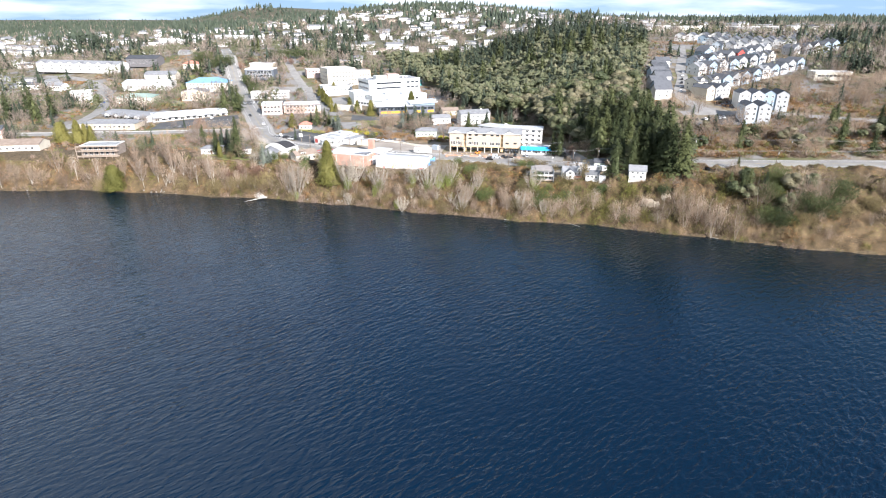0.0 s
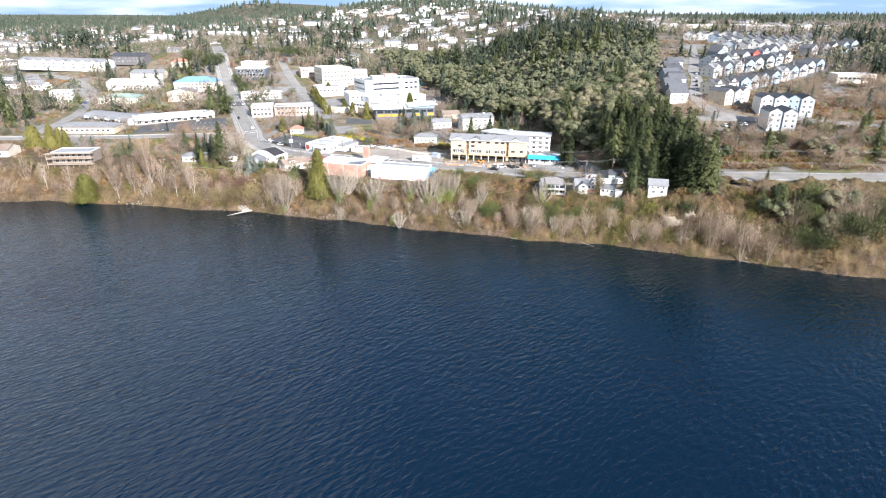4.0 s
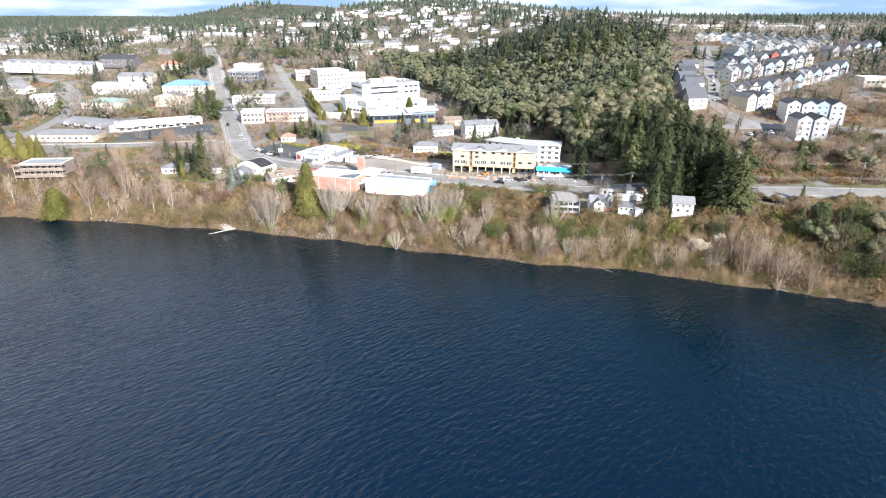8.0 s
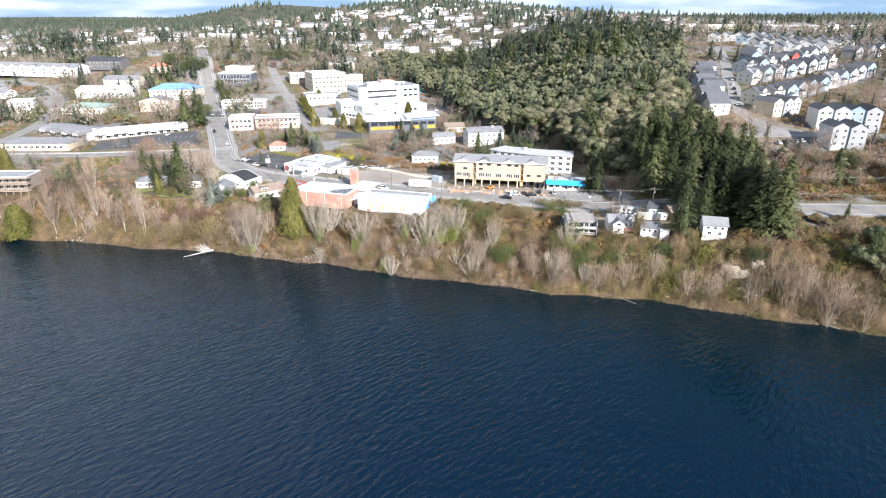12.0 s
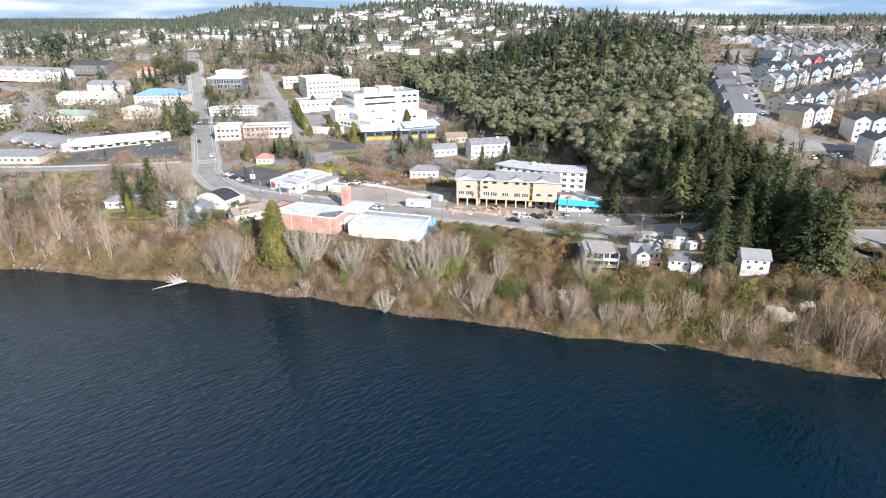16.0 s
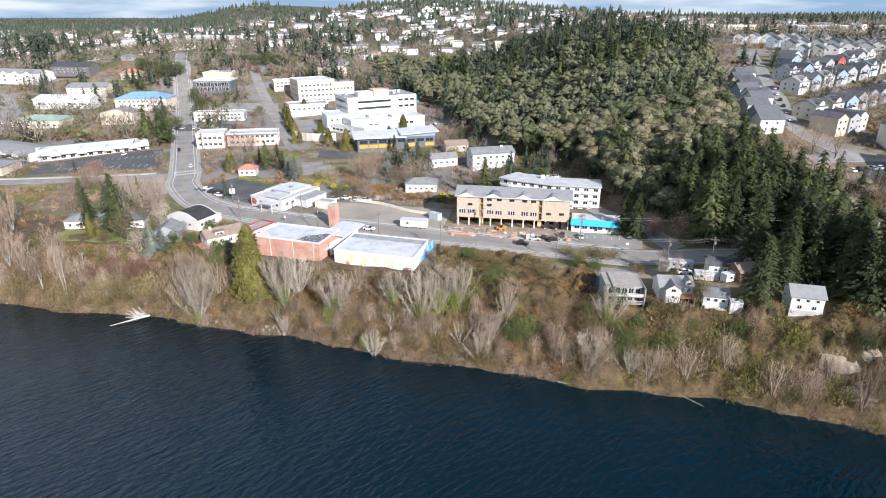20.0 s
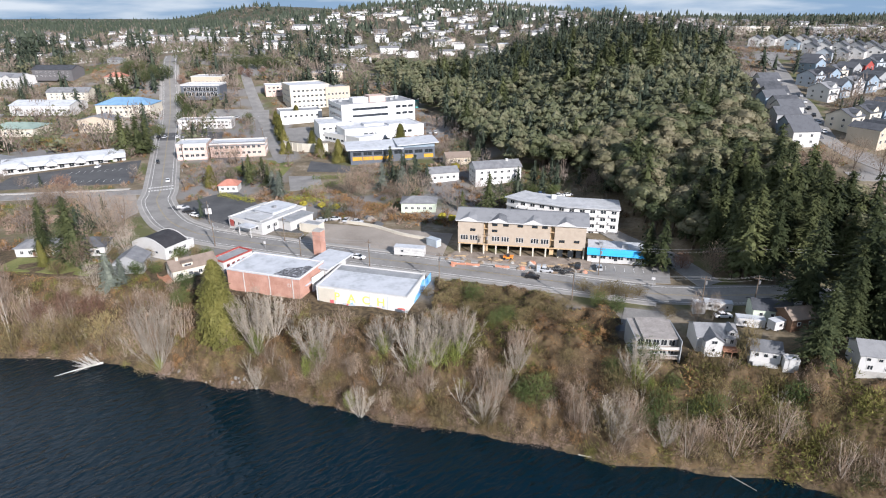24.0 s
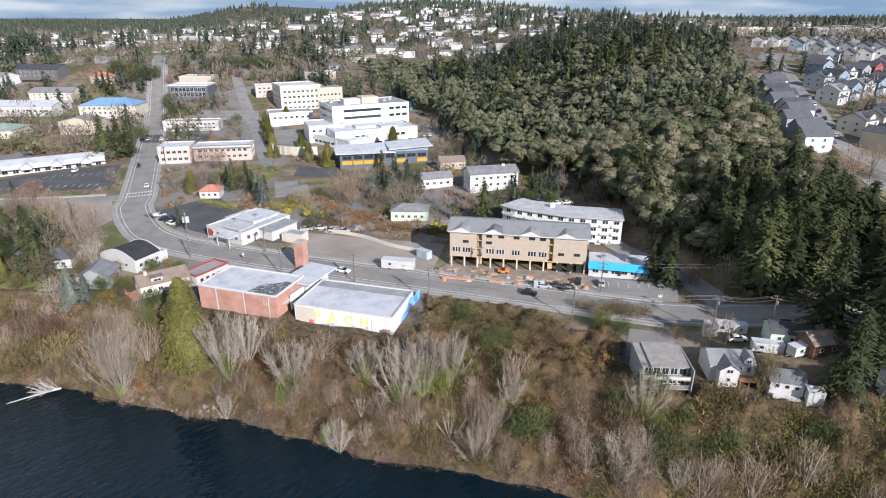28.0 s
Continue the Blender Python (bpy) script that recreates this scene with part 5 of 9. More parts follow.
def shopping_strip():
    b = thing("shopping_strip", pose(-211, 322, ground_z(-211, 322)), "long low white shopping strip bent in two, with gabled entrances", "shop")
    for x, y, turn, w, d, h, roof in ((-46.0, 21.5, -26, 47.0, 17.0, 4.2, SHINGLE), (0.5, 1.0, 31, 53.0, 17.0, 4.2, ROOF_WHITE)):
        o = part("wing", Geo().box(0, 0, -3, w, d, h), WHITE, b)
        o.matrix_basis = pose(x, y, 0.3, 0, 0, turn)
        part("roof", Geo().gable(0.2, w - 0.2, 0.4, d - 0.2, h + 0.02, 1.3, over=0.5), roof, o)
        part("awning", Geo().add([(0, -2.4, h - 1.0), (w, -2.4, h - 1.0), (w, 0.5, h + 0.4), (0, 0.5, h + 0.4), (0, -2.4, h - 1.3), (w, -2.4, h - 1.3), (w, 0.5, h - 0.2), (0, 0.5, h - 0.2)], [(0, 1, 2, 3), (7, 6, 5, 4), (0, 4, 5, 1), (1, 5, 6, 2), (2, 6, 7, 3), (3, 7, 4, 0)]), roof, o)
        for u in even(1, w - 1, int(w / 4.2)):
            part("shop_window", window_mesh(2.4, 1.9, WHITE), None, o).matrix_basis = pose(u, -0.01, 0.5)
        for u in even(2, w - 2, 4):
            part("entrance_gable", Geo().box(u - 2.2, -3.0, 2.4, u + 2.2, 0.0, 3.6).add([(u - 2.2, -3.0, 3.6), (u + 2.2, -3.0, 3.6), (u, -3.0, 4.9)], [(0, 1, 2)]), WHITE, o)
            part("gable_roof", Geo().gable(u - 2.2, u + 2.2, -3.0, 2.6, 3.62, 1.3, over=0.25, along="y"), roof, o)


shopping_strip()
b = building("apartment_building", -226.0, 415.0, 3, 21.0, 14.0, 7.4, TAN, SHINGLE, "tan two-storey block with a grey gabled roof", "building", "gable", 2.4, along="y", wins=[("front", [1.0, 4.2], 4, 1.3, 1.3), ("right", [1.0, 4.2], 4, 1.3, 1.3)])
b = building("clinic", -238.0, 458.0, 2, 37.0, 20.0, 6.4, CREAM, ROOF_BLUE, "cream two-storey building with a bright blue metal roof", "building", "hip", 4.0, wins=[("front", [1.0, 4.0], 10, 1.5, 1.4)])
b = building("clinic", -278.0, 404.0, 2, 30.0, 20.0, 4.2, CREAM, ROOF_GREEN, "cream single-storey clinic with a green metal roof", "building", "hip", 2.6, wins=[("front", [1.0], 8, 1.5, 1.4)])
b = building("hall", -300.0, 462.0, 0, 42.0, 22.0, 5.0, WHITE, ROOF_WHITE, "broad white hall with a low white roof", "building", "gable", 2.4, wins=[("front", [1.2], 10, 1.4, 1.3)])
b = building("house", -292.0, 492.0, 4, 30.0, 13.0, 5.0, CREAM, SHINGLE, "cream office house with a grey roof and dormer", "house", "gable", 3.0, wins=[("front", [1.0, 3.2], 7, 1.3, 1.1)])
b = building("apartment_building", -316.0, 404.0, 22, 16.0, 12.0, 9.0, WHITE, ROOF_WHITE, "white three-storey block beside the winding street", "building", wins=[("front", [1.0, 3.8, 6.6], 4, 1.3, 1.3), ("right", [1.0, 3.8, 6.6], 3, 1.3, 1.3)])
b = building("apartment_building", -440.0, 560.0, -16, 108.0, 16.0, 7.4, WHITE, SHINGLE, "very long white block with a grey, many-gabled roof", "building", "gable", 2.6, wins=[("front", [1.0, 4.2], 24, 1.6, 1.4)])
for u in even(4, 104, 8):
    part("front_gable", Geo().box(u - 4.0, -1.6, -2, u + 4.0, -0.02, 7.3).add([(u - 4.0, -1.6, 7.3), (u + 4.0, -1.6, 7.3), (u, -1.6, 9.4)], [(0, 1, 2)]), WHITE, b)
    part("gable_roof", Geo().gable(u - 4.0, u + 4.0, -1.6, 6.0, 7.32, 2.1, over=0.3, along="y"), SHINGLE, b)
    for z in (1.0, 4.2):
        part("window", window_mesh(2.2, 1.5, WHITE), None, b).matrix_basis = pose(u, -1.62, z)
b = building("apartment_building", -334.0, 545.0, -4, 34.0, 16.0, 6.6, SLATE_DARK, SHINGLE_DARK, "dark grey block with a dark roof", "building", "gable", 3.0, wins=[("front", [1.0, 3.8], 8, 1.4, 1.3)])
b = building("house", -268.0, 530.0, 4, 16.0, 11.0, 3.2, CREAM, ROOF_RED, "cream house with a red tiled roof", "house", "hip", 3.0, wins=[("front", [1.0], 4, 1.3, 1.2)])
b = building("warehouse", -470.0, 935.0, -24, 76.0, 30.0, 9.0, WHITE, ROOF_WHITE, "large white warehouse beyond the hill", "warehouse", wins=[("front", [2.0], 9, 3.0, 2.0)])
b = building("warehouse", -385.0, 960.0, -26, 85.0, 30.0, 9.0, WHITE, ROOF_WHITE, "large white school building", "warehouse", wins=[("front", [2.0], 9, 3.0, 2.0)])
b = building("school", -250.0, 298.0, 0, 38.0, 15.0, 3.6, TAN, SHINGLE, "long low tan building with a grey hipped roof", "building", "hip", 2.2, wins=[("front", [1.0], 10, 1.8, 1.4)])
b = building("terrace_house", -207.0, 222.5, 4, 20.0, 12.0, 5.6, WEATHERED, ROOF_GREY, "weathered two-storey house with wrap-around timber decks", "house", wins=[("front", [0.6, 3.6], 6, 1.9, 1.7)])
for z in (0.1, 3.1):
    deck = part("deck", Geo().box(-1.5, -2.8, z - 0.25, 21.5, -0.15, z), DECK, b)
    rail = Geo().box(-1.5, -2.8, z + 0.9, 21.5, -2.7, z + 1.02).box(-1.5, -2.8, z + 0.45, 21.5, -2.72, z + 0.52)
    for i in range(24):
        rail.box(-1.5 + i, -2.78, z, -1.42 + i, -2.72, z + 0.9)
    part("railing", rail, DECK, deck)
for i in range(8):
    part("deck_post", Geo().box(-1.4 + 3.2 * i, -2.7, -2.6, -1.2 + 3.2 * i, -2.5, 5.6), DECK, b)
part("deck_roof", Geo().box(-1.8, -3.0, 5.62, 21.8, -0.14, 5.8), DECK, b)
b = building("house", -280.0, 233.0, 6, 40.0, 13.0, 3.6, CREAM, SHINGLE_BROWN, "long low cream house with a brown roof", "house", "gable", 2.4, wins=[("front", [0.9], 10, 1.5, 1.4)])
b = building("house", -302.0, 268.0, 10, 17.0, 11.0, 5.4, PINKISH, SHINGLE_DARK, "brick house with a dark roof in the shade of firs", "house", "gable", 2.4, wins=[("front", [0.9, 3.2], 4, 1.3, 1.2)])

# ---- houses between the cleared lot and the wood ----
b = building("house", -5.5, 304.5, 16, 13.5, 9.0, 3.6, WHITE, SHINGLE, "white bungalow with a pale grey roof", "house", "gable", 1.8, wins=[("front", [1.0], 4, 1.4, 1.2)])
b = building("apartment_building", 14.5, 297.5, 14, 21.0, 10.0, 6.2, WHITE, SHINGLE, "white two-storey block with a grey gabled roof", "building", "gable", 2.2, wins=[("front", [1.0, 3.8], 6, 1.4, 1.2), ("left", [1.0, 3.8], 3, 1.2, 1.2)])
part("chimney", Geo().box(15, 4, 6.2, 16.2, 5, 9.0), WHITE, b)
b = building("house", -16.0, 268.4, -2, 13.5, 8.0, 3.4, GREEN_SIDING, SHINGLE, "pale green house with a grey hipped roof", "house", "hip", 1.8, wins=[("front", [0.9], 5, 1.2, 1.1)])
b = building("house", 2.0, 330.0, 12, 12.0, 9.0, 3.2, TAN, SHINGLE_BROWN, "tan bungalow at the edge of the wood", "house", "gable", 1.8, wins=[("front", [1.0], 3, 1.3, 1.2)])

# ---- apartment blocks on the right hill ----
def gabled_block(x, y, turn, n, walls, h, label):
    w, d = 7.4 * n, 13.0
    b = thing("apartment_building", site(x, y, w, d, turn), label, "building")
    for i in range(n):
        x0 = 7.4 * i
        o = part("bay", Geo().box(x0, -0.9 * (i % 2), -4, x0 + 7.38, d, h).add([(x0, -0.9 * (i % 2), h), (x0 + 7.38, -0.9 * (i % 2), h), (x0 + 3.69, -0.9 * (i % 2), h + 2.0), (x0, d, h), (x0 + 7.38, d, h), (x0 + 3.69, d, h + 2.0)], [(0, 1, 2), (4, 3, 5)]), walls[i % len(walls)], b)
        part("roof", Geo().gable(x0 + 0.35, x0 + 7.03, -0.9 * (i % 2), d, h + 0.08, 1.95, over=0.35, along="y"), SHINGLE_DARK, o)
        for z in (0.8, 3.7, 6.6)[: int(h / 2.9)]:
            for u in (1.8, 5.4):
                part("window", window_mesh(1.4, 1.4, WHITE), None, o).matrix_basis = pose(x0 + u, -0.9 * (i % 2) - 0.01, z)
    for z in (0.8, 3.7, 6.6)[: int(h / 2.9)]:
        for v in (3, 6.5, 10):
            part("window", window_mesh(1.2, 1.3, WHITE), None, b).matrix_basis = pose(w - 0.02, v, z, 0, 0, 90)


gabled_block(190.5, 268.5, -8, 4, [WHITE, PALE_BLUE, SLATE, GREY], 9.0, "new three-storey block with four gables in white and slate blue")
gabled_block(178.0, 288.0, 26, 3, [TAN, GREY, WHITE], 6.2, "new two-storey terrace with three gables in tan and grey")
gabled_block(181.5, 240.5, -6, 2, [PALE_BLUE, GREY], 9.0, "new three-storey block with twin gables in pale blue")
b = building("school", 286.0, 350.0, -8, 26.0, 14.0, 4.6, CREAM, ROOF_WHITE, "low cream school in a bare orchard", "building", wins=[("front", [1.2], 8, 2.2, 1.6)])
b = building("warehouse", 400.0, 730.0, -2, 56.0, 24.0, 8.5, GREY, ROOF_WHITE, "broad grey building with a white roof on the far rise", "warehouse", wins=[("front", [1.5, 5.0], 12, 2.4, 1.8)])
b = building("warehouse", 330.0, 760.0, 4, 40.0, 20.0, 8.0, CREAM, ROOF_GREY, "cream long building on the far rise", "warehouse", wins=[("front", [1.5, 4.6], 9, 2.0, 1.6)])


# ---- new family houses: a few kinds, then rows of copies ----
def family_house(wall, roof, label, kind=0):
    w, d, h = 10.0, 11.5, 5.8
    b = thing("house", pose(0, 0, 0), label, "house", "rows of new houses")
    part("wall", Geo().box(0, 0, -3, w, d, h), wall, b)
    rise = 2.9
    if kind == 0:
        part("roof", Geo().gable(0, w, 0, d, h + 0.02, rise, along="y"), roof, b)
        gable_ends(b, w, d, h + 0.004, rise, wall, "y")
    else:
        part("roof", Geo().gable(0, w, 0, d, h + 0.02, rise, along="x"), roof, b)
        gable_ends(b, w, d, h + 0.004, rise, wall, "x")
        part("dormer", Geo().box(3.0, 0.3, h, 7.0, 4.0, h + 1.6).add([(2.8, 0.28, h + 1.6), (7.2, 0.28, h + 1.6), (5, 0.28, h + 2.9)], [(0, 1, 2)]), wall, b)
        part("dormer_roof", Geo().gable(3.0, 7.0, 0.3, 4.6, h + 1.62, 1.3, over=0.3, along="y"), roof, b)
    part("porch_roof", Geo().gable(0.3, 5.0, -1.8, 0.2, 2.8, 1.0, over=0.2, along="y"), roof, b)
    part("garage_door", Geo().box(5.4, -0.08, 0.05, 9.4, -0.01, 2.3), WHITE, b)
    part("door", Geo().box(2.0, -0.08, 0.05, 3.0, -0.01, 2.15), BROWN, b)
    put_windows(b, "front", w, d, [3.5], [2.4, 7.4], 1.6, 1.4, WHITE)
    put_windows(b, "left", w, d, [0.9, 3.5], [3.0, 8.0], 1.2, 1.3, WHITE)
    put_windows(b, "right", w, d, [3.5], [3.0, 8.0], 1.2, 1.3, WHITE)
    return b


def far_house(wall, roof, label):
    """The same house for the far rows, with the few parts that still show there."""
    w, d, h = 10.0, 11.5, 5.8
    b = thing("house", pose(0, 0, 0), label, "house", "far rows of new houses")
    part("wall", Geo().box(0, 0, -3, w, d, h).add([(0, 0, h), (w, 0, h), (w / 2, 0, h + 2.9), (0, d, h), (w, d, h), (w / 2, d, h + 2.9)], [(0, 1, 2), (4, 3, 5)]), wall, b)
    part("roof", Geo().gable(0, w, 0, d, h + 0.02, 2.9, along="y"), roof, b)
    part("garage_door", Geo().box(5.4, -0.08, 0.05, 9.4, -0.01, 2.3), WHITE, b)
    put_windows(b, "front", w, d, [3.5], [2.4, 7.4], 1.6, 1.4, WHITE)
    return b


def new_houses():
    rng = random.Random(7)
    kinds = [family_house(WHITE, SHINGLE_DARK, "white two-storey house with a dark shingle roof", 0), family_house(PALE_BLUE, SHINGLE_DARK, "pale blue two-storey house with a dark roof", 1), family_house(GREY, SHINGLE_DARK, "grey two-storey house with a dark roof", 0), family_house(CREAM, SHINGLE_DARK, "cream two-storey house with a dark roof", 1), family_house(SLATE, SHINGLE_DARK, "slate blue two-storey house with a dark roof", 0), family_house(RED_SIDING, SHINGLE_DARK, "barn-red two-storey house with a dark roof", 0), family_house(WHITE, SHINGLE, "white two-storey house with a grey roof and dormer", 1)]
    distant = [far_house(WHITE, SHINGLE_DARK, "white gabled house in a far row"), far_house(PALE_BLUE, SHINGLE_DARK, "pale blue gabled house in a far row"), far_house(GREY, SHINGLE_DARK, "grey gabled house in a far row"), far_house(SLATE, SHINGLE_DARK, "slate blue gabled house in a far row")]
    fresh = set()
    rows = [((154, 287), (189, 395), 10, 96), ((176, 306), (300, 393), 11, 28), ((199, 366), (292, 427), 8, 28), ((211, 400), (306, 461), 8, 28), ((318, 446), (372, 466), 5, 28), ((236, 436), (250, 462), 2, 28), ((256, 484), (392, 496), 11, -40), ((262, 514), (412, 534), 12, -42), ((270, 552), (426, 578), 12, -40), ((262, 598), (446, 628), 13, -40)]
    used, red = set(), 0
    for (xa, ya), (xb, yb), n, turn in rows:
        for i in range(n):
            t = (i + 0.5) / n
            x, y = xa + (xb - xa) * t + rng.uniform(-1, 1), ya + (yb - ya) * t + rng.uniform(-1.5, 1.5)
            k = rng.choice([0, 1, 2, 2, 3, 4, 4, 4, 6])
            if turn == 96:
                k = (0, 4, 2, 0, 0, 4, 2, 0, 2, 0)[i]
            if (ya, i) == (400, 4):
                k = 5
            m = site(x, y, 10, 11.5, turn + rng.uniform(-3, 3))
            if ya > 480:
                k %= 4
                if k in fresh:
                    copy_thing(distant[k], m)
                else:
                    distant[k].matrix_basis = m
                    fresh.add(k)
            elif k in used or turn == 96:
                o = copy_thing(kinds[k], m @ pose(rng.uniform(-0.5, 0.5), rng.uniform(-2.5, 2.5), rng.uniform(-0.6, 0.9)) if turn == 96 else m)
                if turn == 96:
                    o.scale = (0.8, 1.0, 1.0)
            else:
                kinds[k].matrix_basis = m
                used.add(k)
    for k, ob in enumerate(kinds):
        if k not in used:
            ob.matrix_basis = site(230 + 14 * k, 660, 10, 11.5, 0)


new_houses()


def town_house(wall, roof, label, style):
    w, d, h = 14.0, 9.0, 3.2
    b = thing("bungalow", pose(0, 0, 0), label, "house", "houses of the old town")
    part("wall", Geo().box(0, 0, -3, w, d, h), wall, b)
    if style == "flat":
        part("roof", Geo().box(-0.4, -0.4, h + 0.004, w + 0.4, d + 0.4, h + 0.45), roof, b)
    elif style == "hip":
        part("roof", Geo().hip(0, w, 0, d, h + 0.17, 1.9), roof, b)
    else:
        part("roof", Geo().gable(0, w, 0, d, h + 0.02, 1.8), roof, b)
        gable_ends(b, w, d, h + 0.004, 1.8, wall)
    put_windows(b, "front", w, d, [1.0], [2.5, 7.0, 11.5], 1.8, 1.3, WHITE)
    return b


def old_town():
    rng = random.Random(17)
    kinds = [town_house(BRIGHT, SHINGLE, "white bungalow with a grey roof on the hillside", "gable"), town_house(CREAM, ROOF_WHITE, "cream low building with a white roof on the hillside", "flat"), town_house(TAN, SHINGLE_BROWN, "tan bungalow with a brown roof on the hillside", "hip"), town_house(BRIGHT, ROOF_WHITE, "white low building with a white roof on the hillside", "flat"), town_house(GREY, SHINGLE, "grey bungalow with a grey hipped roof on the hillside", "hip"), town_house(BRIGHT, SHINGLE_DARK, "white bungalow with a dark roof on the hillside", "gable")]
    used, spots = set(), []
    tries = 0
    while len(spots) < 165 and tries < 9000:
        tries += 1
        y = 470 + 1250 * rng.random() ** 1.5
        x = rng.uniform(-0.76, 0.62) * (y + 120)
        if inside(x, y, FOREST) or (-150 < x < 20 and y < 600) or (x < -130 and y < 560 and x > -340) or (140 < x < 440 and y < 680):
            continue
        p = Vector((x + 7, y + 4))
        if any((p - q).length < 21 for q in spots) or min((p - q).length for q in MAIN[:70:3]) < 19 or min((p - q).length for q in SECOND[::3]) < 17:
            continue
        if -500 < x < -290 and 890 < y < 1000 or -450 < x < -270 and 520 < y < 590:
            continue
        spots.append(p)
        k = rng.choice([0, 1, 2, 2, 3, 4, 4, 5])
        big = rng.uniform(0.9, 1.35)
        m = site(x, y, 14, 9, rng.choice([-20, 0, 15, 70, 75]) + rng.uniform(-6, 6))
        if k in used:
            o = copy_thing(kinds[k], m)
        else:
            o = kinds[k]
            o.matrix_basis = m
            used.add(k)
        o.scale = (big, big, big)


old_town()


def distant_roofs():
    """Houses too far off to pick apart, out to the skyline: walls and roofs."""
    rng = random.Random(91)
    walls, roofs = Geo(), Geo()
    for _ in range(950):
        y = 800 + 1500 * rng.random() ** 1.3
        x = rng.uniform(-0.75, 0.75) * (y + 100)
        if inside(x, y, FOREST):
            continue
        w, d, h = rng.uniform(11, 26), rng.uniform(8, 13), rng.uniform(4, 8)
        z, t = ground_z(x, y), radians(rng.choice([-20, 0, 15, 70]) + rng.uniform(-6, 6))
        for src, dst in ((Geo().box(0, 0, -3, w, d, h), walls), (Geo().gable(0, w, 0, d, h + 0.02, rng.choice([0.3, 1.8, 2.2])), roofs)):
            dst.add([(x + u * math.cos(t) - v * math.sin(t), y + u * math.sin(t) + v * math.cos(t), z + q) for u, v, q in src.v], src.f)
    tagged(part("distant_walls", walls, BRIGHT), "white walls of far houses on the rise", "houses", kind="stuff")
    tagged(part("distant_roofs", roofs, SHINGLE), "grey roofs of far houses on the rise", "houses", kind="stuff")


distant_roofs()


# ---- plants: a few shapes of each kind, in metres, at a height of one times the given size ----
def ball(rng, jag, fine=True):
    """A rough little ball of 32 triangles, or of 8."""
    axes = [np.array(v, float) for v in ((1, 0, 0), (0, 1, 0), (-1, 0, 0), (0, -1, 0))]
    tri = []
    for z in (1.0, -1.0):
        for i in range(4):
            a, b, c = axes[i], axes[(i + 1) % 4], np.array((0, 0, z))
            ab, bc, ca = [(p + q) / np.linalg.norm(p + q) for p, q in ((a, b), (b, c), (c, a))]
            tri += [(a, ab, ca), (ab, b, bc), (ca, bc, c), (ab, bc, ca)] if fine else [(a, b, c)]
    tri = np.array(tri)
    flat = np.round(tri.reshape(-1, 3), 4)
    keys = {}
    for p in map(tuple, flat):
        keys.setdefault(p, rng.uniform(1 - jag, 1 + jag))
    return tri * np.array([keys[p] for p in map(tuple, flat)]).reshape(-1, 3, 1)


def crown_shape(seed, clumps=11, leaves=55, size=0.045, flat=0.75, low=0.35, fine=True):
    """A crown of leafy clumps with gaps, one metre high: corners of triangles."""
    rng = np.random.RandomState(seed)
    tri = []
    mid, half = (low * 0.8 + 1) / 2, (1 - low * 0.8) / 2
    for k in range(clumps):
        v = rng.normal(size=3)
        v /= np.linalg.norm(v)
        v[2] = abs(v[2]) * 1.1 - 0.25 if k % 4 else -abs(v[2]) * 0.6
        reach = rng.uniform(0.45, 0.72)
        c = np.array([v[0] * 0.36 * reach, v[1] * 0.36 * reach, mid + v[2] * half * reach])
        rad = rng.uniform(0.11, 0.18)
        tri.append(ball(rng, 0.14, fine) * (0.8 if fine else 1.0) * rad * np.array([1, 1, flat]) + c)
        d = rng.normal(size=(leaves, 3))
        d /= np.linalg.norm(d, axis=1)[:, None]
        d[:, 2] = np.abs(d[:, 2]) * 1.2 - 0.3
        p = c + d * rad * rng.uniform(0.82, 1.1, (leaves, 1)) * [1, 1, flat]
        u = rng.normal(size=(leaves, 3))
        u -= (u * d).sum(1)[:, None] * d * 0.75
        u /= np.linalg.norm(u, axis=1)[:, None]
        w = np.cross(u, d)
        s = size * rng.uniform(0.6, 1.3, (leaves, 1))
        tri.append(np.stack([p - u * s, p + u * s - w * s * 0.5, p + w * s * 1.3 + d * s * 0.35], 1))
    return np.concatenate(tri)


def blades(rng, a, b, r):
    """Thin tapering twigs from a to b."""
    s = np.cross(b - a, rng.normal(size=a.shape))
    s /= np.linalg.norm(s, axis=1)[:, None] + 1e-9
    return np.stack([a - s * r, a + s * r, b], 1)


def limb(path, radii, n=4):
    """A tapered limb along a line of points, as triangles."""
    rings = []
    for p, r in zip(path, radii):
        rings.append([(p[0] + r * math.cos(6.283 * i / n), p[1] + r * math.sin(6.283 * i / n), p[2]) for i in range(n)])
    tri = []
    for a, b in zip(rings, rings[1:]):
        for i in range(n):
            j = (i + 1) % n
            tri += [(a[i], a[j], b[j]), (a[i], b[j], b[i])]
    return np.array(tri)


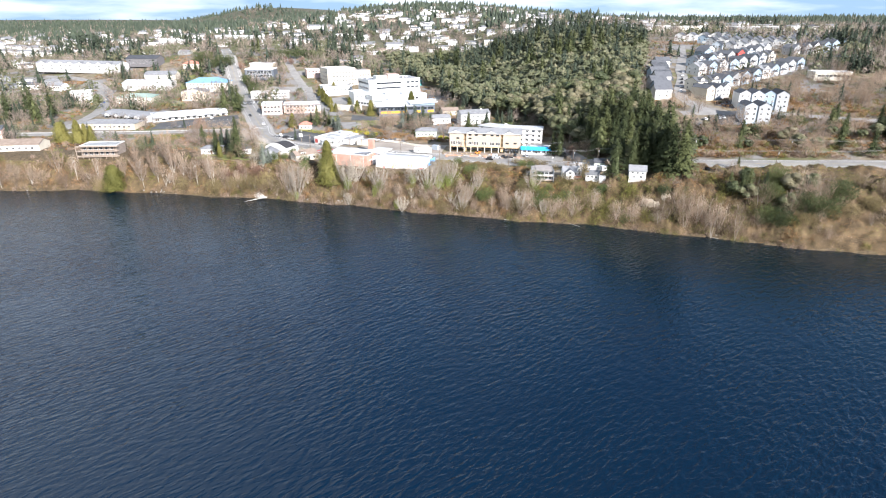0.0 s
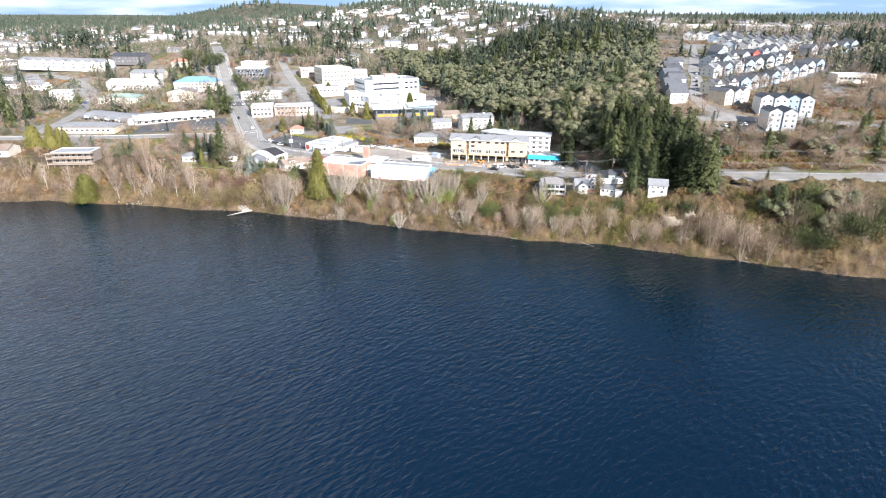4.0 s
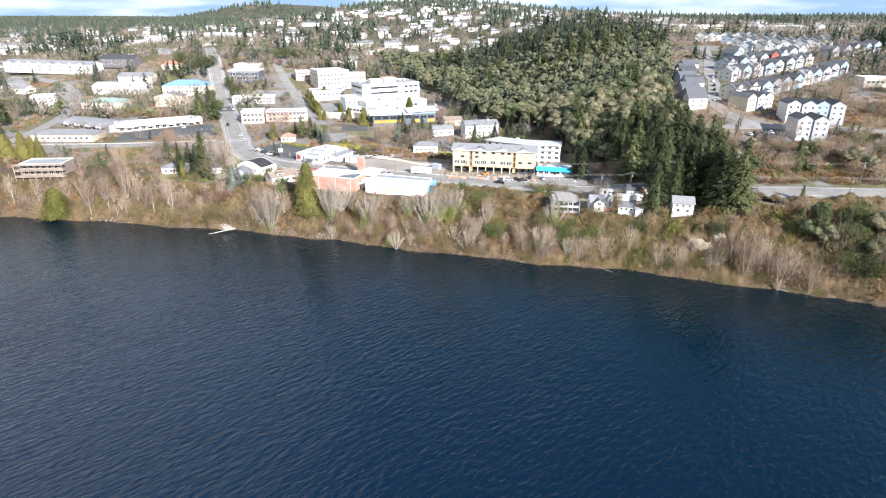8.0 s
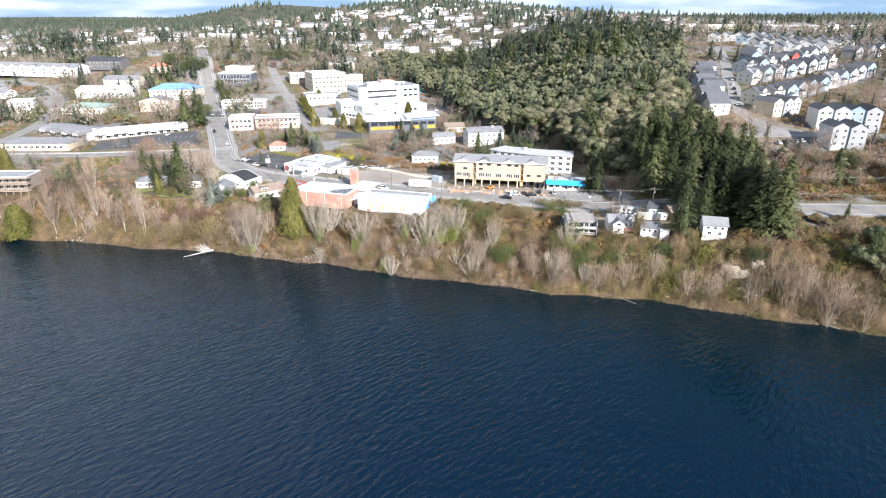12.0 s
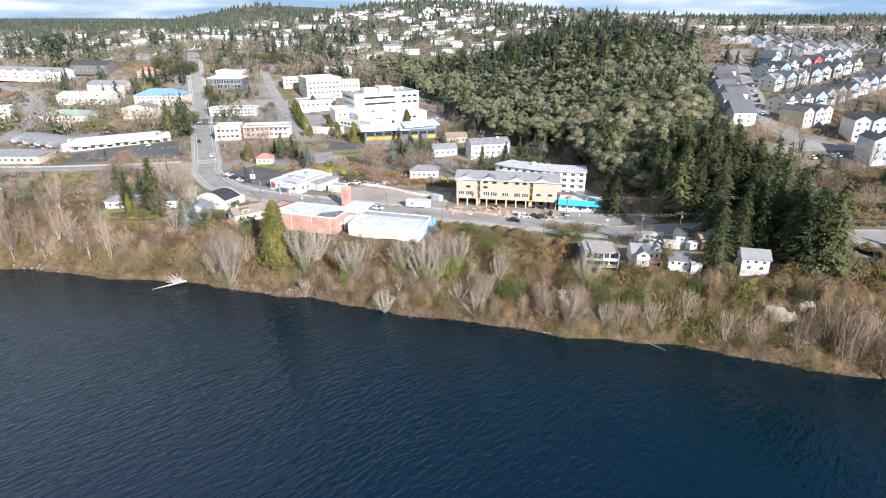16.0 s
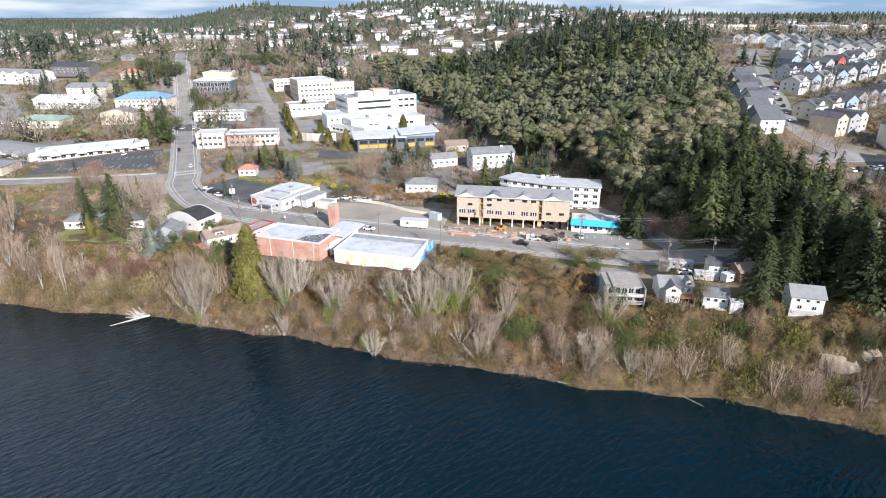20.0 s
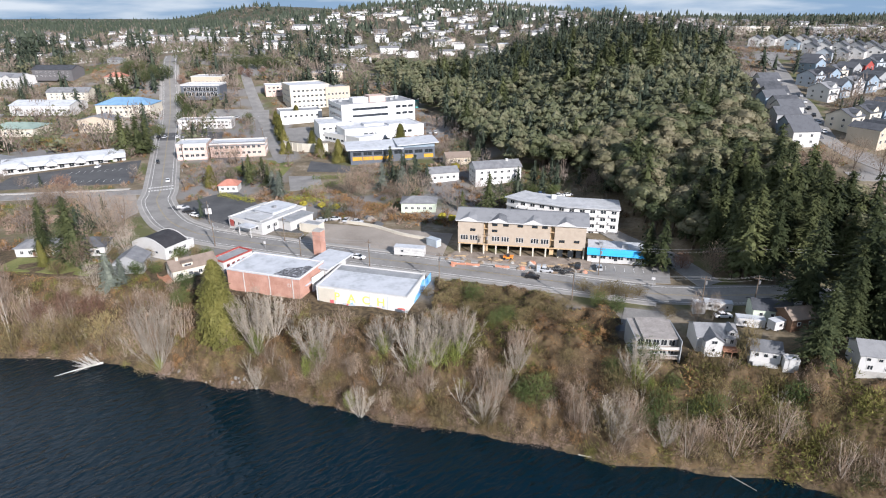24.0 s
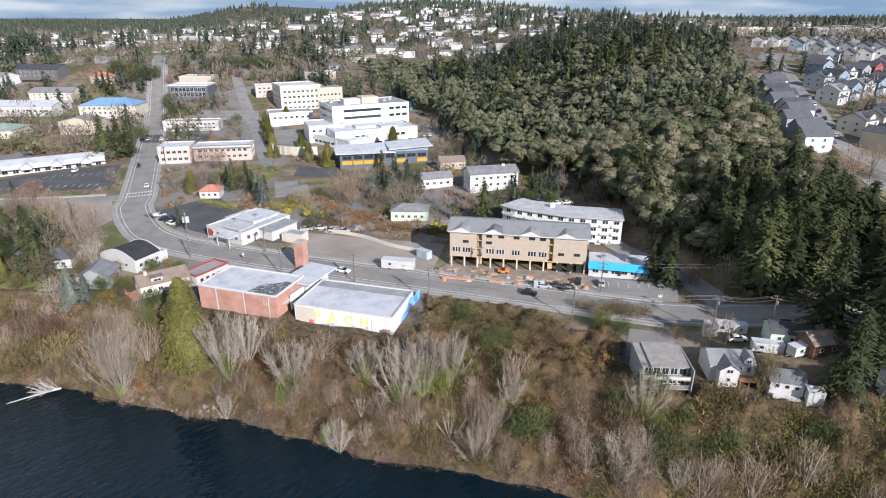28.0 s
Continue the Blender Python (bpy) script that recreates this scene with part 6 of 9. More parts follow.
def twig_crown(seed, twigs=900, wide=0.34, low=0.18, stems=3, thick=0.010, length=0.12, width=0.0022, rise=0.8, limbs=14):
    """A leafless tree one metre high: its limbs, and the haze of fine twigs round them."""
    rng = np.random.RandomState(seed)
    wood, mid, half = [], (low + 1) / 2, (1 - low) / 2
    for k in range(stems):
        a = 6.283 * (k + rng.uniform(-0.3, 0.3)) / stems
        o = wide * rng.uniform(0.2, 0.6) if stems > 1 else wide * 0.12
        path = [(o * q * math.cos(a) + rng.normal() * 0.008, o * q * math.sin(a) + rng.normal() * 0.008, z) for q, z in ((0.0, -0.03), (0.35, 0.28), (0.75, 0.58), (1.0, rng.uniform(0.84, 0.97)))]
        wood.append(limb(path, [thick * q for q in (1.0, 0.75, 0.45, 0.12)]))
        for _ in range(limbs // stems):
            i, f, b = rng.randint(1, 3), rng.rand(), rng.uniform(0, 6.283)
            p = np.array(path[i]) * (1 - f) + np.array(path[i + 1]) * f
            r = wide * rng.uniform(0.45, 0.9)
            e = p + np.array([r * math.cos(b), r * math.sin(b), rng.uniform(0.06, 0.24)])
            wood.append(limb([p, (p + e) / 2 + [0, 0, 0.03], e], [thick * 0.4, thick * 0.26, thick * 0.08], 3))
    d = rng.normal(size=(twigs, 3))
    d /= np.linalg.norm(d, axis=1)[:, None]
    p = d * (rng.rand(twigs, 1) ** 0.42) * [wide, wide, half * 0.95]
    p *= 1 + 0.16 * np.sin(np.arctan2(p[:, 1], p[:, 0]) * 3 + p[:, 2] * 9 + seed)[:, None]
    p[:, 2] += mid
    out = p - [0, 0, low * 0.6]
    out /= np.linalg.norm(out, axis=1)[:, None]
    q = out * 0.9 + np.array([0, 0, rise]) * 0.6 + rng.normal(size=p.shape) * 0.38
    q *= length * rng.uniform(0.5, 1.2, (twigs, 1)) / np.linalg.norm(q, axis=1)[:, None]
    return np.concatenate(wood), blades(rng, p - q * 0.6, p + q * 0.6, width * rng.uniform(0.6, 1.3, (twigs, 1)))


def vase_tree(seed, stems=17, shoots=26, twigs=5, spread=0.40, thick=0.0052):
    """A leafless alder one metre high: arching stems from one stool, feathered with rising shoots."""
    rng = np.random.RandomState(seed)
    wood, a0, b0 = [], [], []
    for k in range(stems):
        a = 6.283 * (k + rng.uniform(-0.4, 0.4)) / stems
        q = rng.uniform(0.12, 1.0) ** 0.8
        out, tall = spread * q, (1.0 - 0.46 * q * q) * rng.uniform(0.88, 1.04)
        side = rng.normal(0, 0.03)
        bow = lambda t: np.array([math.cos(a) * out * (1.35 * t - 0.35 * t * t) - math.sin(a) * side * t, math.sin(a) * out * (1.35 * t - 0.35 * t * t) + math.cos(a) * side * t, tall * t - 0.02])
        ts = (0.0, 0.25, 0.5, 0.75, 0.97)
        wood.append(limb([bow(t) for t in ts], [thick * rng.uniform(0.85, 1.15) * f for f in (1.0, 0.8, 0.56, 0.32, 0.08)], 3))
        for _ in range(shoots):
            t = rng.uniform(0.18, 0.98) ** 0.75
            o, d = bow(t), bow(min(1.0, t + 0.05)) - bow(t)
            d = d / np.linalg.norm(d) + rng.normal(size=3) * 0.34
            e = o + d / np.linalg.norm(d) * rng.uniform(0.09, 0.20) * (1.25 - 0.55 * t)
            a0.append(o), b0.append(e)
    a0, b0 = np.array(a0), np.array(b0)
    fine_a = np.repeat(a0, twigs, 0) + np.repeat(b0 - a0, twigs, 0) * rng.uniform(0.1, 0.95, (len(a0) * twigs, 1))
    d = np.repeat(b0 - a0, twigs, 0)
    d = d / np.linalg.norm(d, axis=1)[:, None] + rng.normal(size=fine_a.shape) * 0.42 + [0, 0, 0.15]
    fine_b = fine_a + d * rng.uniform(0.035, 0.085, (len(d), 1))
    return np.concatenate(wood), np.concatenate([blades(rng, a0, b0, 0.0024), blades(rng, fine_a, fine_b, 0.0016)])


def thicket_shape(seed, leaves=85, size=0.05, lank=1.0):
    """A dense shrub one metre high, of many small upright leaves or twig ends."""
    rng = np.random.RandomState(seed)
    d = rng.normal(size=(leaves, 3))
    d /= np.linalg.norm(d, axis=1)[:, None]
    d[:, 2] = np.abs(d[:, 2])
    p = d * rng.uniform(0.5, 1.1, (leaves, 1)) * [0.60, 0.60, 0.82]
    q = d * 0.8 + rng.normal(size=p.shape) * 0.5 + [0, 0, 0.5]
    q *= size * 2.4 * lank * rng.uniform(0.6, 1.4, (leaves, 1)) / np.linalg.norm(q, axis=1)[:, None]
    return blades(rng, p - q * 0.5, p + q, size * 0.55)


def haze_bush(seed, twigs=330, length=0.09, width=0.009):
    """A rounded shrub one metre high, of fine rising twigs or leaves with gaps between."""
    rng = np.random.RandomState(seed)
    d = rng.normal(size=(twigs, 3))
    d /= np.linalg.norm(d, axis=1)[:, None]
    d[:, 2] = np.abs(d[:, 2])
    lump = 1 + 0.16 * np.sin(np.arctan2(d[:, 1], d[:, 0]) * 3 + seed) + 0.12 * np.sin(np.arctan2(d[:, 1], d[:, 0]) * 7 + d[:, 2] * 9)
    p = d * (rng.uniform(0.35, 1.0, twigs) ** 0.6 * lump)[:, None] * [0.52, 0.52, 0.9]
    q = d * 0.8 + rng.normal(size=p.shape) * 0.4 + [0, 0, 0.55]
    q *= length * rng.uniform(0.6, 1.4, (twigs, 1)) / np.linalg.norm(q, axis=1)[:, None]
    return blades(rng, p - q, p + q, width)


def spire(seed, layers=5, n=6, slim=0.2):
    """A far fir one metre high: ragged skirts one above the other."""
    rng = np.random.RandomState(seed)
    tri = []
    for k in range(layers):
        lo, hi = 0.06 + 0.86 * k / layers, min(1.0, 0.06 + 0.86 * (k + 1.9) / layers)
        r = slim * (1 - k / layers) ** 0.8 + 0.012
        a = 6.283 * (np.arange(n) + rng.uniform(-0.3, 0.3, n) + 0.5 * (k % 2)) / n
        q = r * rng.uniform(0.6, 1.25, n)
        ring = np.stack([q * np.cos(a), q * np.sin(a), lo - 0.25 * q + rng.uniform(-0.02, 0.02, n)], 1)
        for i in range(n):
            tri.append((ring[i], ring[(i + 1) % n], (0, 0, hi)))
    return np.array([[tuple(p) for p in t] for t in tri])


def tri_mesh(name, tri, mat):
    return big_mesh(name, tri.reshape(-1, 3), np.arange(len(tri) * 3).reshape(-1, 3), mat)


def bare_mesh(shape, bark, twig):
    """A leafless tree's limbs and twigs as one crown, each with its own bark."""
    wood, fine = shape
    me = tri_mesh("crown", np.concatenate([wood, fine]), bark)
    me.materials.append(twig)
    me.polygons.foreach_set("material_index", np.repeat(np.array([0, 1], np.int32), [len(wood), len(fine)]))
    return me


def fir_shape(seed, whorls, per, leaves, wide, size, power=0.75):
    """A fir one metre high: whorls of drooping branches set with small sprays, round a dark core."""
    rng = np.random.RandomState(seed)
    k = whorls * per
    t = np.clip((np.repeat(np.arange(whorls), per) + rng.uniform(-0.45, 0.45, k)) / whorls, 0, 0.99)
    r = wide * (1 - t) ** power * rng.uniform(0.5, 1.2, k) + 0.012
    a = rng.uniform(0, 6.283, k)
    f = rng.uniform(0.2, 1.0, (k, leaves))
    out, side = np.stack([np.cos(a), np.sin(a), 0 * a], 1)[:, None], np.stack([-np.sin(a), np.cos(a), 0 * a], 1)[:, None]
    p = out * (r[:, None] * f)[..., None] + side * (r[:, None] * 0.2 * (1.1 - 0.7 * f) * rng.normal(size=f.shape))[..., None]
    p[..., 2] += (0.17 + 0.82 * t)[:, None] - 0.42 * r[:, None] * f ** 1.4
    s = size * rng.uniform(0.6, 1.3, f.shape)[..., None] * (0.45 + 0.55 * (1 - t))[:, None, None]
    down = np.array([0, 0, -1.0])
    twist = side + down * rng.uniform(-0.5, 0.5, f.shape)[..., None]
    tri = np.stack([p - twist * s * 0.6, p + twist * s * 0.6, p + (out * 1.7 + down * rng.uniform(0.2, 1.2, f.shape)[..., None]) * s], 2).reshape(-1, 3, 3)
    core, n = [], 7
    for lo, hi, r0, r1 in ((0.18, 0.5, wide * 0.40, wide * 0.27), (0.5, 0.97, wide * 0.27, 0.002)):
        c = [[(q * math.cos(6.283 * i / n), q * math.sin(6.283 * i / n), z) for i in range(n + 1)] for q, z in ((r0, lo), (r1, hi))]
        for i in range(n):
            core += [(c[0][i], c[0][i + 1], c[1][i + 1]), (c[0][i], c[1][i + 1], c[1][i])]
    return np.concatenate([tri, np.array(core)])


def dense_cone(seed, leaves=5500, wide=0.27, power=0.7, size=0.0115):
    """A close-leaved column one metre high, lumpy, of many small drooping sprays."""
    rng = np.random.RandomState(seed)
    z = rng.uniform(0.0, 1.0, leaves) ** 1.15
    a = rng.uniform(0, 6.283, leaves)
    lump = 1 + 0.16 * np.sin(a * 3 + z * 9 + seed) + 0.12 * np.sin(a * 7 - z * 23)
    r = wide * (1 - z) ** power * lump * rng.uniform(0.72, 1.08, leaves)
    p = np.stack([r * np.cos(a), r * np.sin(a), 0.03 + 0.97 * z], 1)
    out = np.stack([np.cos(a), np.sin(a), rng.uniform(-0.9, 0.1, leaves)], 1)
    side = np.stack([-np.sin(a), np.cos(a), rng.uniform(-0.5, 0.5, leaves)], 1)
    s = size * rng.uniform(0.6, 1.5, (leaves, 1))
    zs, n, core = np.linspace(0.03, 0.97, 9), 12, []
    rings = [[(0.78 * wide * (1 - q) ** power * (1 + 0.14 * math.sin(6.283 * i / n * 3 + q * 9 + seed)) * math.cos(6.283 * i / n), 0.78 * wide * (1 - q) ** power * (1 + 0.14 * math.sin(6.283 * i / n * 3 + q * 9 + seed)) * math.sin(6.283 * i / n), q) for i in range(n + 1)] for q in zs]
    for a, b in zip(rings, rings[1:]):
        for i in range(n):
            core += [(a[i], a[i + 1], b[i + 1]), (a[i], b[i + 1], b[i])]
    return np.concatenate([np.stack([p - side * s, p + side * s, p + out * s * 1.9], 1), np.array(core)])


TRUNK = Geo().tube((0, 0, -0.03), (0, 0, 0.5), 0.018, 0.011, 6).tube((0, 0, 0.5), (0, 0, 0.95), 0.011, 0.003, 5)
TRUNK_MESH = TRUNK.data("trunk", BARK)


def limbed_trunk(seed):
    rng = random.Random(seed)
    g = Geo().tube((0, 0, -0.03), (0.02, 0, 0.35), 0.024, 0.016, 6)
    for i in range(5):
        a = 6.283 * i / 5 + rng.uniform(-0.4, 0.4)
        g.tube((0.02, 0, 0.33), (0.22 * math.cos(a), 0.22 * math.sin(a), rng.uniform(0.6, 0.8)), 0.011, 0.004, 5)
    return g.data("trunk", BARK)


FIR_MESH = [tri_mesh("crown", fir_shape(i, 22, 8, 8, 0.19 + 0.02 * (i % 3), 0.034), FIR) for i in range(5)]
HERO_FIR = [tri_mesh("crown", fir_shape(700 + i, 30, 9, 13, 0.19 + 0.02 * i, 0.022), FIR) for i in range(3)]
CEDAR_MESH = [tri_mesh("crown", dense_cone(40 + i, 7000, 0.27, 0.62, 0.0105), CEDAR) for i in range(2)]
SPRUCE_MESH = [tri_mesh("crown", fir_shape(50 + i, 20, 8, 10, 0.23, 0.032), SPRUCE) for i in range(2)]
ROUND_CEDAR = [tri_mesh("crown", dense_cone(60 + i, 4000, 0.42, 0.38, 0.019), CEDAR) for i in range(2)]
MADRONA_MESH = [tri_mesh("crown", crown_shape(60 + i, 15, 92, 0.021, 0.9, 0.25), MADRONA) for i in range(5)]
BUSH_MESH = [tri_mesh("crown", np.concatenate(twig_crown(80 + i, 1700, 0.46, 0.0, 3, 0.01, 0.055, 0.012, 0.6)), BUSH_BRIGHT) for i in range(2)]
RUSSET_MESH = tri_mesh("crown", np.concatenate(twig_crown(90, 1700, 0.44, 0.05, 3, 0.01, 0.07, 0.008, 0.5)), RUSSET)
GOLD_MESH = tri_mesh("crown", crown_shape(91, 14, 110, 0.024, 0.9, 0.0), GOLD)
GREEN_TREE_MESH = tri_mesh("crown", np.concatenate(twig_crown(92, 2400, 0.42, 0.06, 3, 0.012, 0.05, 0.0105, 0.5)), leafy("evergreen_hedge_leaves", (0.036, 0.05, 0.02), (0.088, 0.102, 0.036)))
LIMBED = [limbed_trunk(i) for i in range(2)]
FAN_MESH = [bare_mesh(vase_tree(500 + i, 17 + i, 34, 5, 0.40 + 0.03 * i, 0.0042), PALE_BARK, SHOOTS) for i in range(4)]
BIRCH_MESH = [bare_mesh(twig_crown(510 + i, 700, 0.19 + 0.02 * i, 0.22, 1 + i, 0.0085, 0.10, 0.0022, 1.0), PALE_BARK, TWIG) for i in range(3)]
LEAN_BIRCH = [bare_mesh(vase_tree(515 + i, 11, 32, 5, 0.30, 0.0045), PALE_BARK, TWIG) for i in range(2)]
WIDE_FAN = [bare_mesh(twig_crown(560 + i, 1100, 0.46, 0.16, 3, 0.012, 0.11, 0.0026, 0.5, 18), BARK, TWIG) for i in range(3)]
TALL_BROWN = [bare_mesh(twig_crown(570 + i, 1000, 0.27 + 0.03 * i, 0.06, 4, 0.008, 0.12, 0.0024, 1.1, 16), SHOOTS, TWIG) for i in range(3)]
BROWN_FAN = [bare_mesh(twig_crown(540 + i, 620, 0.44, 0.02, 5, 0.009, 0.16, 0.0038, 0.9, 10), SHOOTS, TWIG) for i in range(3)]
ROUND_BARE = [bare_mesh(twig_crown(580 + i, 1300, 0.5, 0.12, 4, 0.012, 0.12, 0.0022, 0.5, 20), SHOOTS, SHOOTS) for i in range(3)]
PALE_FAN = [bare_mesh(vase_tree(590 + i, 9, 18, 4, 0.5, 0.008), PALE_BARK, SHOOTS) for i in range(2)]
WILLOW_MESH = [bare_mesh(twig_crown(530 + i, 1500, 0.44, 0.0, 4, 0.008, 0.085, 0.0062, 0.8), WILLOW, WILLOW) for i in range(3)]


def plant(name, x, y, size, crowns, trunk, label, rng, group="", wide=1.0, lift=0.0):
    """One tree of its own: a trunk and a crown, turned and stretched a little."""
    t = thing(name, at(x, y, rng.uniform(0, 360), lift - 0.1), label, "tree", group)
    t.scale = (size * wide * rng.uniform(0.9, 1.1), size * wide * rng.uniform(0.9, 1.1), size)
    if trunk:
        part("trunk", trunk, None, t)
    part("crown", rng.choice(crowns), None, t)
    return t


def joined(name, shapes, spots, mat, label, category):
    """Many small plants as one mesh. spots: x, y, height, width, turn."""
    parts = []
    for k, (x, y, h, w, turn) in enumerate(spots):
        s = shapes[k % len(shapes)]
        c, n = math.cos(turn), math.sin(turn)
        p = s * [w, w, h]
        parts.append(np.stack([p[..., 0] * c - p[..., 1] * n + x, p[..., 0] * n + p[..., 1] * c + y, p[..., 2] + ground_z(x, y) - 0.15], -1))
    ob = new(name, tri_mesh(name, np.concatenate(parts), mat))
    return tagged(ob, label, category, kind="stuff")




def grow_forest():
    rng = random.Random(21)
    firs, madronas, far_fir, far_mad = [], [], [], []
    for j in range(140):
        for i in range(59):
            x, y = -80 + 5.4 * i + rng.uniform(-3, 3), 190 + 5.4 * j + rng.uniform(-3, 3)
            if not inside(x, y, FOREST):
                continue
            if min((Vector((x, y)) - p).length for p in HILL) < 5 or min((Vector((x, y)) - p).length for p in MAIN[150:]) < 9:
                continue
            right = step(60, 100, x) * (1 - step(228, 268, y))
            top = step(430, 560, y)
            is_fir = rng.random() < 0.06 + 0.62 * right + 0.44 * top * step(-5, 55, x)
            if y > 430 and rng.random() < 0.42 + 0.25 * (y > 600):
                continue
            (firs if is_fir else madronas).append((x, y)) if y < 330 else (far_fir if is_fir else far_mad).append((x, y))
    firs.sort(key=lambda p: p[1]), madronas.sort(key=lambda p: p[1])
    far_fir += firs[150:]
    far_mad += madronas[190:]
    for x, y in firs[:150]:
        plant("fir_tree", x, y, rng.uniform(17, 28), FIR_MESH, TRUNK_MESH, "tall dark green fir in the wooded hillside", rng, "trees of the wood", 1.05)
    for x, y in madronas[:190]:
        plant("madrona_tree", x, y, rng.uniform(12, 19), MADRONA_MESH, rng.choice(LIMBED), "grey-green broadleaf evergreen in the wooded hillside", rng, "trees of the wood", 1.25)
    lean = [fir_shape(100 + i, 11, 6, 3, 0.21, 0.062) for i in range(6)]
    leafy_far = [crown_shape(120 + i, 8, 22, 0.031, 0.9, 0.2, False) for i in range(5)]
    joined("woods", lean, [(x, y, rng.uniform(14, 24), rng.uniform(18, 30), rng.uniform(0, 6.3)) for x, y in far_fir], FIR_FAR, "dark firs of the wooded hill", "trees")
    joined("woods", leafy_far, [(x, y, rng.uniform(10, 17), rng.uniform(13, 19), rng.uniform(0, 6.3)) for x, y in far_mad], MADRONA_FAR, "grey-green broadleaf trees of the wooded hill", "trees")


grow_forest()


def footprints(room):
    """The plans of the houses, with some room round them."""
    out = []
    for ob in scene.objects:
        if ob.parent is None and ob.get("category") in ("house", "building", "office", "shop", "hospital", "kiosk", "shed", "garage", "tower", "warehouse"):
            pts = [ob.matrix_basis @ c.matrix_basis @ Vector(v) for c in ob.children if c.type == "MESH" for v in (c.bound_box[0], c.bound_box[6])]
            if pts:
                out.append((min(p.x for p in pts) - room, max(p.x for p in pts) + room, min(p.y for p in pts) - room, max(p.y for p in pts) + room))
    return out


def grow_bank():
    """The thicket on the bluff, from over the water's edge up to the gardens: its mass, then its leaves and twigs."""
    rng = np.random.RandomState(33)
    road = np.array([tuple(p) for line in (MAIN, EAST) for p in line[::2]])
    xs = np.concatenate([np.arange(-330, -122, 1.0), np.arange(-122, 150, 0.5), np.arange(150, 300, 1.0)])
    ds = np.concatenate([np.arange(-1.2, 34, 0.5), np.arange(34, 66, 1.0)])
    top = np.where((xs > -95) & (xs < -66), 22, np.where(xs < -140, 15, np.where(xs < -66, 21, np.where(xs < -4, 19.5, np.where(xs < 46, 52, np.where(xs < 104, 20.5, np.where(xs < 112, 30, 64)))))))
    verts = np.empty((len(ds), len(xs), 3), np.float32)
    kind, thick = np.empty(verts.shape[:2]), np.empty(verts.shape[:2])
    plots = [b for b in footprints(0.6) if b[2] < 240]
    for i, x in enumerate(xs):
        shore = shore_y(x)
        for j, d in enumerate(ds):
            y = shore + d / 0.945
            n1, n2, n3 = noise.noise((x * 0.09, y * 0.09, 2)), noise.noise((x * 0.26, y * 0.26, 5)), noise.noise((x * 0.7, y * 0.7, 8))
            h = 0.9 + 1.5 * n1 + 1.4 * n2 + 0.9 * n3 + 0.4 * noise.noise((x * 1.7, y * 1.7, 1)) + step(25, 60, x) * (0.5 + 3.2 * max(0.0, noise.noise((x * 0.13, y * 0.13, 4)) + 0.1))
            h = max(0.3, h) * step(-1.2, 1.2, d) * (1 - step(top[i] - 2.5, top[i], d))
            if d > 21 and noise.noise((x * 0.05, y * 0.05, 9)) > (0.26 if x < 104 else 0.42) or (x - 38) ** 2 + (y - 194) ** 2 < 40:
                h = 0
            if 89 < x < 105 and 3 < d < 14 and n2 > 0.0:
                h *= 0.1
            if h and any(x0 < x < x1 and y0 < y < y1 for x0, x1, y0, y1 in plots) or inside(x, y, [(-142, 216), (-108, 212), (-108, 224), (-140, 226)]):
                h = 0
            base = ground_z(x, y) + (0.9 * noise.noise((x * 0.13, y * 0.13, 0)) * min(1, d / 4) if 1 < d < 30 else 0)
            verts[j, i], thick[j, i] = (x, y, base - 0.25 + h), h
            kind[j, i] = 1.3 * noise.noise((x * 0.045, y * 0.06, 0)) + 0.3 * n3 + 0.7 * noise.noise((x * 0.16, y * 0.16, 7)) - 0.1 * step(0, 40, x) + 0.16 * step(52, 72, x) - (0.4 if d < 3 else 0)
    for j in range(len(ds)):
        gap = np.sqrt(((verts[j, :, None, :2] - road[None]) ** 2).sum(-1)).min(1)
        thick[j, gap < 8.6] = 0
    keep = thick > 0.05
    n = len(xs)
    a = (np.arange(len(ds) - 1)[:, None] * n + np.arange(n - 1)[None])[keep[:-1, :-1] & keep[1:, :-1] & keep[:-1, 1:] & keep[1:, 1:]]
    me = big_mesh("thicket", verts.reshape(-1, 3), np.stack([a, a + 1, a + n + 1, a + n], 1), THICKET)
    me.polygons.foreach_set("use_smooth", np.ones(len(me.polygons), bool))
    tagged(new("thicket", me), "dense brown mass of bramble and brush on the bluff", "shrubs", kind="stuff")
    flat, f = verts.reshape(-1, 3), kind.ravel()
    share = np.where(keep, 1.0, 0.0) * np.where((xs > -122) & (xs < 150), 1.0, 1.7)[None] * np.where(ds > 34, 1.5, 1.0)[:, None]
    pick = rng.choice(len(flat), 430000, p=(share / share.sum()).ravel())
    p = flat[pick] + rng.uniform(-0.5, 0.5, (len(pick), 3)) * [1.0, 1.0, 0.3]
    g = f[pick] + rng.uniform(-0.16, 0.16, len(pick))
    q = rng.normal(size=p.shape) * [0.55, 0.55, 0.4] + [0, -0.25, 0.9]
    q /= np.linalg.norm(q, axis=1)[:, None]
    for name, hit, length, width, mat, label in (
        ("red", (g <= 0.05) & (g > -0.42), 0.42, 0.045, TWIG_RED, "reddish-brown bramble leaves on the bluff"),
        ("green", g > 0.05, 0.34, 0.055, BRAMBLE, "olive green bramble leaves on the bluff"),
        ("grey", g <= -0.42, 0.8, 0.028, TWIG_GREY, "grey-brown leafless twigs on the bluff"),
    ):
        e = q[hit] * length * rng.uniform(0.5, 1.3, (hit.sum(), 1))
        tagged(new("brush", tri_mesh("brush", blades(rng, p[hit] - e * 0.4, p[hit] + e, width), mat)), label, "shrubs", kind="stuff")
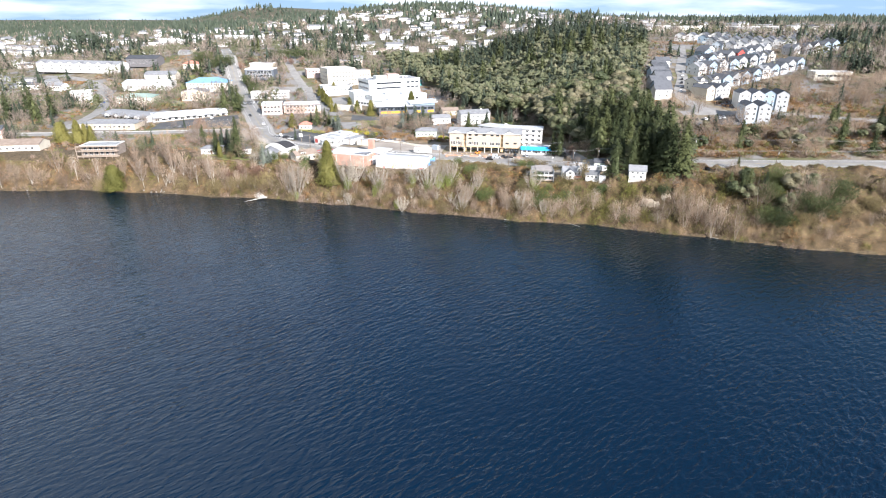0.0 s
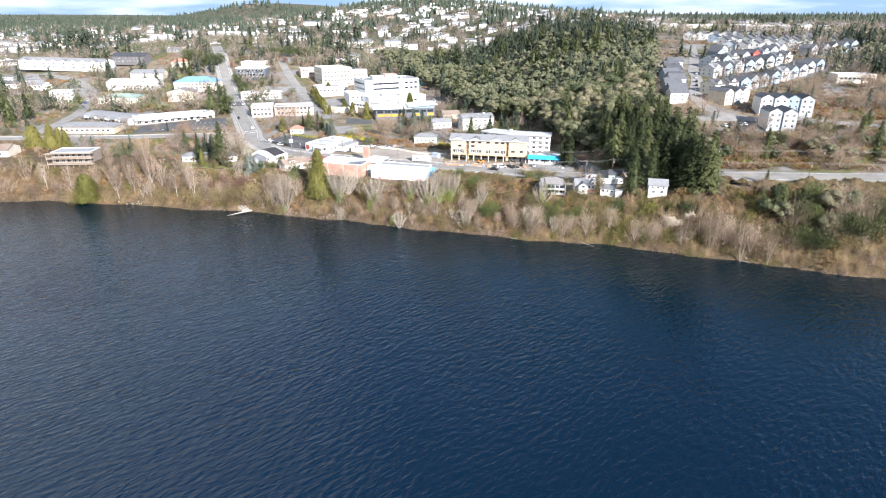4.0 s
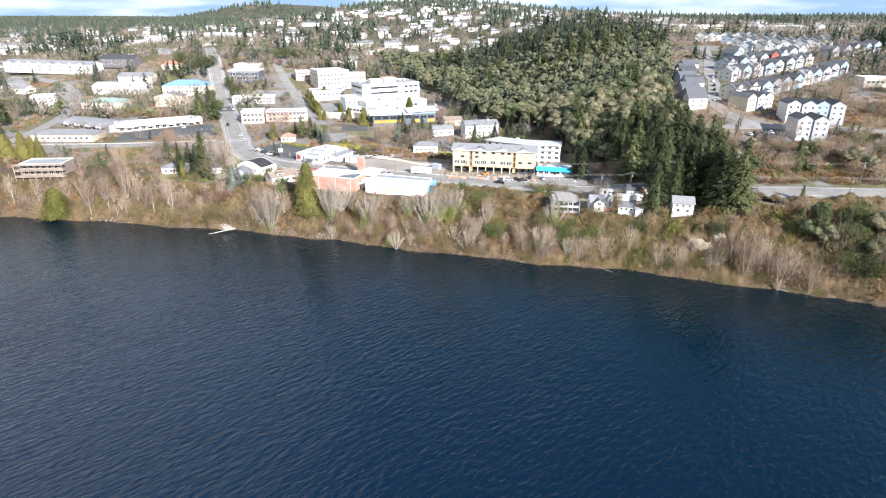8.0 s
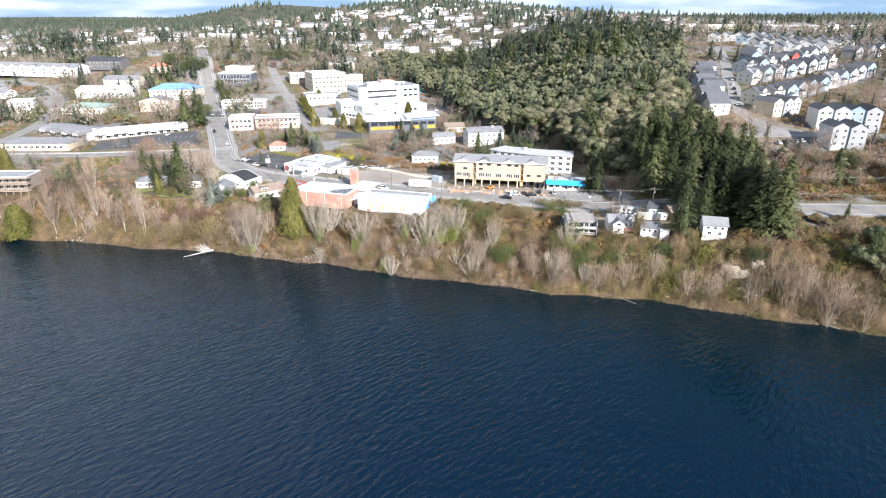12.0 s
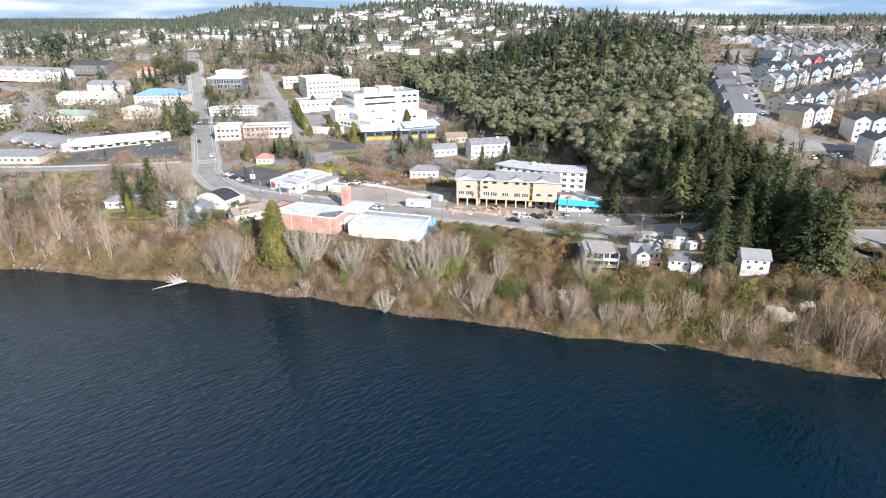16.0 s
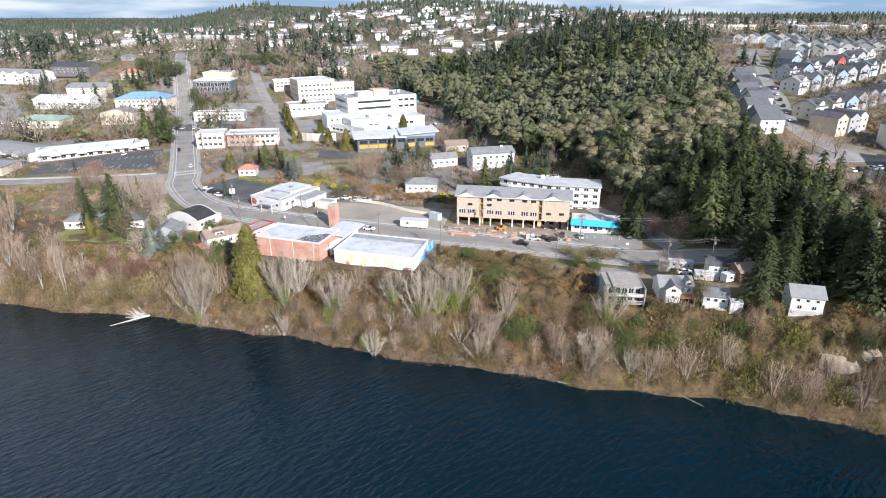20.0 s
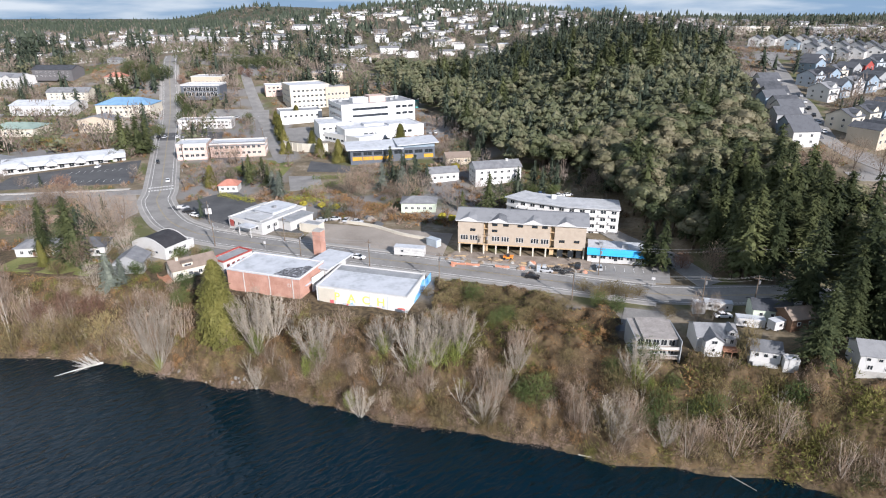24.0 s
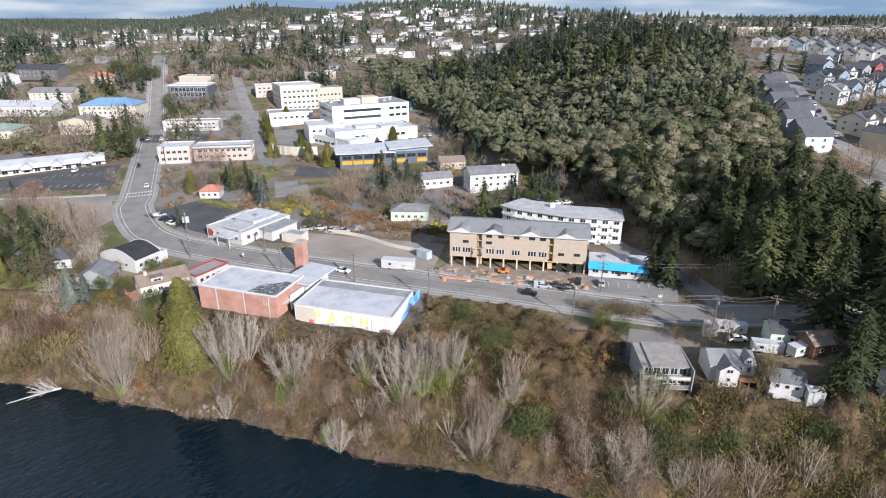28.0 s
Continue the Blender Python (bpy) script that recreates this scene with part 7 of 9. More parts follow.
    # single shrubs that stand out of the mass, larger towards the east, and those that hang over the water
    pick, clumps = random.Random(35), [[], [], [], []]
    for k in range(1150):
        x = pick.uniform(-120, 150) if k % 3 else pick.uniform(-330, 300)
        edge = k % 5 == 0
        d = pick.uniform(-0.8, 1.6) if edge else pick.uniform(1, 21 if x < -4 or 46 < x < 104 else 30)
        y = shore_y(x) + d / 0.945
        if any(x0 - 1 < x < x1 + 1 and y0 - 2 < y < y1 + 1 for x0, x1, y0, y1 in plots) or (90 < x < 104 and 4 < d < 12) or np.hypot(road[:, 0] - x, road[:, 1] - y).min() < 11 or (-142 < x < -100 and y > 208):
            continue
        f = noise.noise((x * 0.05, y * 0.05, 12)) + pick.uniform(-0.35, 0.35) + 0.22 * step(34, 44, x)
        h = pick.uniform(1.6, 3.2) if edge else pick.uniform(1.8, 3.6) + step(25, 60, x) * pick.uniform(0, 3.2) + step(-100, -140, x) * pick.uniform(0, 2)
        clumps[3 if edge and f < 0.25 else 0 if f > 0.22 else 1 if f > 0.0 else 2 if f > -0.28 else 3].append((x, y, h, h * pick.uniform(1.0, 1.5), pick.uniform(0, 6.3)))
    for k, (mat, label) in enumerate(((BRAMBLE, "olive green shrubs standing out of the thicket"), (WILLOW_BUSH, "olive-brown willow shrubs standing out of the thicket"), (TWIG_RED, "russet shrubs standing out of the thicket"), (TWIG_GREY, "pinkish-grey leafless shrubs along the water's edge"))):
        joined("brush", [haze_bush(600 + 10 * k + i, 230, 0.14 if k == 3 else 0.09, 0.011 if k == 3 else 0.016) for i in range(6)], clumps[k], mat, label, "shrubs")
    # the slope above the eastern road
    slope, pick = [[], [], []], random.Random(34)
    for _ in range(2300):
        x = pick.uniform(122, 330)
        y = 181 - 0.14 * (x - 125) + pick.uniform(9, 60 if x < 190 else 150)
        if min((Vector((x, y)) - p).length for p in EAST[::2]) < 6 or (150 < x < 190 and y > 236):
            continue
        h = pick.uniform(1.4, 3.6)
        slope[pick.choice([0, 0, 1, 1, 2])].append((x, y, h, h * 1.6, pick.uniform(0, 6.3)))
    for k, (mat, label) in enumerate(((TWIG_RED, "reddish-brown brush above the road"), (TWIG_GREY, "grey-brown leafless brush above the road"), (BRAMBLE, "olive green bramble above the road"))):
        joined("brush", [thicket_shape(10 * k + i, 80, 0.06, 1.5) for i in range(6)], slope[k], mat, label, "shrubs")


grow_bank()


def grow_distance():
    """Trees between the houses, out to the skyline: firs in dark clumps, bare trees and evergreens between."""
    rng = random.Random(55)
    fir, bare, mad = [], [], []
    homes = [ob.matrix_basis.translation for ob in scene.objects if ob.parent is None and "hillside" in str(ob.get("label", ""))]
    spots = [(p.x + rng.uniform(-4, 16), p.y - rng.uniform(5, 12), rng.uniform(3.5, 8)) for p in homes for _ in range(2)]
    for _ in range(18500):
        y = 360 + 2900 * rng.random() ** 1.5
        spots.append((rng.uniform(-0.80, 0.80) * (y + 150), y, rng.uniform(8, 19) * (1 + 0.35 * step(1300, 2200, y))))
    for _ in range(900):
        spots.append((rng.uniform(-1450, -560), rng.uniform(2650, 3700), rng.uniform(14, 24)))
    # old firs standing in small groups above the roofs
    for _ in range(55):
        cy = 520 + 900 * rng.random() ** 1.2
        cx = rng.choice([-1, -1, 0.35]) * rng.uniform(0.12, 0.72) * (cy + 120)
        for _ in range(rng.choice([1, 2, 4, 6, 9])):
            x, y, h = cx + rng.gauss(0, 13), cy + rng.gauss(0, 13), rng.uniform(17, 29)
            if inside(x, y, FOREST) or y < 640 and 130 < x < 330 or -500 < x < -280 and 880 < y < 1010 or -450 < x < -270 and 515 < y < 590:
                continue
            if min((Vector((x, y)) - p).length for p in MAIN[:70:4] + SECOND[::3]) > 12 and min((Vector((x, y)) - p.to_2d()).length for p in homes) > 12:
                fir.append((x, y, h, h * rng.uniform(0.95, 1.25), rng.uniform(0, 6.3)))
    for x, y, h in spots:
        if inside(x, y, FOREST):
            continue
        if min((Vector((x, y)) - p).length for p in MAIN[:70:4]) < 11 or min((Vector((x, y)) - p).length for p in SECOND[::3]) < 9:
            continue
        if (-140 < x < 20 and y < 500) or (140 < x < 330 and y < 640 and rng.random() < 0.93) or (x < -130 and y < 520 and rng.random() < 0.72):
            continue
        if -500 < x < -280 and 880 < y < 1010 or -450 < x < -270 and 515 < y < 590:
            continue
        clump = noise.noise((x * 0.011, y * 0.011, 5)) + 0.5 * noise.noise((x * 0.035, y * 0.035, 8)) + 0.10 * step(700, 1000, y) + 0.40 * step(1250, 1900, y)
        small = h < 11 and y < 1400
        if y < 900 and clump < 0.0 and rng.random() < 0.3:
            continue
        turn = rng.uniform(0, 6.3)
        if clump > 0.27 + rng.uniform(-0.12, 0.12) and not small:
            fir.append((x, y, h * rng.uniform(0.85, 1.35), h * rng.uniform(0.9, 1.35), turn))
        elif rng.random() < 0.5:
            bare.append((x, y, h * 0.9, h * rng.uniform(0.9, 1.3), turn))
        else:
            mad.append((x, y, h * 0.75, h * rng.uniform(0.8, 1.1), turn))
    near = lambda spots: [p for p in spots if p[1] < 1000]
    far = lambda spots: [p for p in spots if p[1] >= 1000]
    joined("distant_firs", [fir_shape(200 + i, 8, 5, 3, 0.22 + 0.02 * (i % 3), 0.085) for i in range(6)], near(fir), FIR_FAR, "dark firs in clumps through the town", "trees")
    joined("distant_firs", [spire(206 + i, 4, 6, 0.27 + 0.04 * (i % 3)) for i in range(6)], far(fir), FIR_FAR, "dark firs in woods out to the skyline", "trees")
    joined("distant_bare_trees", [np.concatenate(twig_crown(210 + i, 48, 0.4, 0.12, 1, 0.014, 0.24, 0.017, 0.7, 1)) for i in range(5)], near(bare), BARE_FAR, "leafless grey-brown trees scattered through the town", "trees")
    joined("distant_bare_trees", [twig_crown(215 + i, 22, 0.4, 0.1, 1, 0.014, 0.34, 0.035, 0.7, 3)[1] for i in range(5)], far(bare), BARE_FAR, "leafless grey-brown trees out to the skyline", "trees")
    joined("distant_evergreens", [np.concatenate(twig_crown(220 + i, 48, 0.42, 0.04, 1, 0.014, 0.12, 0.065, 0.5, 1)) for i in range(4)], near(mad), MADRONA_FAR, "olive evergreen trees scattered through the town", "trees")
    joined("distant_evergreens", [crown_shape(230 + i, 2, 5, 0.12, 0.9, 0.1, False) * [1.3, 1.3, 1] for i in range(4)], far(mad), MADRONA_FAR, "olive evergreen trees out to the skyline", "trees")


grow_distance()


# ---- trees that stand apart ----
def set_trees():
    rng = random.Random(3)
    # pale leafless alders and willows along the water: x, y, height
    bank = [(-75, 182, 19), (-48, 181, 19), (-44, 184, 13), (-31, 175, 15), (-14, 174, 11), (-6, 168, 17), (-1, 170, 16), (5, 172, 13), (14, 162, 9), (18, 166, 9), (44, 160, 11), (71, 147, 12), (37, 150, 12), (-19, 163, 9), (-47, 174, 7), (10, 158, 10), (48, 149, 8), (97, 133, 15), (107, 129, 18), (117, 124, 19), (126, 121, 14)]
    for x, y, h in bank:
        plant("alder", x, y, h, FAN_MESH if x < 60 else TALL_BROWN, None, "pale leafless many-stemmed alder on the bank", rng, "alders on the bank", 1.0)
    west = [(-163, 200, 17), (-159, 206, 18), (-153, 212, 19), (-158, 225, 16), (-168, 206, 16), (-148, 206, 17), (-122, 193, 20), (-132, 197, 16), (-116, 224, 13), (-76, 184, 13), (-87, 195, 10), (-215, 211, 18), (-204, 209, 16), (-192, 209, 13), (-176, 206, 14), (-228, 206, 14), (-245, 205, 15), (-262, 204, 15), (-285, 203, 14), (-142, 204, 15), (-171, 212, 16), (-165, 203, 15), (-156, 203, 16), (-150, 208, 15), (-128, 203, 13), (-134, 208, 12)]
    for x, y, h in west:
        plant("birch", x, y, h, BIRCH_MESH + LEAN_BIRCH + LEAN_BIRCH, None, "white-stemmed leafless birch on the bank", rng, "birches on the bank", 0.9)
    brown = [(-197, 206, 12), (-188, 203, 11), (-209, 204, 12), (-222, 205, 12), (-236, 204, 13), (-252, 206, 12), (-270, 203, 12), (-297, 204, 12), (-312, 203, 13), (-146, 199, 11), (-137, 200, 12), (-126, 199, 13), (-117, 196, 12), (-109, 193, 10), (-84, 190, 12), (-80, 186, 14), (-70, 187, 12), (30, 155, 11), (52, 147, 11), (61, 146, 12), (80, 140, 11), (86, 137, 12), (92, 139, 10), (104, 134, 14), (113, 130, 14), (121, 126, 13), (137, 127, 14), (146, 120, 15), (153, 124, 14), (158, 121, 18), (178, 236, 13), (217, 238, 14), (205, 228, 11), (-126, 252, 17), (-111, 237, 15), (-143, 272, 12), (-119, 256, 14), (-152, 275, 12), (-158, 276, 12), (-112, 216, 11), (146, 264, 15), (156, 267, 14), (131, 262, 13), (163, 262, 12), (138, 258, 12), (-104, 340, 12), (-38, 287, 15), (-33, 286, 13), (-14, 282, 12), (-52, 284, 9), (-20, 276, 11), (-115, 345, 11), (-108, 342, 10), (66, 182, 9), (70, 182, 8), (79, 204, 9), (81, 207, 10)]
    for x, y, h in brown:
        plant("bare_tree", x, y, h, WIDE_FAN if y > 200 else TALL_BROWN + BROWN_FAN[:1], None, "leafless brown tree near the street", rng, "leafless trees", 1.0)
    for x, y in [(rng.uniform(-125, 130), 0) for _ in range(95)] + [(rng.uniform(125, 240), 0) for _ in range(16)] + [(rng.uniform(-310, -125), 0) for _ in range(16)]:
        d = rng.uniform(1, 17)
        if 20 < x < 34 and d > 2:       # a plain sheet of bramble
            continue
        if 36 < x < 112 and rng.random() < 0.75:
            if rng.random() < 0.72:
                plant("willow_bush", x, shore_y(x) + d, rng.uniform(3.5, 7), WILLOW_MESH, LIMBED[1], "dense olive-brown willow bush on the bank", rng, "willow bushes", 1.4)
            else:
                plant("evergreen_shrub", x, shore_y(x) + d, rng.uniform(3, 5.5), BUSH_MESH, LIMBED[1], "broad evergreen shrub on the bluff", rng, "evergreen shrubs", 1.25)
            continue
        plant("bank_shrub", x, shore_y(x) + d, rng.uniform(4, 8.5), (BROWN_FAN + TALL_BROWN) if rng.random() < 0.8 else PALE_FAN, None, "leafless many-stemmed shrub on the bluff", rng, "shrubs on the bluff", 1.1)
    for _ in range(34):
        x = rng.uniform(-40, 125)
        if x > 45 and rng.random() < 0.7:
            plant("willow_bush", x, shore_y(x) + rng.uniform(1, 14), rng.uniform(4, 7), WILLOW_MESH, LIMBED[1], "dense olive-brown willow bush on the bank", rng, "willow bushes", 1.4)
            continue
        plant("bank_shrub", x, shore_y(x) + rng.uniform(0.5, 7), rng.uniform(6, 10), TALL_BROWN, None, "tall leafless brown shrub at the water's edge", rng, "shrubs on the bluff", 1.1)
    # orchard of small bare trees on the right hill
    for _ in range(46):
        x, y = rng.uniform(205, 330), rng.uniform(262, 360)
        plant("bare_tree", x, y, rng.uniform(8, 13), WIDE_FAN, None, "leafless brown tree on the hillside", rng, "leafless trees on the hill", 1.15)
    for x, y, h in [(-58.5, 185.5, 23),  (-229, 259, 15), (-239, 262, 11), (-226, 262, 12), (-221, 260, 11)]:
        plant("cedar", x, y, h, CEDAR_MESH, TRUNK_MESH, "dense olive-green cedar with drooping sprays", rng, "cedars", 1.05)
    for x, y, h in [(-180, 202, 14), (-241, 262, 13)]:
        plant("cedar", x, y, h, ROUND_CEDAR, TRUNK_MESH, "broad rounded olive-green cedar on the bank", rng, "cedars", 1.0)
    plant("cypress", -126, 219, 9, CEDAR_MESH, TRUNK_MESH, "narrow yellow-green cypress beside a cottage", rng, "cypresses", 0.7)
    firs = [(-115.5, 219, 24), (-131, 228, 16), (-148, 253, 13), (-174, 374, 15), (-160, 363, 13), (82.5, 158.3, 21), (94, 168, 21), (99, 166, 23), (92, 164.5, 18), (97, 173, 22), (102, 170, 24), (107, 153, 27), (111, 150, 29), (114, 155, 25), (106, 160, 24), (110, 165, 26), (113, 172, 23), (146, 168, 7), (132, 134, 14), (136, 136, 11), (141, 132, 11), (128, 137, 10), (-87, 307, 15), (-82, 310, 13), (-78, 304, 11), (18, 265, 17), (-169, 358, 24), (-162, 360, 23), (-162, 369, 21), (-72, 302, 9), (8, 269, 9), (-26, 337, 10)]
    for x, y, h in firs:
        plant("fir_tree", x, y, h, HERO_FIR if y < 230 else FIR_MESH, TRUNK_MESH, "dark green fir standing apart", rng, "firs standing apart", 1.1)
    for i in range(64):
        x = rng.uniform(84, 118 if i % 3 else 130)
        y = rng.uniform(146, 236)
        if inland(x, y) < 12 or (80 < x < 105 and y < 172) or min((Vector((x, y)) - p).length for p in MAIN) < 8.5 or min((Vector((x, y)) - p).length for p in HILL) < 6 or (y < 176 and x < 94) or (y < 178 and x > 110):
            continue
        plant("fir_tree", x, y, rng.uniform(20, 30), HERO_FIR, TRUNK_MESH, "tall dark fir shading the street", rng, "firs by the street", 1.15)
    more = [(-300, 330, 21), (-306, 336, 23), (-312, 340, 19), (-295, 342, 20), (-320, 330, 22), (-350, 300, 20), (-340, 312, 18), (-360, 320, 21), (-288, 316, 15), (228, 230, 12), (67, 213, 17), (64, 217, 15), (86, 201, 22), (92, 199, 21), (-240, 505, 18), (-248, 512, 17), (-214, 600, 16), (-206, 596, 18)]
    for x, y, h in more:
        plant("fir_tree", x, y, h, FIR_MESH, TRUNK_MESH, "dark green fir among the houses", rng, "firs among the houses", 1.15)
    # mixed trees on the slope above the road, east of the wood
    for i in range(78):
        x = rng.uniform(127, 300)
        y = 181 - 0.14 * (x - 125) + rng.uniform(10, 52 if x < 200 else 70)
        k = rng.random()
        if k < 0.24:
            plant("fir_tree", x, y, rng.uniform(9, 17), FIR_MESH, TRUNK_MESH, "green fir on the slope above the road", rng, "trees above the road", 1.15)
        elif k < 0.6:
            plant("bare_tree", x, y, rng.uniform(8, 13), WIDE_FAN, None, "leafless brown tree above the road", rng, "trees above the road", 1.0)
        else:
            plant("evergreen", x, y, rng.uniform(6, 11), MADRONA_MESH + [GREEN_TREE_MESH], LIMBED[0], "olive broadleaf tree above the road", rng, "trees above the road", 1.3)
    for x, y, h in [(-97, 204, 13), (-95, 207, 9), (-69, 289, 12), (-26, 296, 13), (-16.5, 287, 14), (-74, 297, 10)]:
        plant("spruce", x, y, h, SPRUCE_MESH, TRUNK_MESH, "silvery blue spruce in a garden", rng, "spruces", 1.2)
    for x, y, h in [(-104, 305, 10), (-65, 357, 10), (-53, 345, 12), (-98, 447, 11), (-86, 363, 7), (-23, 368, 14), (-75, 385, 8), (-110, 440, 9), (-104, 424, 10), (-100, 409, 10), (-95, 395, 9), (-90, 382, 9), (-83, 363, 7)]:
        plant("cypress", x, y, h, CEDAR_MESH, TRUNK_MESH, "yellow-green clipped cypress beside the hospital", rng, "cypresses", 1.2)
    for x, y, h in [(-185, 478, 12), (-229, 535, 14), (-170, 438, 10), (-222, 540, 12), (-236, 530, 11), (-190, 486, 10), (-184, 566, 12), (-176, 570, 12), (-168, 574, 12), (-160, 578, 13), (-152, 582, 12), (-144, 584, 12), (-254, 545, 14), (-248, 552, 13), (-180, 470, 10), (-176, 462, 9), (-172, 405, 8), (-128, 440, 8), (-292, 402, 9), (-330, 398, 9)]:
        plant("evergreen", x, y, h, [GREEN_TREE_MESH], LIMBED[0], "rounded dark evergreen tree", rng, "rounded evergreens", 1.2)
    for x, y, h in [(22, 160, 8), (19, 161, 5.5), (47, 165, 7), (48, 154, 7), (45, 152, 6), (66, 156, 5), (76, 152, 6), (-73, 196, 6), (14, 180, 5), (17, 183, 5), (9, 194, 6), (43, 191, 5), (47, 188, 5), (59, 153, 6), (40, 160, 4), (52, 158, 5), (-118, 222, 4), (-88, 214, 4), (-93, 212, 5), (46, 282, 5), (38, 284, 5), (30, 292, 5), (-74, 202, 6), (128, 134, 9), (133, 130, 11), (141, 127, 12), (146, 122, 11), (153, 120, 12), (101, 142, 6), (143, 119, 11), (138, 122, 10), (150, 128, 12), (160, 118, 12), (168, 122, 12), (158, 128, 11), (147, 135, 11), (136, 140, 9)]:
        plant("evergreen_shrub", x, y, h, BUSH_MESH if x < 100 else MADRONA_MESH[:1] + [GREEN_TREE_MESH, GREEN_TREE_MESH], LIMBED[1], "broad evergreen shrub on the bluff", rng, "evergreen shrubs", 1.25)
    for x, y, h in [(-101, 189.5, 11), (-93, 190.5, 11), (-85, 187, 9), (-78, 181.5, 6), (-58, 178, 4.5), (-41, 175, 5), (-28, 170, 5.5), (1, 159, 7), (-8, 162, 6), (11, 157, 6), (37, 151, 9), (39.5, 158, 8), (-110, 192, 9), (-120, 190, 10), (56, 146, 6), (68, 150, 7), (80, 143, 6), (-140, 196, 9), (-186, 200, 9), (30, 166, 5), (-100, 214, 4), (-92, 217, 4), (-84, 219, 4), (-106, 224, 5), (-118, 213, 5), (-96, 226, 4), (-113, 231, 6), (-76, 221, 3.5), (-70, 214, 4), (-128, 226, 5), (-135, 232, 5)]:
        plant("willow_bush", x, y, h, WILLOW_MESH, LIMBED[1], "dense olive-brown willow bush on the bank", rng, "willow bushes", 1.3)
    plant("slender_tree", 69.6, 163.4, 11, WILLOW_MESH, LIMBED[0], "slender olive-brown tree between the bluff houses", rng, "", 0.5)
    for x, y, h in [(46, 197.6, 4.5), (41, 201, 4), (52, 197, 4.2), (56, 198, 3.5), (44, 196, 4), (49, 199, 4.6), (60, 186, 3.5), (15, 199, 3), (9, 198, 3.5), (21, 197, 3), (1, 202, 3.5), (4, 196, 4), (12, 193, 4.5), (18, 190, 4), (25, 188, 4.5), (28, 194, 4), (8, 188, 4), (0, 192, 4), (30, 184, 4.5), (22, 183, 4), (14, 185, 4), (-4, 198, 3.5), (33, 190, 3.5)]:
        plant("roadside_shrub", x, y, h, WILLOW_MESH, LIMBED[1], "brown-olive shrub beside the road", rng, "roadside shrubs", 1.7)
    for x, y, h in [(-108, 198, 8), (-99, 196, 8), (-115, 197, 7), (-165, 295, 9), (73, 212, 6), (-176, 552, 8), (-168, 556, 8), (-160, 552, 8), (-200, 545, 9), (-207, 530, 8), (-150, 560, 8)]:
        plant("russet_tree", x, y, h, [RUSSET_MESH], LIMBED[0], "rounded tree with russet leaves", rng, "russet trees", 1.15)
    for x, y, h in [(6, 322, 5), (-56, 275, 4), (-48, 273, 4), (-42, 271, 4), (0, 259, 4), (4, 257, 4)]:
        plant("golden_shrub", x, y, h, [GOLD_MESH], LIMBED[1], "golden yellow shrub beside the lot", rng, "golden shrubs", 1.3)
    for x, y, h in [(-123, 251.7, 11), (-104, 228, 11), (-102, 205, 10), (-112, 244, 9)]:
        plant("bare_tree", x, y, h, ROUND_BARE, None, "spreading leafless grey tree beside the cottages", rng, "leafless trees beside the cottages", 0.8)
    for x, y, h in [(-81, 195, 10), (-85, 197, 9), (-76, 198, 8)]:
        plant("bare_tree", x, y, h, TALL_BROWN, None, "leafless brown tree on the bluff below the cottages", rng, "leafless trees below the cottages", 1.0)
    # the overgrown bluff below the eastern road
    for _ in range(78):
        x = rng.uniform(112, 250)
        y = shore_y(x) + rng.uniform(1.5, 34)
        if min((Vector((x, y)) - p).length for p in EAST[::2]) < 9 or min((Vector((x, y)) - p).length for p in MAIN[::2]) < 11:
            continue
        if rng.random() < 0.5:
            plant("bank_shrub", x, y, rng.uniform(6, 10), TALL_BROWN + BROWN_FAN, None, "tall leafless brown shrub on the bluff", rng, "shrubs on the bluff", 1.2)
        else:
            plant("willow_bush", x, y, rng.uniform(4, 7.5), WILLOW_MESH, LIMBED[1], "dense olive-brown willow bush on the bank", rng, "willow bushes", 1.4)
    for x, y, h in [(-97.9, 214, 4), (-86, 227.2, 4), (-81, 227.6, 4.6), (-77, 226.6, 4), (-93.6, 219, 3), (-88, 217, 3.6)]:
        plant("garden_shrub", x, y, h, BUSH_MESH + WILLOW_MESH, LIMBED[1], "green garden shrub beside a cottage", rng, "garden shrubs", 1.2)


set_trees()


def mossy_stems():
    """Ivy and moss on the lower stems of the bank's alders."""
    rng = random.Random(12)
    me = tri_mesh("ivy", twig_crown(300, 700, 0.36, 0.0, 4, 0.006, 0.13, 0.008, 1.6)[1], MOSS)
    for x, y, h in [(-31, 175, 7), (-14, 174, 6), (-6, 168, 8), (-1, 170, 8), (3, 170, 7), (-48, 181, 7), (44, 160, 6), (-22, 166, 5), (46, 158, 5), (5, 172, 6), (-33, 174, 6), (-75, 182, 4)]:
        o = new("ivy", me)
        o.matrix_basis = at(x, y - 0.4, rng.uniform(0, 360), -0.2)
        o.scale = (h * 0.95, h * 0.95, h * 1.25)
        tagged(o, "bright mossy ivy climbing the alder stems", "ivy", "ivy on the bank")


mossy_stems()


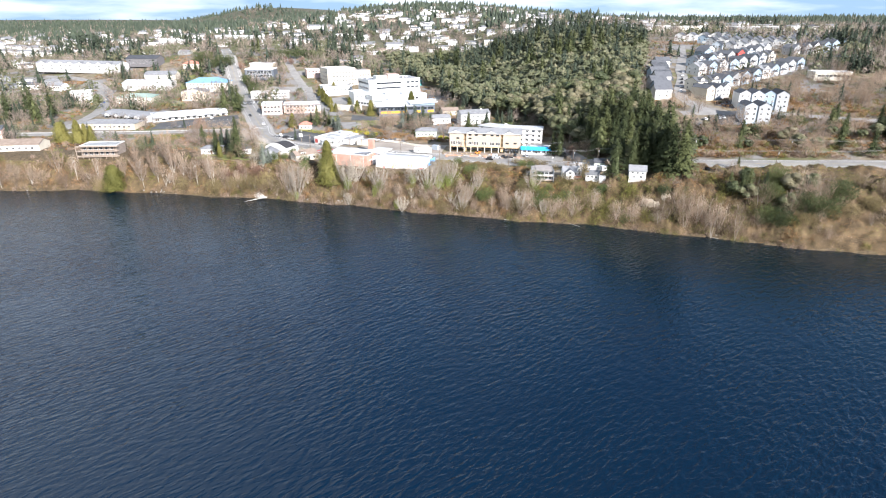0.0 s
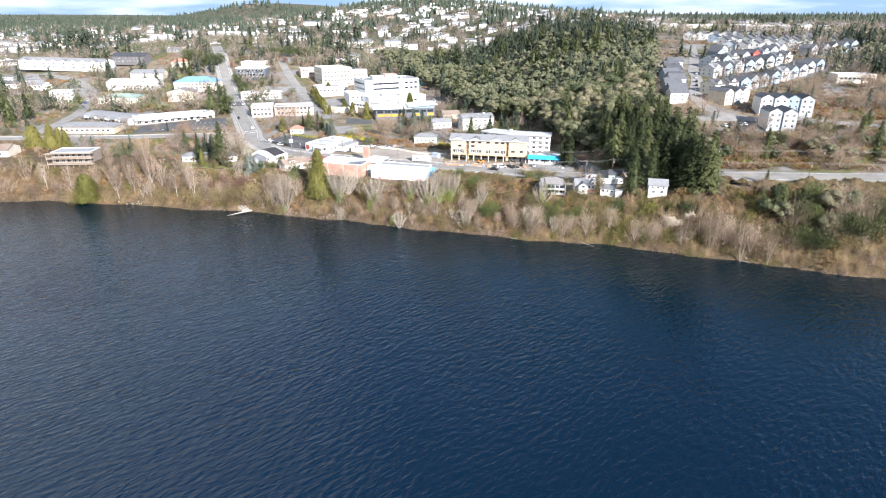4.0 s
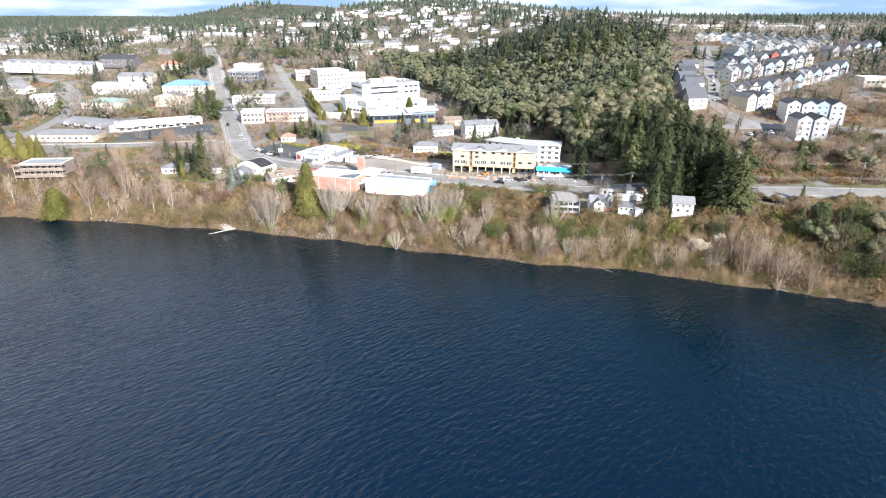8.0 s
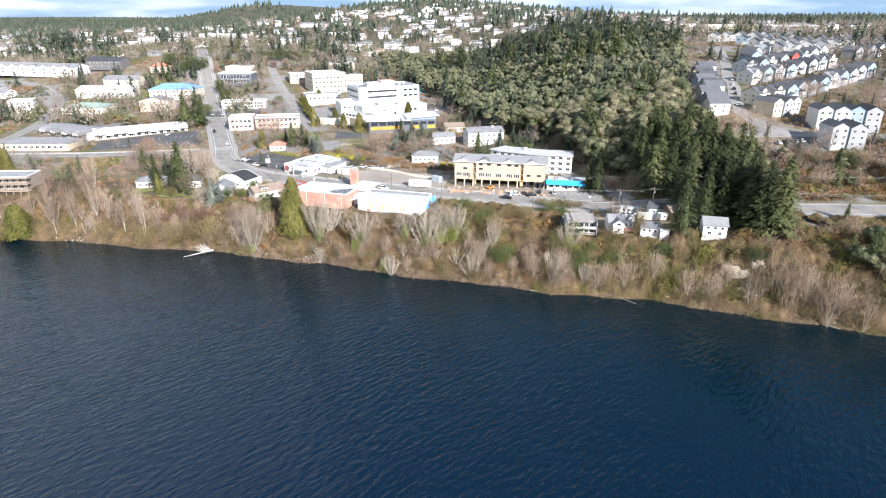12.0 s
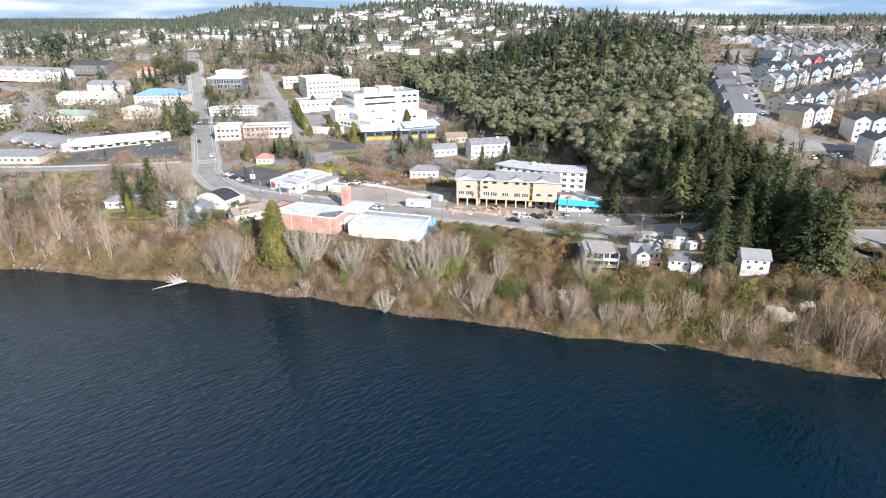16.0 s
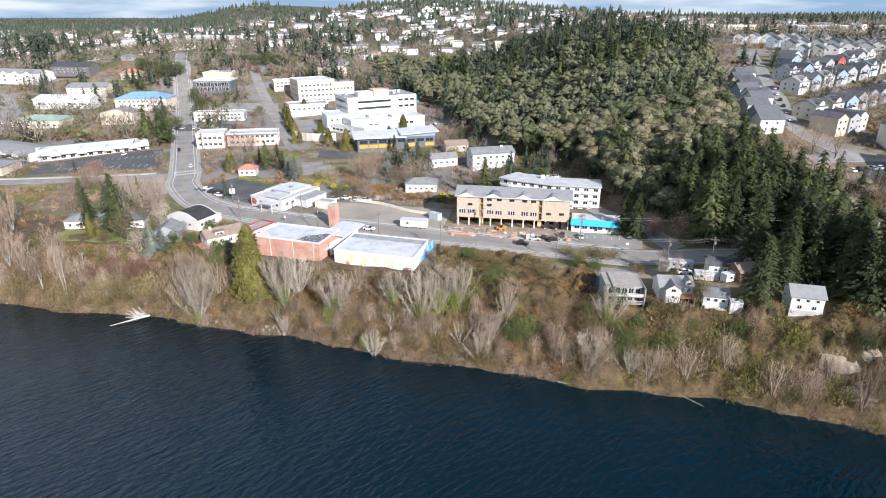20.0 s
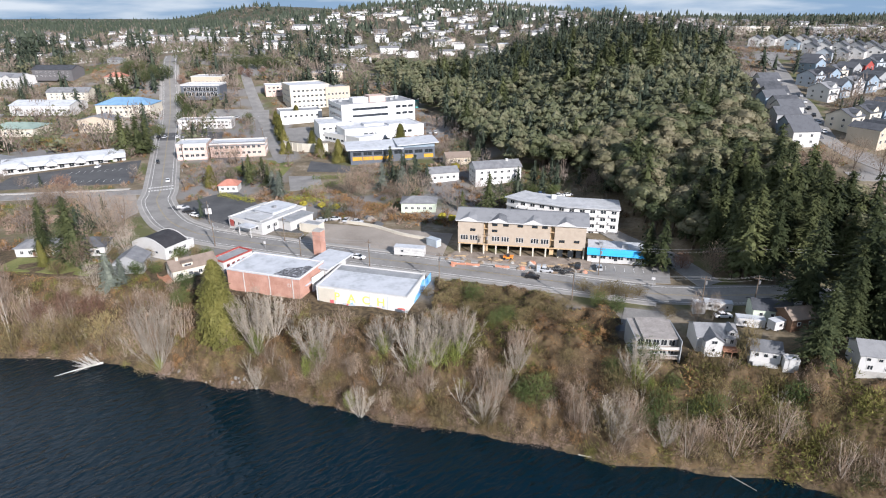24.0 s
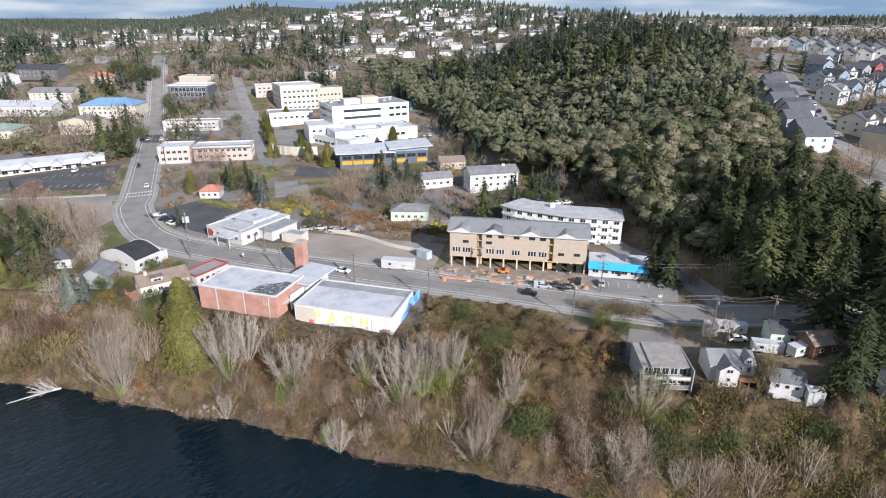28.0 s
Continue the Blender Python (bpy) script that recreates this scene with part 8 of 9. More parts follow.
def hedge(points, h, w, mat, label, seed):
    """A lumpy clipped or loose hedge along a line, of small leaves."""
    rng = np.random.RandomState(seed)
    tri = []
    for (xa, ya), (xb, yb) in zip(points, points[1:]):
        length = math.hypot(xb - xa, yb - ya)
        n = int(length * w * 18)
        u, v, q = rng.uniform(0, 1, n), rng.uniform(-1, 1, n), rng.uniform(0.05, 1, n)
        x, y = xa + (xb - xa) * u, ya + (yb - ya) * u
        top = h * (0.85 + 0.25 * np.sin(u * length * 1.3 + seed) * np.sin(u * length * 0.47))
        reach = w / 2 * np.sqrt(1 - 0.75 * q ** 2) * v
        px, py = x - (yb - ya) / length * reach, y + (xb - xa) / length * reach
        z = np.array([ground_z(a, b) for a, b in zip(px, py)]) + top * q
        p = np.stack([px, py, z], 1)
        e, f = rng.normal(size=(n, 3)), rng.normal(size=(n, 3))
        tri.append(np.stack([p - e * 0.16, p + e * 0.12 + f * 0.1, p + f * 0.2], 1))
    ob = new("hedge", tri_mesh("hedge", np.concatenate(tri), mat))
    tagged(ob, label, "hedge")


hedge([(-60.4, 314.6), (-45.1, 315.7)], 2.4, 3.0, BUSH, "olive green clipped hedge beside the asphalt court", 1)
hedge([(-61.4, 296.2), (-45.2, 307.7)], 2.2, 3.2, BUSH, "long green hedge on the slope", 2)
hedge([(-66.3, 286.0), (-47.3, 281.0)], 2.0, 4.5, YELLOWISH, "bright yellow-green loose hedge on the slope", 3)
hedge([(-59.3, 292.5), (-50.0, 288.0)], 1.8, 4.0, YELLOWISH, "bright yellow-green loose hedge on the slope", 4)
hedge([(-96.0, 292.0), (-88.0, 288.0), (-78.0, 282.0)], 2.2, 3.6, YELLOWISH, "bright yellow-green shrubs behind the kiosk", 5)
hedge([(-240.0, 381.0), (-207.8, 376.5), (-182.0, 380.0)], 3.0, 6.0, WILLOW, "brown-olive hedge behind the shopping strip", 6)
hedge([(-238.0, 392.0), (-205.0, 388.0)], 2.6, 6.0, BRAMBLE, "brown-olive hedge behind the shopping strip", 7)
hedge([(-282.0, 447.0), (-259.0, 445.0)], 3.4, 3.0, YELLOWISH, "yellow-green clipped hedge before the white hall", 8)
hedge([(-88.5, 226.3), (-84.0, 229.5), (-78.0, 229.0)], 2.6, 2.6, BUSH, "dark green hedge beside the barrel-roofed hall", 9)
hedge([(-48.0, 267.0), (-40.0, 264.5), (-24.7, 266.0)], 2.2, 5.0, TWIG_RED, "reddish-brown thicket above the gravel lot", 10)
hedge([(-44.1, 286.1), (-36.0, 277.0), (-22.0, 272.0)], 2.4, 8.0, TWIG_RED, "reddish-brown thicket above the gravel lot", 11)
hedge([(-20.0, 262.0), (-6.0, 258.0), (14.0, 254.0)], 2.0, 4.0, TWIG_RED, "reddish-brown thicket along the retaining wall", 12)
hedge([(14.0, 268.0), (24.0, 276.0), (34.0, 292.0)], 3.2, 5.0, BUSH, "green shrubs behind the white flats", 13)
hedge([(-108.0, 332.0), (-92.0, 326.0)], 1.6, 3.0, BUSH, "low olive hedge on the verge", 14)
hedge([(-388.0, 500.0), (-356.0, 496.0)], 1.6, 20.0, TWIG_RED, "reddish-brown thicket beside the winding street", 15)
hedge([(-196.0, 262.0), (-170.0, 266.0)], 2.0, 9.0, WILLOW, "brown-olive thicket behind the deck house", 16)
hedge([(-168.0, 258.0), (-140.0, 262.0)], 2.4, 10.0, TWIG_GREY, "grey-brown thicket below the side street", 17)
hedge([(-190.0, 276.0), (-160.0, 278.0)], 1.2, 3.0, BRAMBLE, "low olive hedge along the side street", 18)
hedge([(-300.0, 396.0), (-292.0, 408.0)], 4.0, 4.0, YELLOWISH, "tall yellow-green hedge beside the white block", 19)


def crest_firs():
    """Tall firs in clumps along the upper part of the wood."""
    rng = random.Random(64)
    n = 0
    while n < 62:
        x, y = rng.uniform(-10, 215), rng.uniform(380, 640)
        if not inside(x, y, FOREST) or noise.noise((x * 0.02, y * 0.02, 6)) < -0.05:
            continue
        plant("fir_tree", x, y, rng.uniform(18, 27), FIR_MESH, TRUNK_MESH, "tall dark fir on the crest of the wood", rng, "firs on the crest", 1.25)
        n += 1


crest_firs()


# ---- vehicles ----
CAR_PAINT = {"white": paint("white_car_paint", (0.75, 0.75, 0.75), 0.3), "black": paint("black_car_paint", (0.02, 0.02, 0.022), 0.3), "silver": paint("silver_car_paint", (0.42, 0.43, 0.45), 0.3), "red": paint("red_car_paint", (0.42, 0.03, 0.03), 0.3), "blue": paint("blue_car_paint", (0.05, 0.10, 0.25), 0.3)}


def loft(sections):
    """A hull through cross-sections of equal corner count, closed at both ends."""
    g, n = Geo(), len(sections[0])
    vs = [p for s in sections for p in s]
    fs = [(i * n + k, i * n + (k + 1) % n, (i + 1) * n + (k + 1) % n, (i + 1) * n + k) for i in range(len(sections) - 1) for k in range(n)]
    return g.add(vs, fs + [tuple(range(n - 1, -1, -1)), tuple(range((len(sections) - 1) * n, len(sections) * n))])


def rounded(x, half, z0, z1, cut=0.12):
    return [(x, -half, z0), (x, half, z0), (x, half, z1 - cut), (x, half - cut, z1), (x, -half + cut, z1), (x, -half, z1 - cut)]


WHEEL = Geo().tube((0, -0.11, 0), (0, 0.11, 0), 0.33, 0.33, 12).data("tyre", RUBBER)


def car(tone, tall=0.0, size=1.0):
    b = thing("car", pose(0, 0, 0), f"parked {tone} car on the asphalt", "car", "parked cars")
    part("body", loft([rounded(-2.25, 0.78, 0.35, 0.80), rounded(-2.05, 0.88, 0.28, 0.92 + tall * 0.3), rounded(-0.9, 0.90, 0.25, 0.95 + tall * 0.3), rounded(0.9, 0.90, 0.25, 0.95 + tall * 0.2), rounded(1.9, 0.87, 0.28, 0.82 + tall * 0.2), rounded(2.25, 0.74, 0.36, 0.66)]), CAR_PAINT[tone], b)
    part("cabin_glass", loft([rounded(-1.95 + 0.2, 0.74, 0.9, 0.98), rounded(-1.2, 0.70, 0.9, 1.38 + tall), rounded(0.2, 0.70, 0.9, 1.42 + tall), rounded(1.05, 0.72, 0.9, 0.98)]), GLASS, b)
    part("roof", loft([rounded(-1.2, 0.66, 1.36 + tall, 1.44 + tall, 0.05), rounded(0.15, 0.66, 1.40 + tall, 1.48 + tall, 0.05)]), CAR_PAINT[tone], b)
    for x in (-1.4, 1.4):
        for y in (-0.80, 0.80):
            part("wheel", WHEEL, None, b).matrix_basis = pose(x, y, 0.33)
    for y in (-0.62, 0.62):
        part("headlight", Geo().box(2.18, y - 0.16, 0.55, 2.27, y + 0.16, 0.68), WHITE, b)
    return b


def park_cars():
    rng = random.Random(8)
    kinds = {k: car(k, 0.25 if k in ("black", "blue") else 0.0) for k in CAR_PAINT}
    used = set()
    spots = [(42.5, 216.6, 75), (48.9, 215.4, 80), (32.2, 213.9, -15), (35.9, 213.6, -20), (38.6, 212.6, 10), (38.0, 281, 20), (40.8, 282, 15), (47.9, 280, 20), (51.2, 280, 20), (51.1, 274.6, 0), (44.2, 271.7, 70), (86.0, 186.1, 80), (72.8, 182.6, 0), (85.4, 179.0, 60), (-104.6, 274.9, 20), (-101, 271, 20), (-96.5, 266.2, -30), (-93.6, 241.8, -25), (-45.6, 259.9, 5), (-40.7, 261, 10), (-36.3, 259.7, 80), (-31.9, 257.8, -10)]
    spots += [(-172, 336, 98)]
    spots += [(-170 + 3.6 * i, 400 + 0.5 * i, 95) for i in (0, 1, 3, 4, 6, 7)] + [(-158 + 3.4 * i, 456, 90) for i in (0, 1, 2, 4, 5, 7, 8)] + [(156 + 3 * i, 248 + 0.5 * i, 95) for i in (0, 2, 3, 5, 6)] + [(-14 + 3.2 * i, 402, 90) for i in (0, 2, 3)]
    spots += [(-284 - 5.5 * i, 392 + 14 * i, 115) for i in range(4)] + [(169 + 5.5 * i, 310 + 14 * i, 70) for i in range(6)] + [(27.5, 209.8, -18), (-126.8, 312, 112), (-145.6, 344, -66), (-27, 225.2, -20)]
    for i, (x, y, turn) in enumerate(spots):
        k = {9: "red", 6: "blue", 30: "red", 45: "blue"}.get(i) or rng.choice(["white", "black", "silver", "silver", "white", "black"])
        m = at(x, y, turn, 0.2)
        if k in used:
            copy_thing(kinds[k], m)
        else:
            kinds[k].matrix_basis = m
            used.add(k)


park_cars()


def trailer(name, x, y, turn, w, d, h, mat, label, windows=2):
    b = thing(name, at(x, y, turn, 0.15), label, "trailer")
    part("body", Geo().box(0, 0, 0.5, w, d, h), mat, b)
    part("roof", Geo().box(-0.08, -0.08, h + 0.004, w + 0.08, d + 0.08, h + 0.12), ROOF_WHITE, b)
    for u in even(0.5, w - 0.5, windows):
        part("window", window_mesh(0.9, 0.8, STEEL), None, b).matrix_basis = pose(u, -0.01, h * 0.5)
    door_on(b, "front", w, d, w * 0.72, WHITE, 0.8, 1.9, 0.55)
    for u in (w * 0.25, w * 0.75):
        for v in (0.25, d - 0.25):
            part("wheel", WHEEL, None, b).matrix_basis = pose(u, v, 0.33)
    part("tow_bar", Geo().box(-1.3, d / 2 - 0.08, 0.55, 0, d / 2 + 0.08, 0.7), STEEL, b)


trailer("site_trailer", -15.6, 227.0, -11.5, 10.0, 2.9, 3.1, WHITE, "long white site office trailer on the gravel lot", 2)
trailer("camper", 73.5, 177.0, -14, 6.5, 2.3, 2.7, WHITE, "white camper trailer parked in the shaded yard", 2)
trailer("camper", 80.5, 172.5, 20, 6.0, 2.3, 2.7, WHITE, "cream camper trailer parked beside the cabins", 2)
trailer("camper", 69.5, 186.8, -14, 7.0, 2.4, 2.7, WHITE, "white camper trailer by the street", 3)


def container(x, y, turn, w, d, h, mat, label):
    b = thing("container", at(x, y, turn, 0.12), label, "container")
    part("body", Geo().box(0, 0, 0, w, d, h), mat, b)
    for i in range(int(w / 0.5)):
        part("rib", Geo().box(0.1 + 0.5 * i, -0.05, 0.1, 0.32 + 0.5 * i, -0.004, h - 0.1), mat, b)
    part("lid", Geo().box(-0.05, -0.06, h + 0.004, w + 0.05, d + 0.05, h + 0.08), mat, b)


container(-5.2, 236.0, -40, 4.5, 2.4, 2.5, PALE_BLUE, "pale blue storage container on the gravel lot")
container(-52.0, 250.5, -14, 6.0, 2.5, 2.6, CREAM, "cream storage container at the lot's edge")
for x, y in ((29.3, 213.9), (30.9, 213.6)):
    b = thing("portable_toilet", at(x, y, -15, 0.16), "pale plastic portable toilet beside the building plot", "toilet")
    part("cabin", Geo().box(0, 0, 0, 1.15, 1.15, 2.2), WHITE, b)
    part("roof", Geo().add([(-0.05, -0.05, 2.2), (1.2, -0.05, 2.2), (1.2, 1.2, 2.2), (-0.05, 1.2, 2.2), (0.2, 0.2, 2.45), (0.95, 0.2, 2.45), (0.95, 0.95, 2.45), (0.2, 0.95, 2.45)], [(0, 1, 5, 4), (1, 2, 6, 5), (2, 3, 7, 6), (3, 0, 4, 7), (4, 5, 6, 7)]), ROOF_GREY, b)
    part("door", Geo().box(0.15, -0.04, 0.1, 1.0, -0.004, 2.0), PALE_BLUE, b)


def lift_machine(x, y, turn, reach):
    b = thing("telehandler", at(x, y, turn, 0.15), "orange lifting machine on the muddy plot", "machine")
    b.scale = (0.8, 0.8, 0.8)
    part("chassis", Geo().box(-1.9, -0.9, 0.5, 1.9, 0.9, 1.3), ORANGE, b)
    part("cab", Geo().box(-0.6, -0.85, 1.3, 0.7, 0.0, 2.5), GLASS, b)
    part("boom", Geo().tube((-1.8, 0.4, 1.4), (2.0 + reach, 0.4, 1.6 + reach * 0.5), 0.22, 0.16, 6), ORANGE, b)
    for px in (-1.3, 1.3):
        for py in (-0.95, 0.95):
            o = part("wheel", WHEEL, None, b)
            o.matrix_basis = pose(px, py, 0.5) @ Matrix.Scale(1.5, 4)


lift_machine(21.5, 223.6, -15, 0.3)


# ---- building plot clutter, walls and stones ----
def mound(rng, r, h):
    """An uneven heap: three broken rings and a top."""
    rings = []
    for k, (q, z) in enumerate(((1.0, -0.15), (0.72, 0.45), (0.35, 0.85))):
        rings.append([(r * q * rng.uniform(0.75, 1.25) * math.cos(6.283 * i / 9), r * q * rng.uniform(0.75, 1.25) * math.sin(6.283 * i / 9), h * z * rng.uniform(0.7, 1.2)) for i in range(9)])
    return loft(rings)


def plot_clutter():
    rng = random.Random(31)
    plank = Geo().box(0, 0, 0, 3.6, 0.16, 0.06).data("plank", LUMBER)
    for i in range(16):
        x, y = rng.uniform(4, 44), 0
        y = 229.0 - 0.174 * (x - 5) - rng.uniform(2.0, 9.0)
        p = thing("timber_stack", at(x, y, rng.uniform(-40, 20), 0.16), "loose stack of raw planks on the mud", "timber", "timber on the plot")
        for k in range(rng.randint(4, 8)):
            part("plank", plank, None, p).matrix_basis = pose(rng.uniform(-0.3, 0.3), 0.22 * (k % 4), 0.07 * (k // 4), 0, 0, rng.uniform(-12, 12))
    for i in range(46):
        x = rng.uniform(1, 45)
        y = 227 - 0.19 * (x - 5) - rng.uniform(0.5, 8.0)
        g = mound(rng, rng.uniform(0.6, 1.6), rng.uniform(0.3, 0.9))
        o = part("earth_mound", g, rng.choice([DIRT, GRAVEL, DIRT, ORANGE_NET, CONCRETE]))
        o.matrix_basis = at(x, y, rng.uniform(0, 360), 0.12)
        tagged(o, "small heap of earth and rubble on the plot", "rubble", "rubble on the plot")
    for i in (0, 1, 3, 6):
        x = 3 + 4.6 * i
        y = 219.5 - 0.19 * (x - 5)
        f = thing("safety_fence", at(x, y, -11, 0.2), "sagging orange safety netting on stakes", "fence", "orange netting")
        part("stake", Geo().box(0, 0, -0.3, 0.06, 0.06, 1.2), LUMBER, f)
        part("net", Geo().add([(0.06, 0.02, 0.15), (4.5, 0.02, 0.1), (4.5, 0.02, 0.95), (2.2, 0.02, 0.75), (0.06, 0.02, 1.05), (0.06, 0.05, 0.15), (4.5, 0.05, 0.1), (4.5, 0.05, 0.95), (2.2, 0.05, 0.75), (0.06, 0.05, 1.05)], [(0, 1, 2, 3, 4), (9, 8, 7, 6, 5), (4, 3, 8, 9), (3, 2, 7, 8)]), ORANGE_NET, f)
    # pale concrete blocks along the back of the gravel lot
    line = curve([(-36, 258), (-25.0, 253.3), (-14.4, 245.1), (-4.8, 240.3), (1.0, 238)], 2.4)
    w = thing("retaining_wall", pose(0, 0, 0), "low pale concrete block wall behind the gravel lot", "wall", kind="structure")
    for p, q in zip(line, line[1:]):
        o = part("block", Geo().box(0, -0.35, -0.6, (q - p).length - 0.05, 0.35, 1.0), CREAM, w)
        o.matrix_basis = pose(p.x, p.y, ground_z(p.x, p.y), 0, 0, math.degrees(math.atan2((q - p).y, (q - p).x)))
    for i in range(14):
        x = rng.uniform(-48, -22)
        y = 264 - 0.25 * (x + 48) * 0.6 + rng.uniform(-4, 3)
        g = mound(rng, rng.uniform(1.0, 2.6), rng.uniform(0.5, 1.4))
        o = part("earth_mound", g, rng.choice([DIRT, GRAVEL, BLACKTOP, CONCRETE]))
        o.matrix_basis = at(x, y, rng.uniform(0, 360))
        tagged(o, "heap of broken earth and concrete at the lot's edge", "rubble", "rubble behind the lot")


plot_clutter()


def shore_things():
    rng = random.Random(41)
    log = thing("fallen_tree", pose(-91.5, 184.3, 0.7, 0, 0, 205), "bleached fallen tree lying out over the water", "driftwood")
    g = Geo().tube((0, 0, 0.7), (5, 0, 0.3), 0.30, 0.20, 7).tube((5, 0, 0.3), (11.5, 0.4, -0.2), 0.20, 0.05, 6)
    part("trunk", g, BLEACHED, log)
    for i in range(46):
        x = rng.uniform(0.2, 4.0)
        a, far = rng.uniform(0.15, 3.0), rng.uniform(2.2, 4.6)
        e = Vector((x + rng.uniform(0.8, 3.6), far * math.cos(a), 0.5 + far * math.sin(a) * 0.85))
        b = part("branch", Geo().tube((x, 0, 0.5), e, 0.06, 0.015, 4), BLEACHED, log)
        for k in range(3):
            o = Vector((x, 0, 0.5)).lerp(e, rng.uniform(0.4, 0.9))
            part("twig", Geo().tube(o, o + Vector((rng.uniform(0.1, 1.0), rng.uniform(-0.7, 0.7), rng.uniform(-0.2, 0.8))), 0.03, 0.01, 3), BLEACHED, b)
    for i in range(85):
        x = rng.uniform(-300, 240)
        if rng.random() < 0.75:
            x = rng.choice([rng.uniform(-75, -48), rng.uniform(-75, -48), rng.uniform(-160, -148), rng.uniform(88, 110)])
        s = rng.uniform(0.25, 0.8)
        y = shore_y(x) + rng.uniform(-0.3, 1.6)
        ring = [(s * rng.uniform(0.7, 1.2) * math.cos(q), s * rng.uniform(0.7, 1.2) * math.sin(q)) for q in (0, 1.0, 2.1, 3.1, 4.2, 5.3)]
        gg = Geo()
        top = [(u * 0.6, v * 0.6) for u, v in ring]
        gg.add([(u, v, -0.3) for u, v in ring] + [(u, v, s * 0.6) for u, v in top], [tuple(range(6, 12))] + [(k, (k + 1) % 6, 6 + (k + 1) % 6, 6 + k) for k in range(6)])
        o = part("shore_stone", gg, ROAD if rng.random() < 0.6 else GRAVEL)
        o.matrix_basis = at(x, y, rng.uniform(0, 360), 0.05)
        tagged(o, "pale rough stone at the water's edge", "stone", "stones on the shore")
    for i in range(5):
        x = (30, -110, 60, 118, -200)[i]
        y = shore_y(x) - 0.6
        o = part("driftwood_log", Geo().tube((0, 0, 0.1), (rng.uniform(3, 6), 0.5, 0.25), 0.16, 0.06, 6), PALE_BARK)
        o.matrix_basis = pose(x, y, 0.0, 0, 0, rng.uniform(-60, 60))
        tagged(o, "bleached driftwood log at the shore", "driftwood", "driftwood")
    # bare sandy scars in the bluff
    for x, d, w, h in ((95, 8.5, 8, 3.4), (100, 5.0, 8, 2.6), (90, 9.5, 5, 2.6), (102, 11.5, 4, 6.0), (96, 4.0, 5, 2.4)):
        vs, fs = [], []
        for j in range(7):
            for i in range(9):
                u, v = (i / 8 - 0.5) * w * (1 - 0.25 * abs(j / 6 - 0.5)), (j / 6 - 0.5) * h
                px, py = x + u + 0.4 * noise.noise((i * 0.7, j * 0.7, x)), 0
                py = shore_y(px) + (d + v) / 0.945
                vs.append((px, py, ground_z(px, py) + 0.55 + 0.45 * noise.noise((px * 0.9, py * 0.9, 2)) - 1.6 * max(0.0, math.hypot(i / 4 - 1, j / 3 - 1) + 0.4 * noise.noise((px, py, 6)) - 0.75)))
        fs = [(j * 9 + i, j * 9 + i + 1, (j + 1) * 9 + i + 1, (j + 1) * 9 + i) for j in range(6) for i in range(8)]
        tagged(part("sand_scar", Geo().add(vs, fs), SAND), "bare pale sand where the bluff has slipped", "sand", kind="structure")


shore_things()


# ---- poles, cables, signs ----
def utility_pole(x, y, h, turn, lamp=False):
    p = thing("utility_pole", at(x, y, turn), "weathered wooden utility pole with a crossarm", "pole", "utility poles")
    part("shaft", Geo().tube((0, 0, -0.5), (0, 0, h), 0.17, 0.11, 8), POLE_WOOD, p)
    arm = part("crossarm", Geo().box(-1.2, -0.06, h - 0.9, 1.2, 0.06, h - 0.75), POLE_WOOD, p)
    for u in (-1.1, 1.1):
        part("insulator", Geo().tube((u, 0, h - 0.75), (u, 0, h - 0.55), 0.05, 0.04, 6), STEEL, arm)
    part("transformer", Geo().tube((0.32, 0, h - 2.4), (0.32, 0, h - 1.4), 0.24, 0.24, 10), STEEL, p)
    if lamp:
        part("lamp_arm", Geo().tube((0, 0, h - 2.2), (0, 2.2, h - 1.6), 0.05, 0.04, 5), STEEL, p)
        part("lamp_head", Geo().box(-0.14, 2.0, h - 1.68, 0.14, 2.8, h - 1.52), STEEL, p)
    return (x, y, ground_z(x, y) + h - 0.55)


def cable(a, b, sag, off):
    d = Vector((b[0] - a[0], b[1] - a[1], 0)).normalized()
    s = Vector((-d.y, d.x, 0)) * off
    pts = [Vector(a).lerp(Vector(b), t / 8) + s - Vector((0, 0, 4 * sag * (t / 8) * (1 - t / 8))) for t in range(9)]
    n = Vector((-d.y, d.x, 0))
    g = loft([[p - n * 0.02, p + n * 0.02, p + Vector((0, 0, 0.035))] for p in pts])
    tagged(part("cable", g, WIRE), "grey overhead cable between the poles", "cable", "overhead cables")


